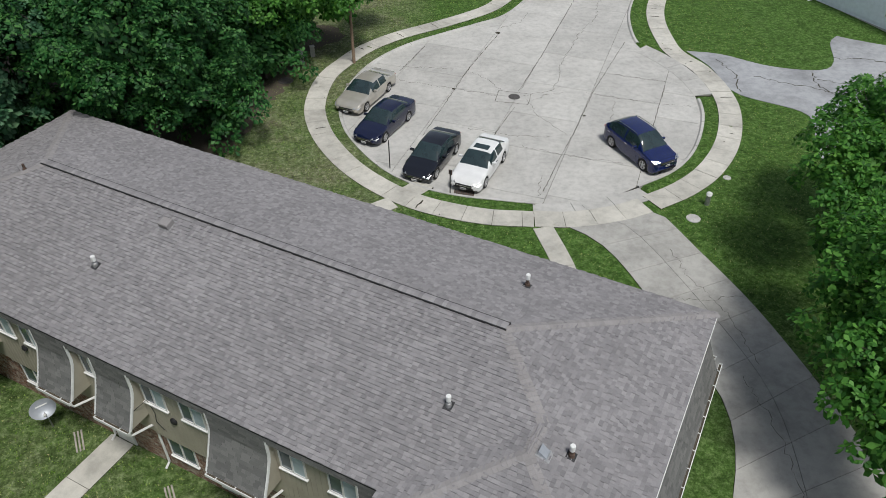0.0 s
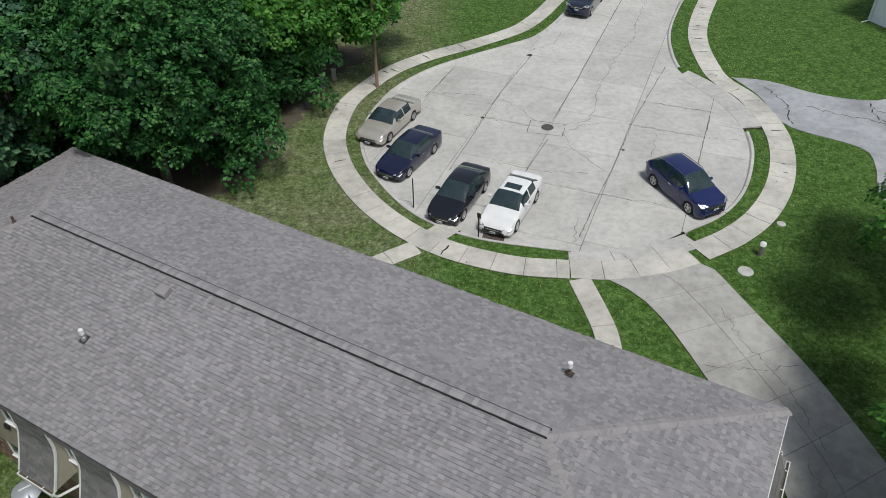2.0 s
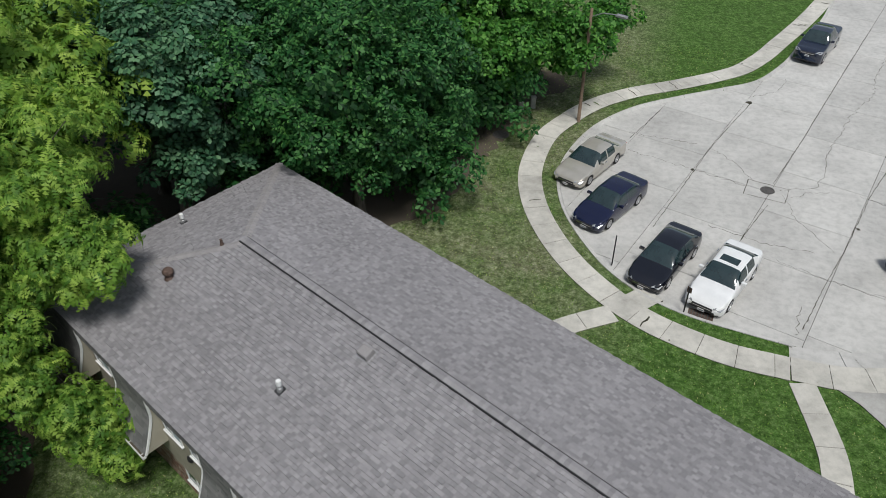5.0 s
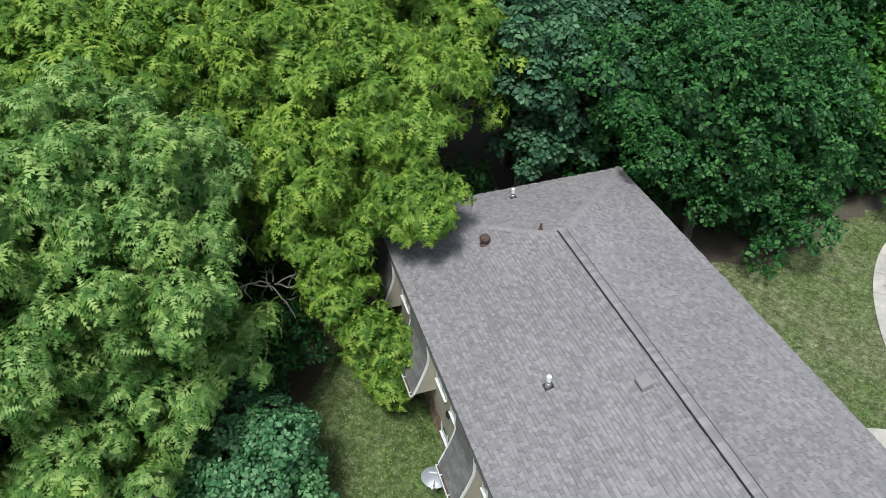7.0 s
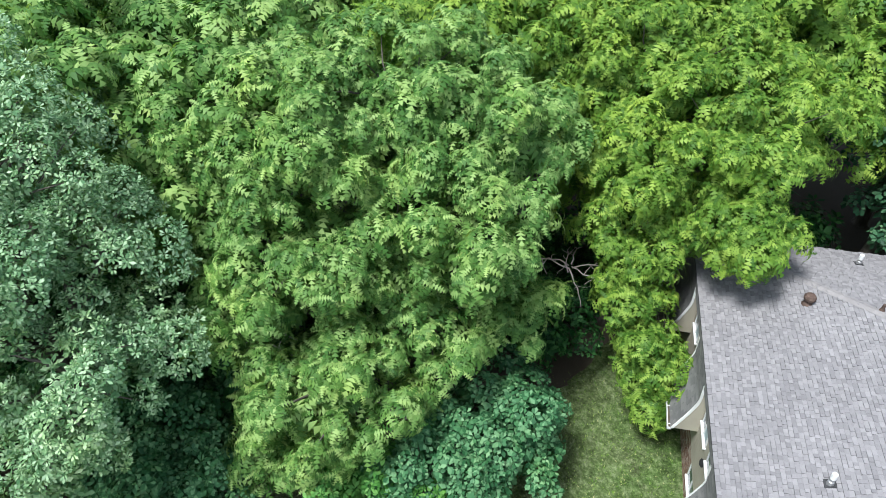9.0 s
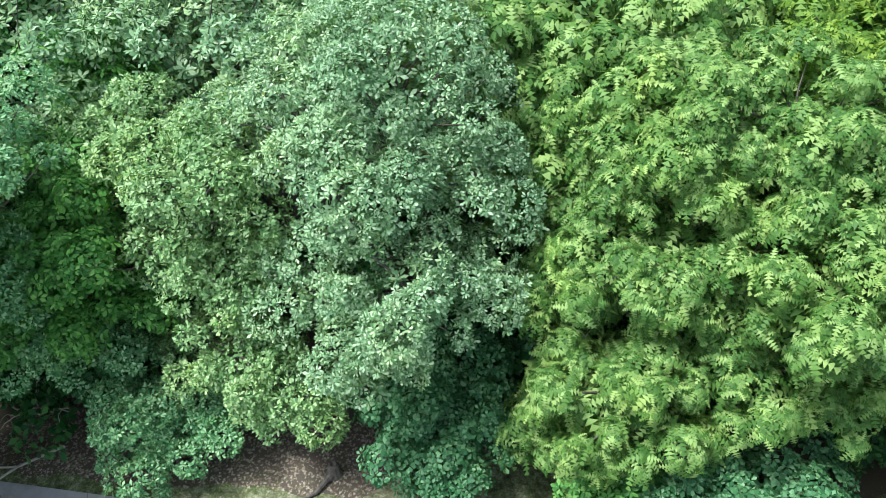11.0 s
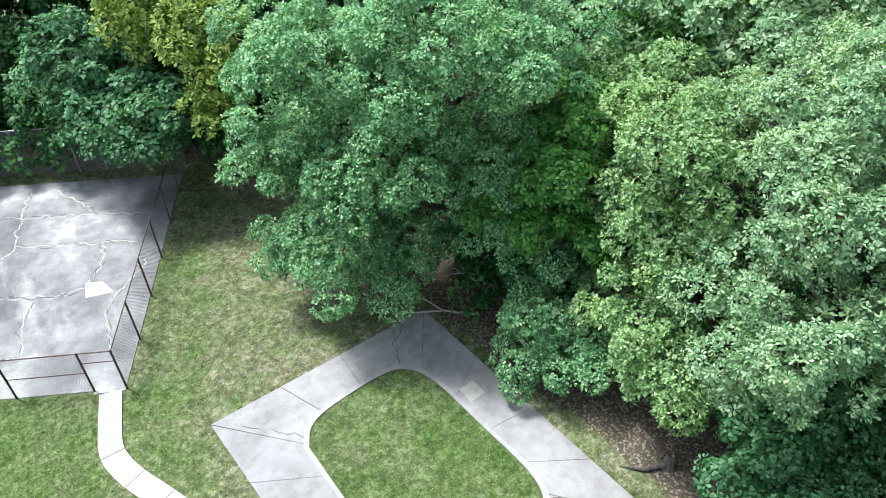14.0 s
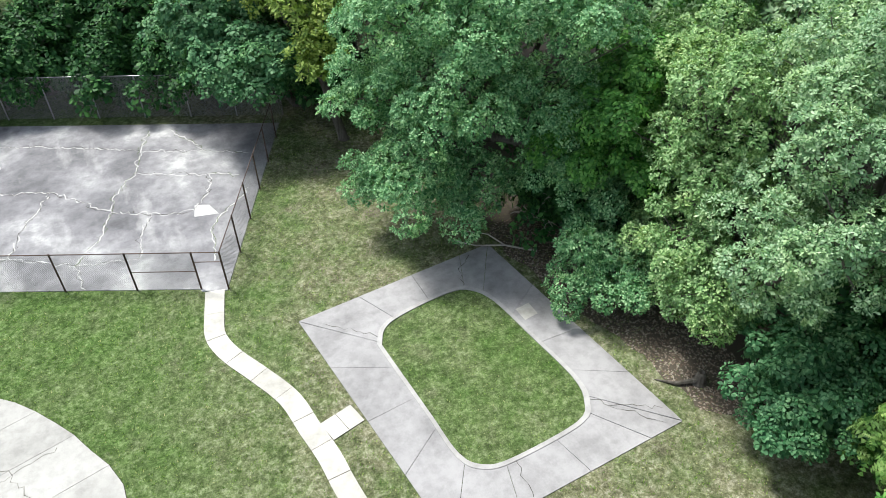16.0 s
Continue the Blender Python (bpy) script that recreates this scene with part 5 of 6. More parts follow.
def foliage(kind, center, radii, coarse=1.0):
    """Boughs over the outside of a crown, each a dome of leafy twig tips, and sparser leaves within."""
    size, gap = BOUGH.get(kind, (0.75, 0.29))
    size, gap = size * coarse ** 0.4, gap * coarse
    radii = np.maximum(np.array(radii) - size * 0.5, 0.3)
    spread = (radii[0] * radii[1] + radii[0] * radii[2] * 2) / 3
    count = max(7, int(4 * math.pi * 0.8 * spread / (math.pi * size * size * 0.95)))
    d = even_ways(count, -0.55)
    c = np.array(center) + d * radii * leaf_rng.uniform(0.66, 1.22, (count, 1))
    s = size * leaf_rng.uniform(0.5, 1.3, count)
    pos, axis = [], []
    for p, q, w in zip(c, s, d):
        # a dome that faces out and up, open below, made of smaller lobes
        m = unit(w * 0.75 + np.array((0, 0, 1.0)))
        n = max(5, int(2 * math.pi * q * q * 0.80 / (gap * gap)))
        e = even_ways(n, 0.12)
        side = unit(np.cross(m, (0.3, 0.7, 0.1)))
        e = e[:, 0:1] * side + e[:, 1:2] * np.cross(m, side) + e[:, 2:3] * m
        lobes = unit(m * 0.7 + leaf_rng.normal(0, 0.75, (5, 3)))
        swell = 0.74 + 0.42 * np.clip((np.max(e @ lobes.T, 1) - 0.70) / 0.28, 0, 1)
        pos.append(p + e * q * (swell * leaf_rng.uniform(0.94, 1.06, n))[:, None])
        axis.append(e * 0.8 + np.array((0, 0, 0.55)) + leaf_rng.normal(0, 0.2, (n, 3)))
    scale = [leaf_rng.uniform(0.7, 1.2, len(q)) for q in pos]
    n = int(count * (3 if kind in ("walnut", "locust") else 9))
    w = unit(leaf_rng.normal(size=(n, 3)))
    pos.append(np.array(center) + w * radii * leaf_rng.uniform(0.4, 0.86, (n, 1)))
    axis.append(w + np.array((0, 0, 0.8)))
    scale.append(leaf_rng.uniform(1.1, 1.7, n))
    pos, axis, scale = np.concatenate(pos), np.concatenate(axis), np.concatenate(scale) * coarse
    keep = pos[:, 2] > 0.15
    v, t = scatter(kind, pos[keep], axis[keep], scale[keep])
    return v, t, c


def limb(shape, a, b, r0, r1, bend=0.12, sides=6):
    a, b = Vector(a), Vector(b)
    n = 6
    k = (b - a).length * bend
    off = Vector((rng.uniform(-k, k), rng.uniform(-k, k), rng.uniform(0, k)))
    pts = [a.lerp(b, i / n) + off * math.sin(math.pi * i / n) + Vector((rng.uniform(-1, 1), rng.uniform(-1, 1), rng.uniform(-1, 1))) * k * 0.12 for i in range(n + 1)]
    shape.tube(pts, [r0 + (r1 - r0) * i / n for i in range(n + 1)], sides)
    return pts


def tree(x, y, kind, label, crowns, trunk=0.22, name="tree", coarse=1.0):
    """crowns: rows of dx, dy, z, radius, half height."""
    t = thing(name, label, name, pose(x, y, LAWN), "woodland trees" if name == "tree" else "")
    vs, ts, base, hubs = [], [], 0, []
    for dx, dy, z, r, rz in crowns:
        v, tr, c = foliage(kind, (dx, dy, z), (r, r, rz), coarse)
        vs.append(v)
        ts.append(tr + base)
        base += len(v)
        hubs.append(((dx, dy, z), c))
    wood = Shape()
    mx, my = sum(h[0][0] for h in hubs) / len(hubs), sum(h[0][1] for h in hubs) / len(hubs)
    fork = Vector((mx * 0.45, my * 0.45, max(h[0][2] for h in hubs) * 0.42))
    wood.tube([(0, 0, -0.1), (0.02, 0, 0.15), tuple(fork * 0.5), tuple(fork)], [trunk * 1.7, trunk * 1.1, trunk * 0.95, trunk * 0.8], 9)
    part("trunk", wood.mesh("trunk", M_BARK, True), t, "grey-brown bark trunk")
    for (cx, cy, cz), c in hubs:
        limbs = Shape()
        main = limb(limbs, fork, (cx, cy, cz), trunk * 0.6, trunk * 0.25)
        for q in c[:: max(1, len(c) // 14)]:
            s = main[rng.choice((3, 4, 5, 6))]
            limb(limbs, s, tuple(q), trunk * 0.16, 0.012, 0.1, 5)
        part("limb", limbs.mesh("limb", M_BARK, True), t)
    part("crown", tri_mesh("crown", np.concatenate(vs), np.concatenate(ts), M_LEAF[kind]), t, "dense summer leaves")
    return t


def dead_branch(x, y, z, reach, n, name="dead_branch"):
    b = thing(name, "bare grey dead branches hanging at the wood's edge", "branch", pose(x, y, z))
    s = Shape()
    for k in range(n):
        a = rng.uniform(0, 6.28)
        p = limb(s, (rng.uniform(-0.2, 0.2), rng.uniform(-0.2, 0.2), 0), (reach * math.cos(a), reach * math.sin(a), rng.uniform(-0.6, 0.5) * reach), 0.03, 0.012, 0.25, 5)
        for j in (2, 3, 4):
            q = p[j] + Vector((rng.uniform(-0.6, 0.6), rng.uniform(-0.6, 0.6), rng.uniform(-0.5, 0.3))) * reach * 0.6
            limb(s, p[j], q, 0.015, 0.006, 0.25, 4)
    part("twig", s.mesh("twig", M_DEAD), b)
    return b


# near trees and shrubs
tree(-24.4, 19.9, "walnut", "tall golden-green walnut tree overhanging the roof", [(-2.7, 1.7, 11.3, 3.7, 2.8), (1.4, 2.9, 10.2, 3.5, 2.4), (-1.9, 7.0, 10.8, 2.9, 2.2), (1.0, -1.0, 9.2, 2.4, 1.9), (3.9, 1.5, 8.4, 1.5, 0.9), (5.1, 2.0, 8.0, 1.2, 0.7), (3.7, -1.4, 5.2, 1.3, 1.4), (5.2, -1.0, 3.6, 1.1, 1.3), (5.9, -0.9, 2.4, 0.8, 1.0), (3.4, 0.7, 7.2, 1.5, 1.2), (2.4, -1.7, 7.0, 1.6, 1.5)], 0.34)
tree(-23.6, 10.4, "locust", "large light-green walnut tree at the lawn's edge", [(0.4, -3.1, 11.6, 3.1, 2.3), (-0.3, 0.9, 11.8, 3.3, 2.4), (0.5, 3.8, 10.8, 2.3, 1.9), (2.9, 1.5, 9.2, 2.5, 2.1), (2.1, -2.6, 9.0, 2.8, 2.3), (3.4, 3.8, 6.0, 1.7, 1.6), (4.7, -2.6, 5.4, 2.5, 2.3), (4.0, 0.8, 6.4, 1.8, 1.6), (-0.1, -5.8, 8.4, 1.5, 1.5), (2.6, -4.7, 6.8, 1.5, 1.5)], 0.36)
tree(-31.5, 15.5, "walnut", "tall yellow-green tree standing behind the walnuts", [(3.2, 1.7, 12.0, 3.0, 2.3), (2.6, -1.7, 12.2, 3.0, 2.1)], 0.3, coarse=1.25)
tree(-17.8, 11.6, "teal", "dense teal shrub at the lawn's edge", [(-0.5, 1.3, 2.6, 2.4, 2.1), (0.4, -1.3, 2.2, 2.2, 1.9)], 0.1, name="shrub")
tree(-17.6, 8.5, "bright", "green shrub under the walnut's edge", [(-0.0, -0.0, 1.9, 2.0, 1.8)], 0.1, name="shrub")
tree(-24.1, 17.5, "dark", "dark green shrub behind the back lawn", [(1.2, -1.3, 2.0, 2.0, 1.8), (-1.1, 1.4, 2.2, 1.9, 1.7)], 0.1, name="shrub")
tree(-22.4, 0.6, "oak", "large pale grey-green oak tree above the pad", [(0.2, -0.3, 13.2, 3.0, 2.4), (1.2, -2.8, 12.2, 2.3, 2.0), (3.1, -0.5, 11.2, 2.1, 1.7), (1.3, 2.1, 10.8, 1.6, 1.5), (4.4, 1.1, 9.0, 2.1, 1.7), (5.6, 0.1, 7.0, 1.7, 1.6), (2.6, 2.3, 7.8, 1.7, 1.5), (3.8, -2.1, 7.6, 1.8, 1.6), (-2.4, 1.4, 11.5, 1.9, 1.7)], 0.36)
tree(-20.6, -5.2, "olive", "yellowish green oak tree at the wood's edge", [(1.3, 0.6, 10.6, 2.1, 1.9), (-0.3, -2.6, 10.2, 2.0, 1.8), (1.7, -2.0, 7.6, 1.9, 1.7), (1.9, 0.9, 7.6, 1.9, 1.8), (3.2, 1.6, 5.0, 1.7, 1.7), (3.2, 3.3, 3.6, 1.6, 1.6)], 0.28)
tree(-20.2, -10.4, "bright", "bright green layered maple standing back in the woods", [(2.1, 0.8, 7.8, 2.2, 1.6), (0.4, 0.2, 9.2, 2.2, 1.6), (1.9, 2.3, 6.0, 1.7, 1.4), (-3.2, -0.8, 10.4, 2.4, 1.9), (3.2, 0.4, 6.2, 1.8, 1.3)], 0.24)
tree(-14.2, -15.2, "forest", "large deep green oak tree beside the pad's corner", [(2.4, -0.8, 10.4, 3.3, 2.8), (-0.2, 2.4, 11.8, 2.8, 2.4), (-3.5, 3.9, 11.4, 2.4, 2.0), (1.5, 2.0, 8.2, 3.0, 2.6), (3.9, -1.7, 6.6, 2.2, 2.2), (-1.9, 3.5, 7.4, 2.3, 2.1), (2.9, 1.4, 3.9, 2.8, 2.3), (4.6, -0.6, 3.0, 1.7, 1.7), (1.0, 2.9, 3.4, 2.0, 1.8), (-2.3, 4.7, 5.0, 1.6, 1.5)], 0.34)
tree(-16.8, -13.3, "dark", "dark shrub under the big oak", [(0.0, 0.0, 1.6, 1.9, 1.7)], 0.1, name="shrub")
tree(-17.7, -8.9, "forest", "grey-green shrub at the wood's edge", [(0.0, -0.0, 2.9, 1.9, 1.9)], 0.1, name="shrub")
tree(-16.1, -6.3, "forest", "green shrub beside the pad", [(0.4, -0.9, 1.7, 1.8, 1.8), (-0.5, 0.9, 1.6, 1.6, 1.6)], 0.1, name="shrub")
tree(-18.6, -4.6, "olive", "yellow-green sapling at the wood's edge", [(-0.4, -1.0, 3.0, 2.3, 2.3), (0.3, 1.0, 2.2, 1.6, 1.8)], 0.1, name="shrub")
tree(-18.9, 2.0, "teal", "rounded teal shrub beside the pad", [(0.6, 0.8, 2.3, 2.2, 2.0), (-0.5, -0.7, 2.6, 2.2, 2.0)], 0.1, name="shrub")
tree(-21.3, 2.0, "teal", "dense teal shrub below the oak", [(0.9, 1.5, 2.6, 2.3, 2.1), (-1.0, -1.4, 3.0, 2.1, 1.9)], 0.1, name="shrub")
tree(-18.9, 6.6, "locust", "light green walnut sapling at the wood's edge", [(-0.0, -0.0, 3.2, 1.9, 1.9)], 0.1, name="shrub")
tree(-10.8, -24.6, "yellow", "yellowing tree at the court's corner", [(2.5, -3.0, 9.2, 2.5, 2.2), (0.8, -0.2, 8.2, 2.1, 2.1), (1.5, 1.6, 6.2, 1.5, 1.7)], 0.26, coarse=1.25)
tree(-9.5, -29.6, "teal", "teal green tree leaning over the court fence", [(3.9, 3.3, 5.0, 2.4, 2.2), (4.6, 0.4, 6.8, 2.6, 2.3), (1.9, 4.3, 5.4, 1.7, 1.7)], 0.26, coarse=1.25)
tree(-2.2, -35.2, "dark", "dark green tree behind the court fence", [(-0.1, -1.3, 3.6, 3.7, 3.6), (-1.7, 3.0, 3.2, 2.4, 2.4)], 0.28, coarse=1.5)
tree(4.4, -38.6, "dark", "dark green tree behind the court fence", [(-1.9, -1.3, 3.6, 4.0, 3.8), (0.9, 1.3, 3.4, 2.8, 2.5)], 0.28, coarse=1.5)
tree(-16.2, 35.8, "dark", "broad dark green tree behind the building", [(-0.9, 0.1, 8.2, 4.3, 3.4), (1.8, 2.8, 7.4, 3.0, 2.7), (0.7, 1.0, 4.4, 3.4, 2.9), (-2.0, -1.0, 5.2, 2.7, 2.4), (-3.2, -2.8, 8.4, 2.7, 2.4), (2.3, 3.4, 4.0, 2.1, 2.1)], 0.3, coarse=1.25)
tree(-23.2, 31.0, "blue", "blue-green maple tree behind the building", [(0.4, 0.8, 9.0, 3.4, 3.1), (-2.3, 0.0, 9.6, 3.0, 2.7), (1.3, 0.6, 5.6, 2.4, 1.9), (0.8, 4.7, 9.4, 2.5, 2.3)], 0.3, coarse=1.25)
tree(-10.8, 49.5, "shrubgreen", "leafy green tree beside the pavement", [(0.4, 0.1, 5.2, 3.1, 3.0), (-1.4, -0.6, 3.2, 2.5, 2.2), (3.1, 0.6, 4.4, 2.6, 2.4), (4.8, 4.5, 4.8, 1.9, 1.7), (-1.8, -3.3, 6.8, 2.9, 2.6)], 0.24, coarse=1.5)
tree(18.6, 27.0, "shrubgreen", "leafy green tree beside the driveway", [(-1.5, -0.3, 5.6, 2.3, 2.3), (1.3, 3.5, 5.6, 2.6, 2.6)], 0.26, coarse=1.25)
tree(17.8, 19.6, "shrubgreen", "dense green tree by the drive", [(-2.0, 2.8, 5.4, 2.0, 1.8), (-3.6, -0.6, 4.8, 1.7, 1.5), (-2.5, -1.4, 6.6, 2.4, 2.1)], 0.24, coarse=1.25)
tree(17.5, 15.6, "shrubgreen", "spreading green tree overhanging the driveway", [(-3.5, 0.7, 4.2, 1.6, 1.6), (-3.6, -1.7, 4.2, 1.9, 1.8), (-2.8, 0.2, 5.8, 2.1, 1.9)], 0.24, coarse=1.25)

# woodland behind: four trees, copied in many turns and sizes
BACK = [
    tree(-31.5, 7.0, "locust", "tall light-green woodland tree", [(0, 0, 10.0, 4.6, 4.2)], 0.3, coarse=1.45),
    tree(-33.0, 16.0, "walnut", "tall golden-green woodland tree", [(0, 0, 9.8, 4.6, 4.2)], 0.3, coarse=1.45),
    tree(-30.6, -3.0, "oak", "tall pale green woodland tree", [(0, 0, 9.2, 4.6, 4.6)], 0.3, coarse=1.4),
    tree(-29.6, 27.0, "dark", "tall dark green woodland tree", [(0, 0, 8.6, 4.6, 4.8)], 0.3, coarse=1.8),
]
SPOTS = [
    (0, -30.5, 12.2), (0, -38.5, 4.0), (1, -38.0, 11.0), (0, -40.0, 18.5), (1, -31.0, 22.0), (1, -37.0, 26.0), (3, -27.4, 35.4), (3, -22.0, 39.0), (3, -34.0, 33.0), (3, -18.0, 43.5), (3, -25.0, 46.0), (3, -17.0, 52.0),
    (2, -38.0, -4.0), (2, -30.0, -11.0), (2, -37.5, -13.0), (3, -26.0, -17.0), (2, -33.0, -20.0), (2, -21.5, -21.5), (3, -16.4, -24.0), (3, -27.0, -27.0), (3, -17.5, -32.0), (3, -9.5, -36.0), (3, -2.5, -42.0), (3, 4.5, -45.5), (3, 14.0, -43.5), (3, 20.0, -46.0), (3, -12.0, -42.0), (2, -22.0, -36.0),
    (1, -47.0, 8.0), (0, -46.0, 16.0), (2, -46.0, -8.0), (3, -44.0, 28.0), (2, -42.0, -20.0), (3, -35.0, 42.0), (3, -12.5, 58.0), (3, -22.0, 58.0), (3, 27.0, 12.0), (3, 27.0, 24.0), (3, -20.0, 47.5), (3, -28.0, 40.5), (0, -27.5, 3.6), (1, -29.0, 19.0), (2, -27.0, -7.5), (3, -18.6, -27.5), (3, 12.0, -40.5), (3, -6.0, -38.5), (3, -14.0, -31.0), (2, -26.5, -22.0), (1, -26.8, 26.6), (0, -26.4, 5.6), (2, -24.6, -14.0), (3, 9.0, -46.0), (3, -4.0, -47.0), (3, 25.0, -44.0), (2, -30.0, -16.0), (0, -34.0, 0.5), (3, 2.0, -53.0), (3, 9.0, -55.0), (3, -8.0, -53.0), (3, -15.0, -48.0), (3, 16.0, -52.0), (3, -20.0, -43.0),
]
# low thicket that closes the woods near the ground
bush = tree(-25.5, 14.0, "dark", "dark woodland thicket shrub", [(0, 0, 2.0, 2.6, 2.0)], 0.08, name="shrub", coarse=1.6)
for i, (x, y) in enumerate([(-25.5, 6.0), (-26.0, 10.0), (-27.0, 18.0), (-22.0, 5.0), (-24.5, -3.0), (-22.5, -8.5), (-23.6, -14.5), (-19.2, -13.0), (-19.8, -18.6), (-17.0, -21.5), (-14.5, -24.0), (-10.6, -28.6), (-5.0, -33.4), (-8.0, -33.0), (0.6, -34.6), (2.6, -37.0), (7.0, -37.6), (9.6, -38.6), (12.4, -39.2), (-25.0, 27.8), (-27.0, 23.0), (-19.6, 33.4), (-20.4, 36.6), (-13.4, 38.6), (-15.6, 41.0), (-14.0, 48.6), (-13.8, 44.2), (-15.0, 54.0), (21.6, 20.0), (21.0, 12.6), (22.4, 26.4), (-28.0, -12.0), (-27.0, 2.0), (-11.6, 49.6), (-12.8, 48.2), (-14.6, 50.4), (-16.6, 48.0), (-17.4, 51.4), (-12.4, 46.4), (-13.2, 54.6)] + [cw(1.5 + 2.6 * k, 19.8 + 0.6 * (k % 2)) for k in range(11)] + [cw(-2.8, 18.5), cw(-2.0, 21.0), (-23.6, 4.4), (-24.6, 7.4), (-23.0, 2.6), (-26.0, 4.6), (-28.6, 8.6), (-27.4, 13.0), (-29.0, -1.0), (-26.4, -9.4), (-25.0, -18.0), (-24.4, 12.2), (-22.0, -15.4), (-17.9, -12.2), (-18.4, -10.0)]):
    copy_thing(bush, pose(x, y, LAWN, 0, 0, 99 * i) @ Matrix.Scale(0.85 + 0.4 * ((i * 0.618) % 1), 4))
for i, (k, x, y) in enumerate(SPOTS):
    c = copy_thing(BACK[k], pose(x, y, LAWN, 0, 0, 137.5 * i) @ Matrix.Scale(0.88 + 0.24 * ((i * 0.618) % 1), 4))
dead_branch(-18.6, 10.6, 3.6, 1.3, 7)
dead_branch(-22.6, 17.0, 5.2, 1.5, 7)
dead_branch(-20.4, 6.2, 6.6, 1.0, 4)
dead_branch(-15.8, -11.2, 1.9, 1.2, 6)
log = thing("fallen_branch", "long fallen bare branch lying over the litter", "branch", pose(0, 0, 0))
ls = Shape()
ls.tube([(-15.6, -10.6, 0.25), (-14.4, -11.6, 0.3), (-13.2, -12.3, 0.2), (-12.2, -13.4, 0.16)], [0.06, 0.05, 0.035, 0.015], 6)
ls.tube([(-14.4, -11.6, 0.3), (-14.0, -12.6, 0.4), (-13.2, -13.4, 0.3)], [0.04, 0.03, 0.01], 5)
part("wood", ls.mesh("wood", M_DEAD), log)
stump = thing("stump", "rotten dark stump and root at the wood's edge", "stump", pose(-17.3, -1.0, LAWN))
st = Shape().lathe([(0.34, 0.0), (0.24, 0.15), (0.2, 0.5), (0.12, 0.62), (0.0, 0.5)], 9)
st.tube([(0.1, 0, 0.2), (0.9, -0.3, 0.12), (1.5, -0.9, 0.02)], [0.12, 0.08, 0.02], 6)
part("wood", st.mesh("wood", M_BARK), stump)

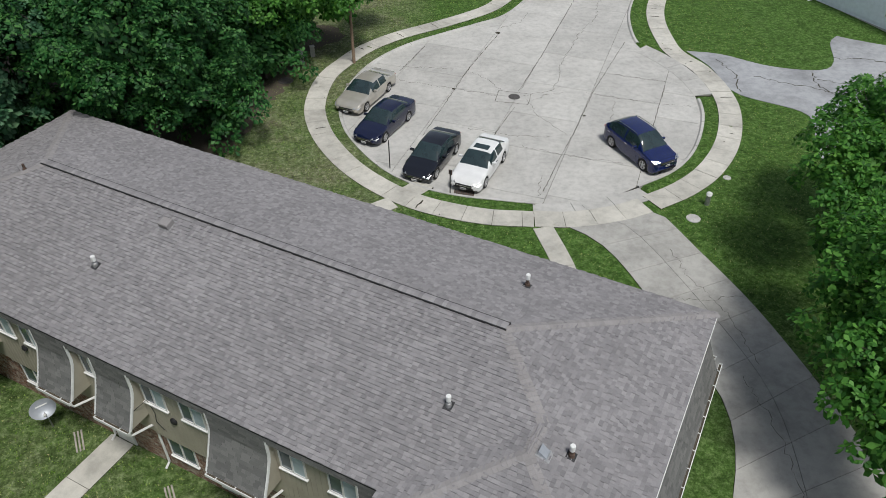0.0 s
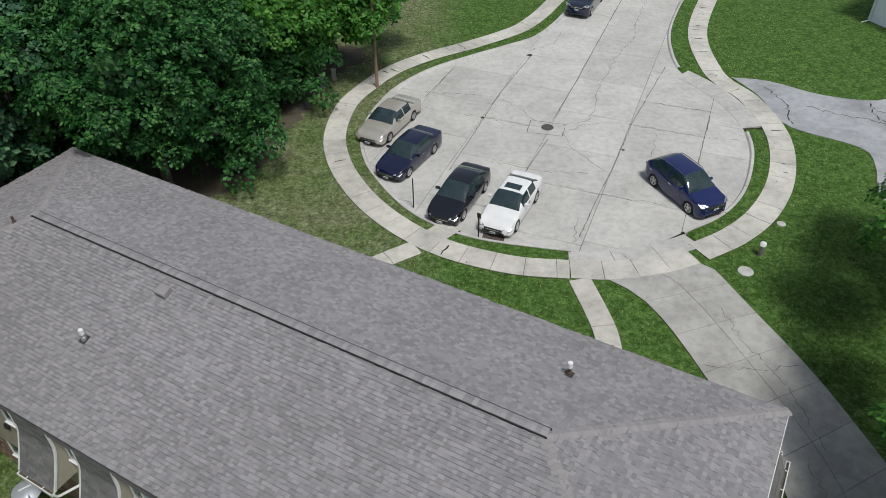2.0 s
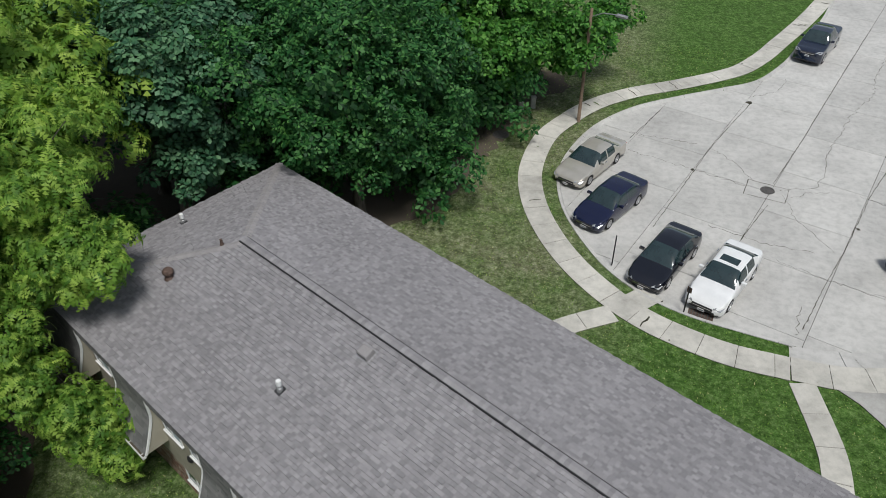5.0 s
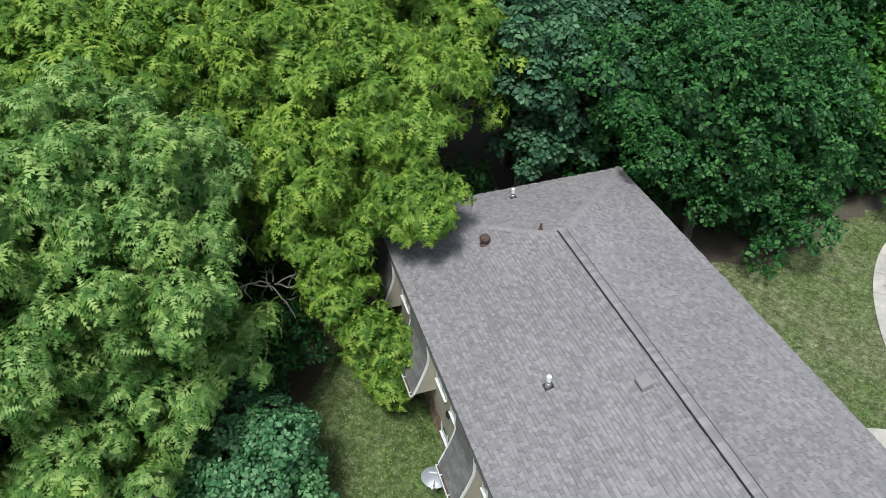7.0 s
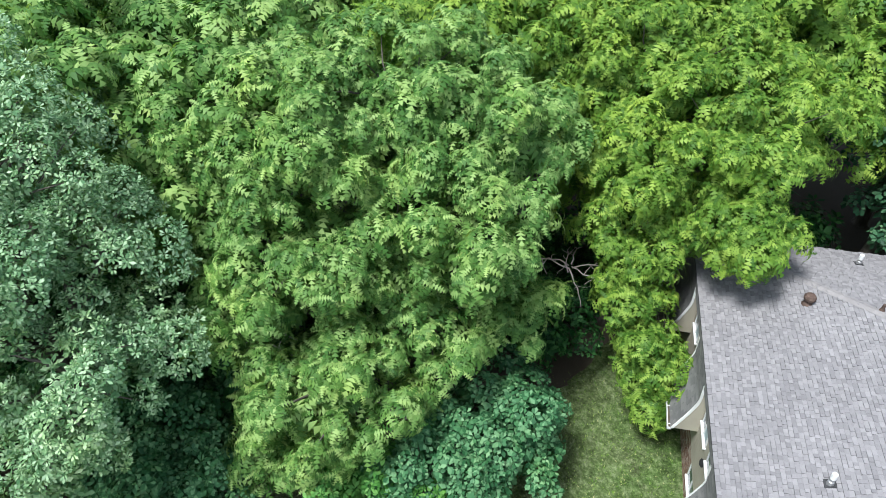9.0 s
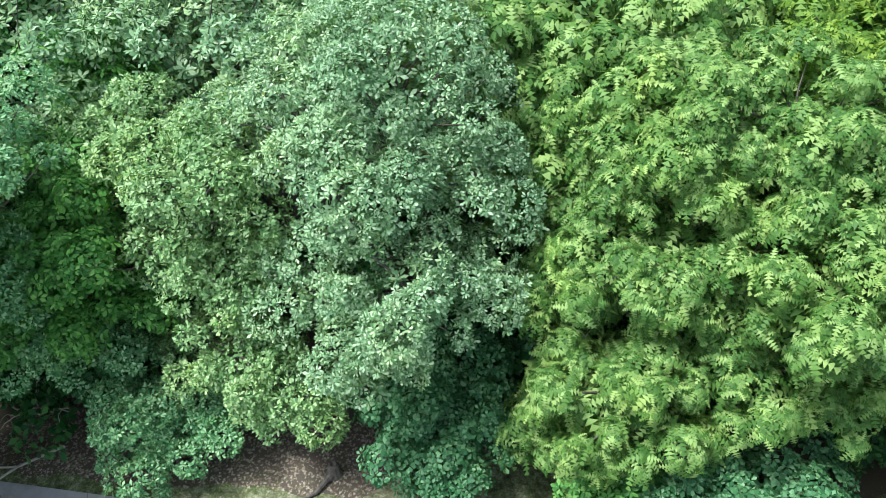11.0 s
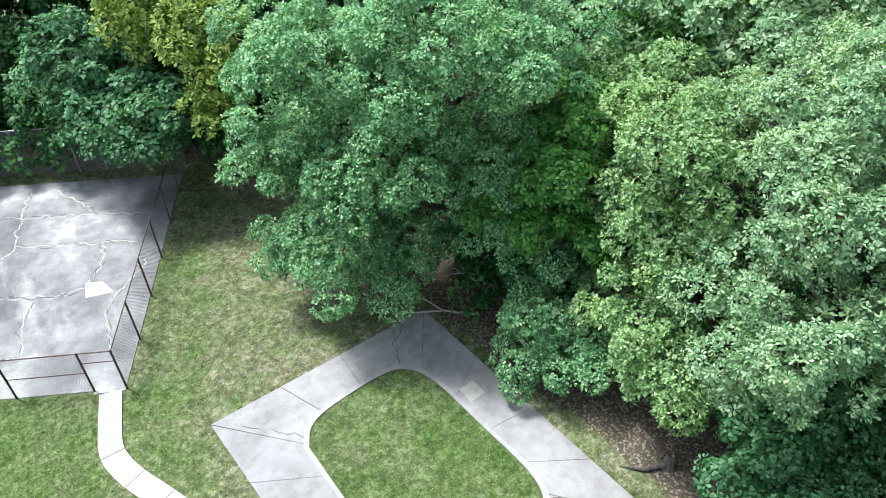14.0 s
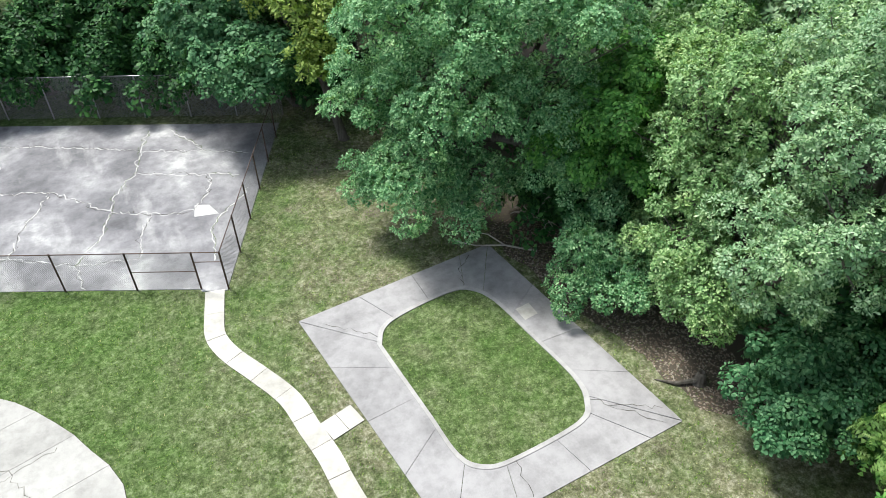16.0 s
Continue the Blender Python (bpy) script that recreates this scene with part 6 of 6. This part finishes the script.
# ---- cars ----
def car(name, label, x, y, turn, L, wide, high, paint, style, hood=0.86, belt=0.93, deck=0.98, x1=1.35, x2=2.15, x3=3.35, x4=4.0, wheel=0.33, axles=(0.92, 3.75), category="car"):
    """A car whose nose points along -x of its own frame; x runs back from the nose."""
    root = thing(name, label, category, pose(x, y, 0.0, 0, 0, turn), "parked cars")
    hw = wide / 2
    if style == "sedan":
        hood, belt, deck, high = hood - 0.05, belt - 0.05, deck - 0.06, high - 0.05
    xs = {0.0, 0.03, 0.08, 0.16, 0.28, 0.45, L - 0.28, L - 0.08, L - 0.03, (0.45 + x1) / 2, x1 + 0.4, x1 + 0.6, x3 + 0.2, x4 - 0.22, x1, x1 + 0.12, x2, x2 + 0.15, (x2 + x3) / 2, x3, x4 - 0.1, x4, L - 0.4, L - 0.15, L - 0.05, L}
    pillar = (x1 + 0.42, (x2 + x3) / 2 - 0.12, (x2 + x3) / 2 - 0.02, x3 + 0.1, x4 - 0.35)
    xs |= set(pillar)
    for ax in axles:
        xs |= {ax + wheel * 1.13 * k for k in (-1.0, -0.85, -0.5, 0.0, 0.5, 0.85, 1.0)}
    xs = sorted(xs)
    xs = [q for i, q in enumerate(xs) if i == 0 or q - xs[i - 1] > 0.02]

    def lerp(q, table):
        for (a, p), (b, r) in zip(table, table[1:]):
            if q <= b:
                t = (q - a) / (b - a)
                if table is top:
                    # a taut bulging line: steep at the foot of each screen, flat at the roof
                    t = t * (1.6 - 0.6 * t) if r > p else t * (0.4 + 0.6 * t)
                else:
                    t = t * t * (3 - 2 * t)
                return p + (r - p) * t
        return table[-1][1]
    boxy = style in ("suv", "truck")
    nose = hood - (0.26 if not boxy else 0.12)
    low = [(0.0, nose), (0.5, hood - 0.06), (x1, hood + 0.05), (x1 + 0.7, belt), (x4, deck), (L - 0.15, deck - 0.03), (L, deck - (0.12 if not boxy else 0.3))]
    top = [(x1, hood + 0.05), (x2, high - 0.02), ((x2 + x3) / 2, high), (x3, high - 0.03), (x4, deck)]
    rows = []
    for q in xs:
        u = q / L
        end = min(q, L - q)
        plan = 1 - 0.05 * abs(2 * u - 1) ** 4 - 0.26 * max(0.0, 1 - end / 0.42) ** 2.4
        w = hw * plan
        zb = lerp(q, low) - 0.10 * max(0.0, 1 - end / 0.14) ** 2
        cab = x1 <= q <= x4
        zr = max(zb, lerp(q, top)) if cab else zb
        k = (zr - zb) / max(0.01, high - belt)
        wr = w * (0.90 - 0.17 * min(1, max(0, k)))
        sill = 0.2
        for ax in axles:
            dd = (q - ax) / (wheel * 1.13)
            if abs(dd) < 1:
                sill = max(sill, wheel * 1.13 * math.sqrt(max(0.0, 1 - dd * dd)) + wheel * 0.98 - 0.02)
        sill = min(sill, zb - 0.14)
        if q < 0.1 or q > L - 0.1:
            sill = 0.3
        half = [(w * 0.86, min(sill, 0.24) if sill < 0.3 else sill), (w * 0.985, sill), (w, max(0.5, sill + 0.04)), (w * 0.985, max(zb - 0.2, sill + 0.08)), (w * 0.93, zb - 0.02), (wr * (0.97 if cab else 0.9), zr - (0.06 if k > 0.3 else 0.0) + (0 if cab else 0.015)), (wr * 0.62, zr + 0.02), (0, zr + 0.03)]
        # round the section off between its corner points
        fine = []
        for j in range(len(half) - 1):
            p0, p1, p2, p3 = half[max(j - 1, 0)], half[j], half[j + 1], half[min(j + 2, len(half) - 1)]
            if j == len(half) - 2:
                p3 = (-half[-2][0], half[-2][1])
            for t in (0, 1 / 3, 2 / 3):
                fine.append(tuple(0.5 * (2 * b + (c - a) * t + (2 * a - 5 * b + 4 * c - d_) * t * t + (3 * b - a - 3 * c + d_) * t ** 3) for a, b, c, d_ in zip(p0, p1, p2, p3)))
        fine.append(half[-1])
        rows.append([(q, a, z) for a, z in fine] + [(q, -a, z) for a, z in fine[-2::-1]])
    n = len(rows[0])
    sets = {"body": [], "windshield": [], "rear_window": [], "window_a": [], "window_b": [], "window_c": [], "window_d": []}
    for i in range(len(xs) - 1):
        a, b = xs[i], xs[i + 1]
        m = (a + b) / 2
        for j in range(n - 1):
            q = (i * n + j, (i + 1) * n + j, (i + 1) * n + j + 1, i * n + j + 1)
            where = "body"
            k_ = min(j, n - 2 - j) // 3
            if k_ >= 5:
                if x1 + 0.05 < m < x2:
                    where = "windshield"
                elif x3 + 0.04 < m < x4 - 0.04 and style != "truck":
                    where = "rear_window"
            elif k_ == 4:
                left = j > n // 2
                if pillar[0] < m < pillar[1]:
                    where = "window_c" if left else "window_a"
                elif pillar[2] < m < (pillar[3] if not boxy else pillar[4]):
                    where = "window_d" if left else "window_b"
            sets[where].append(q)
    verts = [p for r in rows for p in r]
    sets["body"].append(tuple(range(n)))
    sets["body"].append(tuple(range((len(xs) - 1) * n, len(xs) * n)))
    sets["body"] += [(i * n, (i + 1) * n, (i + 2) * n - 1, (i + 1) * n - 1) for i in range(len(xs) - 1)]
    for key, faces in sets.items():
        used = sorted({i for f in faces for i in f})
        at = {o: k for k, o in enumerate(used)}
        me = mesh_of(key, [verts[i] for i in used], [tuple(at[i] for i in f) for f in faces], paint if key == "body" else M_CARGLASS, True)
        ob = part("body" if key == "body" else ("window" if key.startswith("window_") else key), me, root)
        if key == "body":
            body = ob
    # wheels
    for ax in axles:
        for s in (-1, 1):
            wy = s * (hw - 0.1)
            m = pose(ax, wy, wheel, 90 * -s, 0, 0)
            wh = part("wheel", Shape().lathe([(wheel * 0.6, -0.1), (wheel * 0.94, -0.1), (wheel, -0.06), (wheel, 0.06), (wheel * 0.94, 0.1), (wheel * 0.68, 0.1), (wheel * 0.64, 0.06)], 24).mesh("tyre", M_RUBBER, True), root, "black rubber tyre", m)
            rim = Shape().lathe([(wheel * 0.66, 0.085), (wheel * 0.66, 0.1), (wheel * 0.58, 0.1), (wheel * 0.56, 0.06)], 24, None, False)
            for k in range(5):
                rim.box(0.03, wheel * 0.6, -0.035, 0.035, 0.06, 0.088, pose(0, 0, 0, 0, 0, 72 * k))
            rim.lathe([(0.0, 0.095), (0.06, 0.095), (0.07, 0.06)], 12)
            part("rim", rim.mesh("rim", M_ALLOY), wh)
            part("well", Shape().lathe([(0.0, 0.03), (wheel * 0.6, 0.03), (wheel * 0.6, 0.0)], 16).mesh("well", M_BLACK), wh)
    z1 = nose
    for s in (-1, 1):
        part("headlight", Shape().add([(0.01, s * hw * 0.50, z1 - 0.12), (0.10, s * hw * 0.88, z1 - 0.10), (0.34, s * hw * 0.965, z1 + 0.03), (0.20, s * hw * 0.70, z1 + 0.055), (0.03, s * hw * 0.52, z1 - 0.0), (0.12, s * hw * 0.6, z1 - 0.1)], [(0, 1, 2, 3, 4), (0, 5, 2, 1), (4, 3, 5, 0)]).mesh("headlight", M_LAMP), root, "clear headlight", pose(-0.012, 0, 0.012))
        part("taillight", Shape().box(L - 0.26, L - 0.035, min(s * hw * 0.52, s * hw * 0.80), max(s * hw * 0.52, s * hw * 0.80), deck - 0.27, deck - 0.14, None, 0.02).mesh("taillight", M_RED), root, "red taillight")
        part("mirror", Shape().box(x1 + 0.5, x1 + 0.62, min(s * hw * 0.94, s * (hw + 0.17)), max(s * hw * 0.94, s * (hw + 0.17)), belt - 0.0, belt + 0.14, None, 0.03).mesh("mirror", paint), root)
        for hx in (pillar[1] - 0.1, pillar[4] - 0.05):
            part("handle", Shape().box(hx - 0.2, hx, min(s * hw * 0.975, s * hw * 1.01), max(s * hw * 0.975, s * hw * 1.01), belt - 0.16, belt - 0.12).mesh("handle", M_CHROME), root)
    part("grille", Shape().box(-0.02, 0.05, -hw * 0.5, hw * 0.5, z1 - 0.20, z1 - 0.05, None, 0.02).mesh("grille", M_BLACK), root, "dark grille")
    part("grille_bar", Shape().box(-0.032, 0.0, -hw * 0.46, hw * 0.46, z1 - 0.14, z1 - 0.11).mesh("grille_bar", M_CHROME), root, "bright bar")
    part("lower_grille", Shape().box(-0.016, 0.05, -hw * 0.62, hw * 0.62, 0.3, 0.38).mesh("lower_grille", M_BLACK), root)
    part("number_plate", Shape().box(-0.05, -0.03, -0.15, 0.15, z1 - 0.34, z1 - 0.22).mesh("number_plate", M_PLATE), root, "pale plate with a plain dark bar")
    part("plate_bar", Shape().box(-0.054, -0.049, -0.11, 0.11, z1 - 0.30, z1 - 0.26).mesh("plate_bar", M_INK), root)
    for s in (-0.3, 0.25):
        part("wiper", Shape().tube([(x1 + 0.08, s, hood + 0.1), (x1 + 0.35, s + 0.35, hood + 0.28)], 0.012, 5).mesh("wiper", M_BLACK), root)
    return root


def along(front_wheel, rear_wheel, side, wide, axle):
    """Place and turn of a car from the ground points of two wheels on one of its sides."""
    fx, fy = front_wheel
    dx, dy = rear_wheel[0] - fx, rear_wheel[1] - fy
    k = math.hypot(dx, dy)
    dx, dy = dx / k, dy / k
    cx, cy = (fx + rear_wheel[0]) / 2, (fy + rear_wheel[1]) / 2
    cx, cy = cx + dy * side * wide / 2, cy - dx * side * wide / 2
    mid = (axle[0] + axle[1]) / 2
    return cx - dx * mid, cy - dy * mid, math.degrees(math.atan2(dy, dx))


P_SILVER, P_NAVY, P_BLACK, P_WHITE, P_BLUE, P_TRUCK = (paint_material("champagne_paint", (0.52, 0.49, 0.43), metal=0.4), paint_material("navy_paint", (0.004, 0.007, 0.034), metal=0.0), paint_material("black_paint", (0.004, 0.005, 0.010), metal=0.0), paint_material("white_paint", (0.78, 0.78, 0.77)), paint_material("blue_paint", (0.006, 0.014, 0.085), metal=0.0), paint_material("slate_paint", (0.010, 0.016, 0.034), metal=0.0))
a = (0.98, 3.88)
p = along((-5.2, 42.1), (-4.0, 44.75), -1, 1.9, a)
car("car", "champagne silver older sedan parked nose to the kerb", *p, 5.2, 1.92, 1.40, P_SILVER, "sedan", 0.86, 0.92, 0.96, 1.5, 2.3, 3.55, 4.25, 0.33, a)
a = (0.95, 3.72)
p = along((-3.75, 38.4), (-2.5, 40.9), -1, 1.85, a)
car("car", "navy blue sedan parked nose to the kerb", *p, 4.95, 1.85, 1.45, P_NAVY, "sedan", 0.86, 0.93, 1.02, 1.3, 2.15, 3.4, 4.2, 0.33, a)
p = along((-0.65, 34.55), (0.45, 37.15), -1, 1.85, a)
car("car", "glossy black sedan parked nose to the kerb", *p, 4.8, 1.85, 1.44, P_BLACK, "sedan", 0.85, 0.93, 1.03, 1.25, 2.15, 3.35, 4.25, 0.34, a)
p = along((2.0, 33.65), (3.15, 36.35), -1, 1.86, a)
white = car("car", "white sedan with a dark sunroof, nose to the kerb", *p, 4.95, 1.88, 1.46, P_WHITE, "sedan", 0.90, 0.97, 1.04, 1.4, 2.2, 3.5, 4.3, 0.35, a)
part("sunroof", Shape().box(2.4, 2.85, -0.42, 0.42, 1.40, 1.448).mesh("sunroof", M_CARGLASS), white, "dark glass sunroof")
a = (0.92, 3.72)
p = along((10.75, 35.55), (9.45, 37.95), 1, 1.9, a)
suv = car("car", "dark blue crossover with chrome trim parked askew", *p, 4.75, 1.92, 1.68, P_BLUE, "suv", 1.0, 1.06, 1.12, 1.15, 1.95, 3.7, 4.55, 0.37, a)
for s in (-1, 1):
    part("roof_rail", Shape().tube([(2.0, s * 0.66, 1.67), (2.3, s * 0.66, 1.72), (3.5, s * 0.66, 1.71), (3.8, s * 0.66, 1.64)], 0.02, 6).mesh("roof_rail", M_CHROME), suv, "chrome roof rail")
a = (0.95, 4.2)
p = along((8.55, 61.4), (9.9, 64.9), -1, 1.95, a)
car("car", "dark slate pickup truck parked along the street", *p, 5.5, 1.98, 1.82, P_TRUCK, "truck", 1.12, 1.2, 1.2, 1.4, 2.0, 3.3, 3.8, 0.39, a, "pickup truck")

# ---- street furniture and small things ----
pole = thing("utility_pole", "slim weathered wooden pole with a lamp arm", "utility pole", pose(-6.75, 48.85, LAWN))
part("shaft", Shape().tube([(0, 0, -0.1), (0, 0, 3.5), (0.02, 0, 7.2)], [0.11, 0.10, 0.08], 10).mesh("shaft", M_WOODPOLE, True), pole)
part("arm", Shape().tube([(0, 0, 6.7), (0.7, -0.3, 7.1), (1.7, -0.7, 7.2)], 0.03, 8).mesh("arm", M_GALV), pole)
part("lamp_head", Shape().box(1.55, 2.2, -0.12, 0.12, 7.1, 7.24, pose(0, 0, 0, 0, 0, -22), 0.04).mesh("lamp_head", M_GALV), pole, "grey street light head")
for x, y, h in ((-3.3, 35.55, 1.75), (0.1, 33.05, 1.5)):
    post = thing("sign_post", "slim dark metal sign post at the kerb", "sign post", pose(x, y, LAWN))
    part("post", Shape().box(-0.03, 0.03, -0.02, 0.02, -0.05, h).mesh("post", M_BLACK), post)
    part("sign_plate", Shape().box(-0.11, 0.11, -0.032, -0.022, h - 0.32, h - 0.02, pose(0, 0, 0, 0, 0, 150)).mesh("sign_plate", M_RUST), post, "dark back of a small sign") if h < 1.6 else None
grate = thing("drain_grate", "rusty drain inlet at the kerb", "drain", pose(0.85, 33.22, 0.0, 0, 0, -8))
part("frame", Shape().box(-0.55, 0.55, -0.24, 0.24, -0.02, 0.012).mesh("frame", M_RUST), grate)
for k in range(8):
    part("bar", Shape().box(-0.5 + k * 0.13, -0.44 + k * 0.13, -0.2, 0.2, 0.012, 0.024).mesh("bar", M_IRON), grate)
bol = thing("utility_marker", "short white plastic utility pipe in the lawn", "utility marker", pose(13.55, 32.2, LAWN))
part("pipe", Shape().lathe([(0.13, -0.05), (0.13, 0.62), (0.11, 0.66)], 14).mesh("pipe", M_GALV), bol)
part("cap", Shape().lathe([(0.15, 0.6), (0.15, 0.72), (0.08, 0.77), (0.0, 0.78)], 14).mesh("cap", M_WHITE, True), bol)
for x, y, r, lab in ((12.55, 30.95, 0.36, "round pale concrete lid set in the lawn"), (-11.05, 46.05, 0.5, "round dark lid set in the lawn"), (15.3, 34.7, 0.22, "small grey lid set in the lawn")):
    lid = thing("utility_cover", lab, "utility cover", pose(x, y, LAWN))
    part("disc", Shape().lathe([(r, -0.04), (r, 0.03), (r * 0.9, 0.045), (0.0, 0.045)], 22).mesh("disc", M_KERB if x > 0 else M_IRON), lid)
for x, y, h in ((-10.4, 48.9, 0.85), (-9.8, 49.9, 0.75)):
    ub = thing("utility_box", "small grey-green utility pedestal under the trees", "utility box", pose(x, y, LAWN, 0, 0, 20))
    part("case", Shape().box(-0.15, 0.15, -0.13, 0.13, -0.03, h, None, 0.03).mesh("case", M_GALV), ub)
    part("lid", Shape().box(-0.17, 0.17, -0.15, 0.15, h, h + 0.05, None, 0.02).mesh("lid", M_KERB), ub)

# pale house on its bank
home = thing("house", "pale blue sided house on a grass bank", "house", pose(29.3, 60.4, 0.22, 0, 0, -63))
part("wall", Shape().box(0, 11, 0, 9, 0.0, 4.6).mesh("wall", M_HOUSE), home)
for k in range(29):
    part("siding_board", Shape().add([(0.0, -0.022, 0.4 + 0.14 * k), (11, -0.022, 0.4 + 0.14 * k), (11, -0.004, 0.54 + 0.14 * k), (0.0, -0.004, 0.54 + 0.14 * k), (0, 0.0, 0.4 + 0.14 * k), (11, 0.0, 0.4 + 0.14 * k)], [(0, 1, 2, 3), (4, 5, 1, 0)]).mesh("siding_board", M_HOUSE), home)
part("foundation", Shape().box(-0.03, 11.03, -0.03, 9.03, -0.4, 0.16).mesh("foundation", M_KERB), home)
part("roof", Shape().add([(-0.5, -0.5, 4.5), (11.5, -0.5, 4.5), (11.5, 9.5, 4.5), (-0.5, 9.5, 4.5), (-0.5, 4.5, 6.8), (11.5, 4.5, 6.8)], [(0, 1, 5, 4), (2, 3, 4, 5), (0, 4, 3), (1, 2, 5), (3, 2, 1, 0)]).mesh("roof", M_CAP), home)
for s in (1.9, 6.5):
    w_ = part("window", Shape().box(s - 0.06, s + 0.86, -0.06, -0.023, 1.0, 1.08).box(s - 0.06, s + 0.86, -0.06, -0.023, 2.2, 2.28).box(s - 0.06, s, -0.06, -0.023, 1.08, 2.2).box(s + 0.8, s + 0.86, -0.06, -0.023, 1.08, 2.2).box(s, s + 0.8, -0.055, -0.023, 1.61, 1.66).mesh("window_frame", M_WHITE), home)
    part("pane", Shape().box(s, s + 0.8, -0.04, -0.024, 1.08, 2.2).mesh("pane", M_GLASS), w_)
part("downspout", Shape().tube([(0.2, -0.1, 4.4), (0.2, -0.1, 0.25), (0.0, -0.6, 0.1)], 0.06, 6).mesh("downspout", M_WHITE), home)


# ---- grass tufts and fallen leaves, too many to count ----
M_TUFT = island_material("grass_blades", [(0.0, (0.040, 0.100, 0.010)), (0.45, (0.110, 0.215, 0.022)), (0.8, (0.230, 0.330, 0.070)), (1.0, (0.430, 0.400, 0.200))], 0.8, 20.0, 0.3)
M_FALLEN = island_material("fallen_leaves", [(0.0, (0.10, 0.07, 0.05)), (0.5, (0.26, 0.20, 0.15)), (0.85, (0.42, 0.37, 0.31)), (1.0, (0.16, 0.19, 0.07))], 0.9, 20.0, 0.2)
tuft_rng = np.random.default_rng(5)


def clear_of(q, poly, gap=0.0):
    best, hit = np.full(len(q), 1e9), np.zeros(len(q), bool)
    for a, b in zip(poly, poly[1:] + poly[:1]):
        a, b = np.array(a), np.array(b)
        e = b - a
        t = np.clip(((q - a) @ e) / max(1e-9, e @ e), 0, 1)
        best = np.minimum(best, np.linalg.norm(q - a - t[:, None] * e, axis=1))
        if abs(e[1]) > 1e-9:
            hit ^= ((a[1] > q[:, 1]) != (b[1] > q[:, 1])) & (q[:, 0] < e[0] * (q[:, 1] - a[1]) / e[1] + a[0])
    return ~hit & (best > gap)


def away_from(q, line, gap):
    best = np.full(len(q), 1e9)
    for a, b in zip(line, line[1:]):
        a, b = np.array(a), np.array(b)
        e = b - a
        t = np.clip(((q - a) @ e) / max(1e-9, e @ e), 0, 1)
        best = np.minimum(best, np.linalg.norm(q - a - t[:, None] * e, axis=1))
    return best > gap


def sprinkle(name, label, q, mat, blades, size, flat, z):
    n = len(q)
    a = tuft_rng.uniform(0, 6.283, (n, blades))
    ln = size * tuft_rng.uniform(0.5, 1.4, (n, blades))
    base = np.concatenate([q, np.full((n, 1), z)], 1)[:, None, :] + np.concatenate([tuft_rng.normal(0, size * 0.25, (n, blades, 2)), np.zeros((n, blades, 1))], 2)
    way = np.stack([np.cos(a), np.sin(a), np.zeros_like(a)], -1)
    side = np.stack([-np.sin(a), np.cos(a), np.zeros_like(a)], -1)
    up = np.array((0, 0, 1.0))
    lean = tuft_rng.uniform(0.3, 1.0, (n, blades, 1))
    tip = base + way * ln[..., None] * lean + up * ln[..., None] * (0.75 if not flat else 0.06)
    wide = (0.22 if not flat else 0.45) * ln[..., None]
    if flat:
        base = base + up * tuft_rng.uniform(0.004, 0.02, (n, blades, 1))
    v = np.stack([base - side * wide, base + side * wide, tip], 2).reshape(-1, 3)
    t = np.arange(len(v)).reshape(-1, 3)
    return tagged(part(name, tri_mesh(name, v, t, mat)), label, "grass" if not flat else "leaf litter", kind="stuff")


q = np.concatenate([tuft_rng.uniform((-17, -29), (12, 10), (42000, 2)), tuft_rng.uniform((-22, 8), (-2, 20), (12000, 2)), tuft_rng.uniform((-14, 24), (23, 62), (42000, 2))])
flat_house = [tuple((Matrix.Rotation(TURN_B, 4, "Z") @ Vector((s, w, 0)))[:2]) for s, w in ((S0 + 0.3, W0 + 0.4), (S1 - 0.3, W0 + 0.4), (S1 - 0.3, W1 - 0.4), (S0 + 0.3, W1 - 0.4))]
keep = clear_of(q, STREET, 0.26) & clear_of(q, flat_house) & clear_of(q, LL + RR[::-1], 0.02) & clear_of(q, AS, 0.03) & clear_of(q, COURT, 0.03)
keep &= clear_of(q, PAD, 0.03) | ~clear_of(q, ISLE[:-1])
for line, gap in ((WALK_LEFT, 0.68), (WALK_RIGHT, 0.72)):
    keep &= away_from(q, line, gap)
for road_ob in [o for o in scene.objects if o.name.startswith(("front_path", "yard_path", "driveway_apron"))]:
    for piece in road_ob.children:
        if piece.name.startswith("panel"):
            m = len(piece.data.vertices) // 2
            keep &= clear_of(q, [tuple(v.co[:2]) for v in piece.data.vertices[:m]], 0.02)
q = q[keep]
lawn_bits = sprinkle("grass_tufts", "short green and straw-coloured grass tufts on the lawn", q, M_TUFT, 2, 0.075, False, LAWN - 0.005)
leaf_q = tuft_rng.uniform((-19.5, -13.5), (-14.0, 3.0), (9000, 2))
leaf_q = leaf_q[~clear_of(leaf_q, litter) & clear_of(leaf_q, PAD, 0.1)]
sprinkle("fallen_leaves", "dry brown leaves and chips strewn on the soil", leaf_q, M_FALLEN, 2, 0.10, True, LAWN + 0.015)
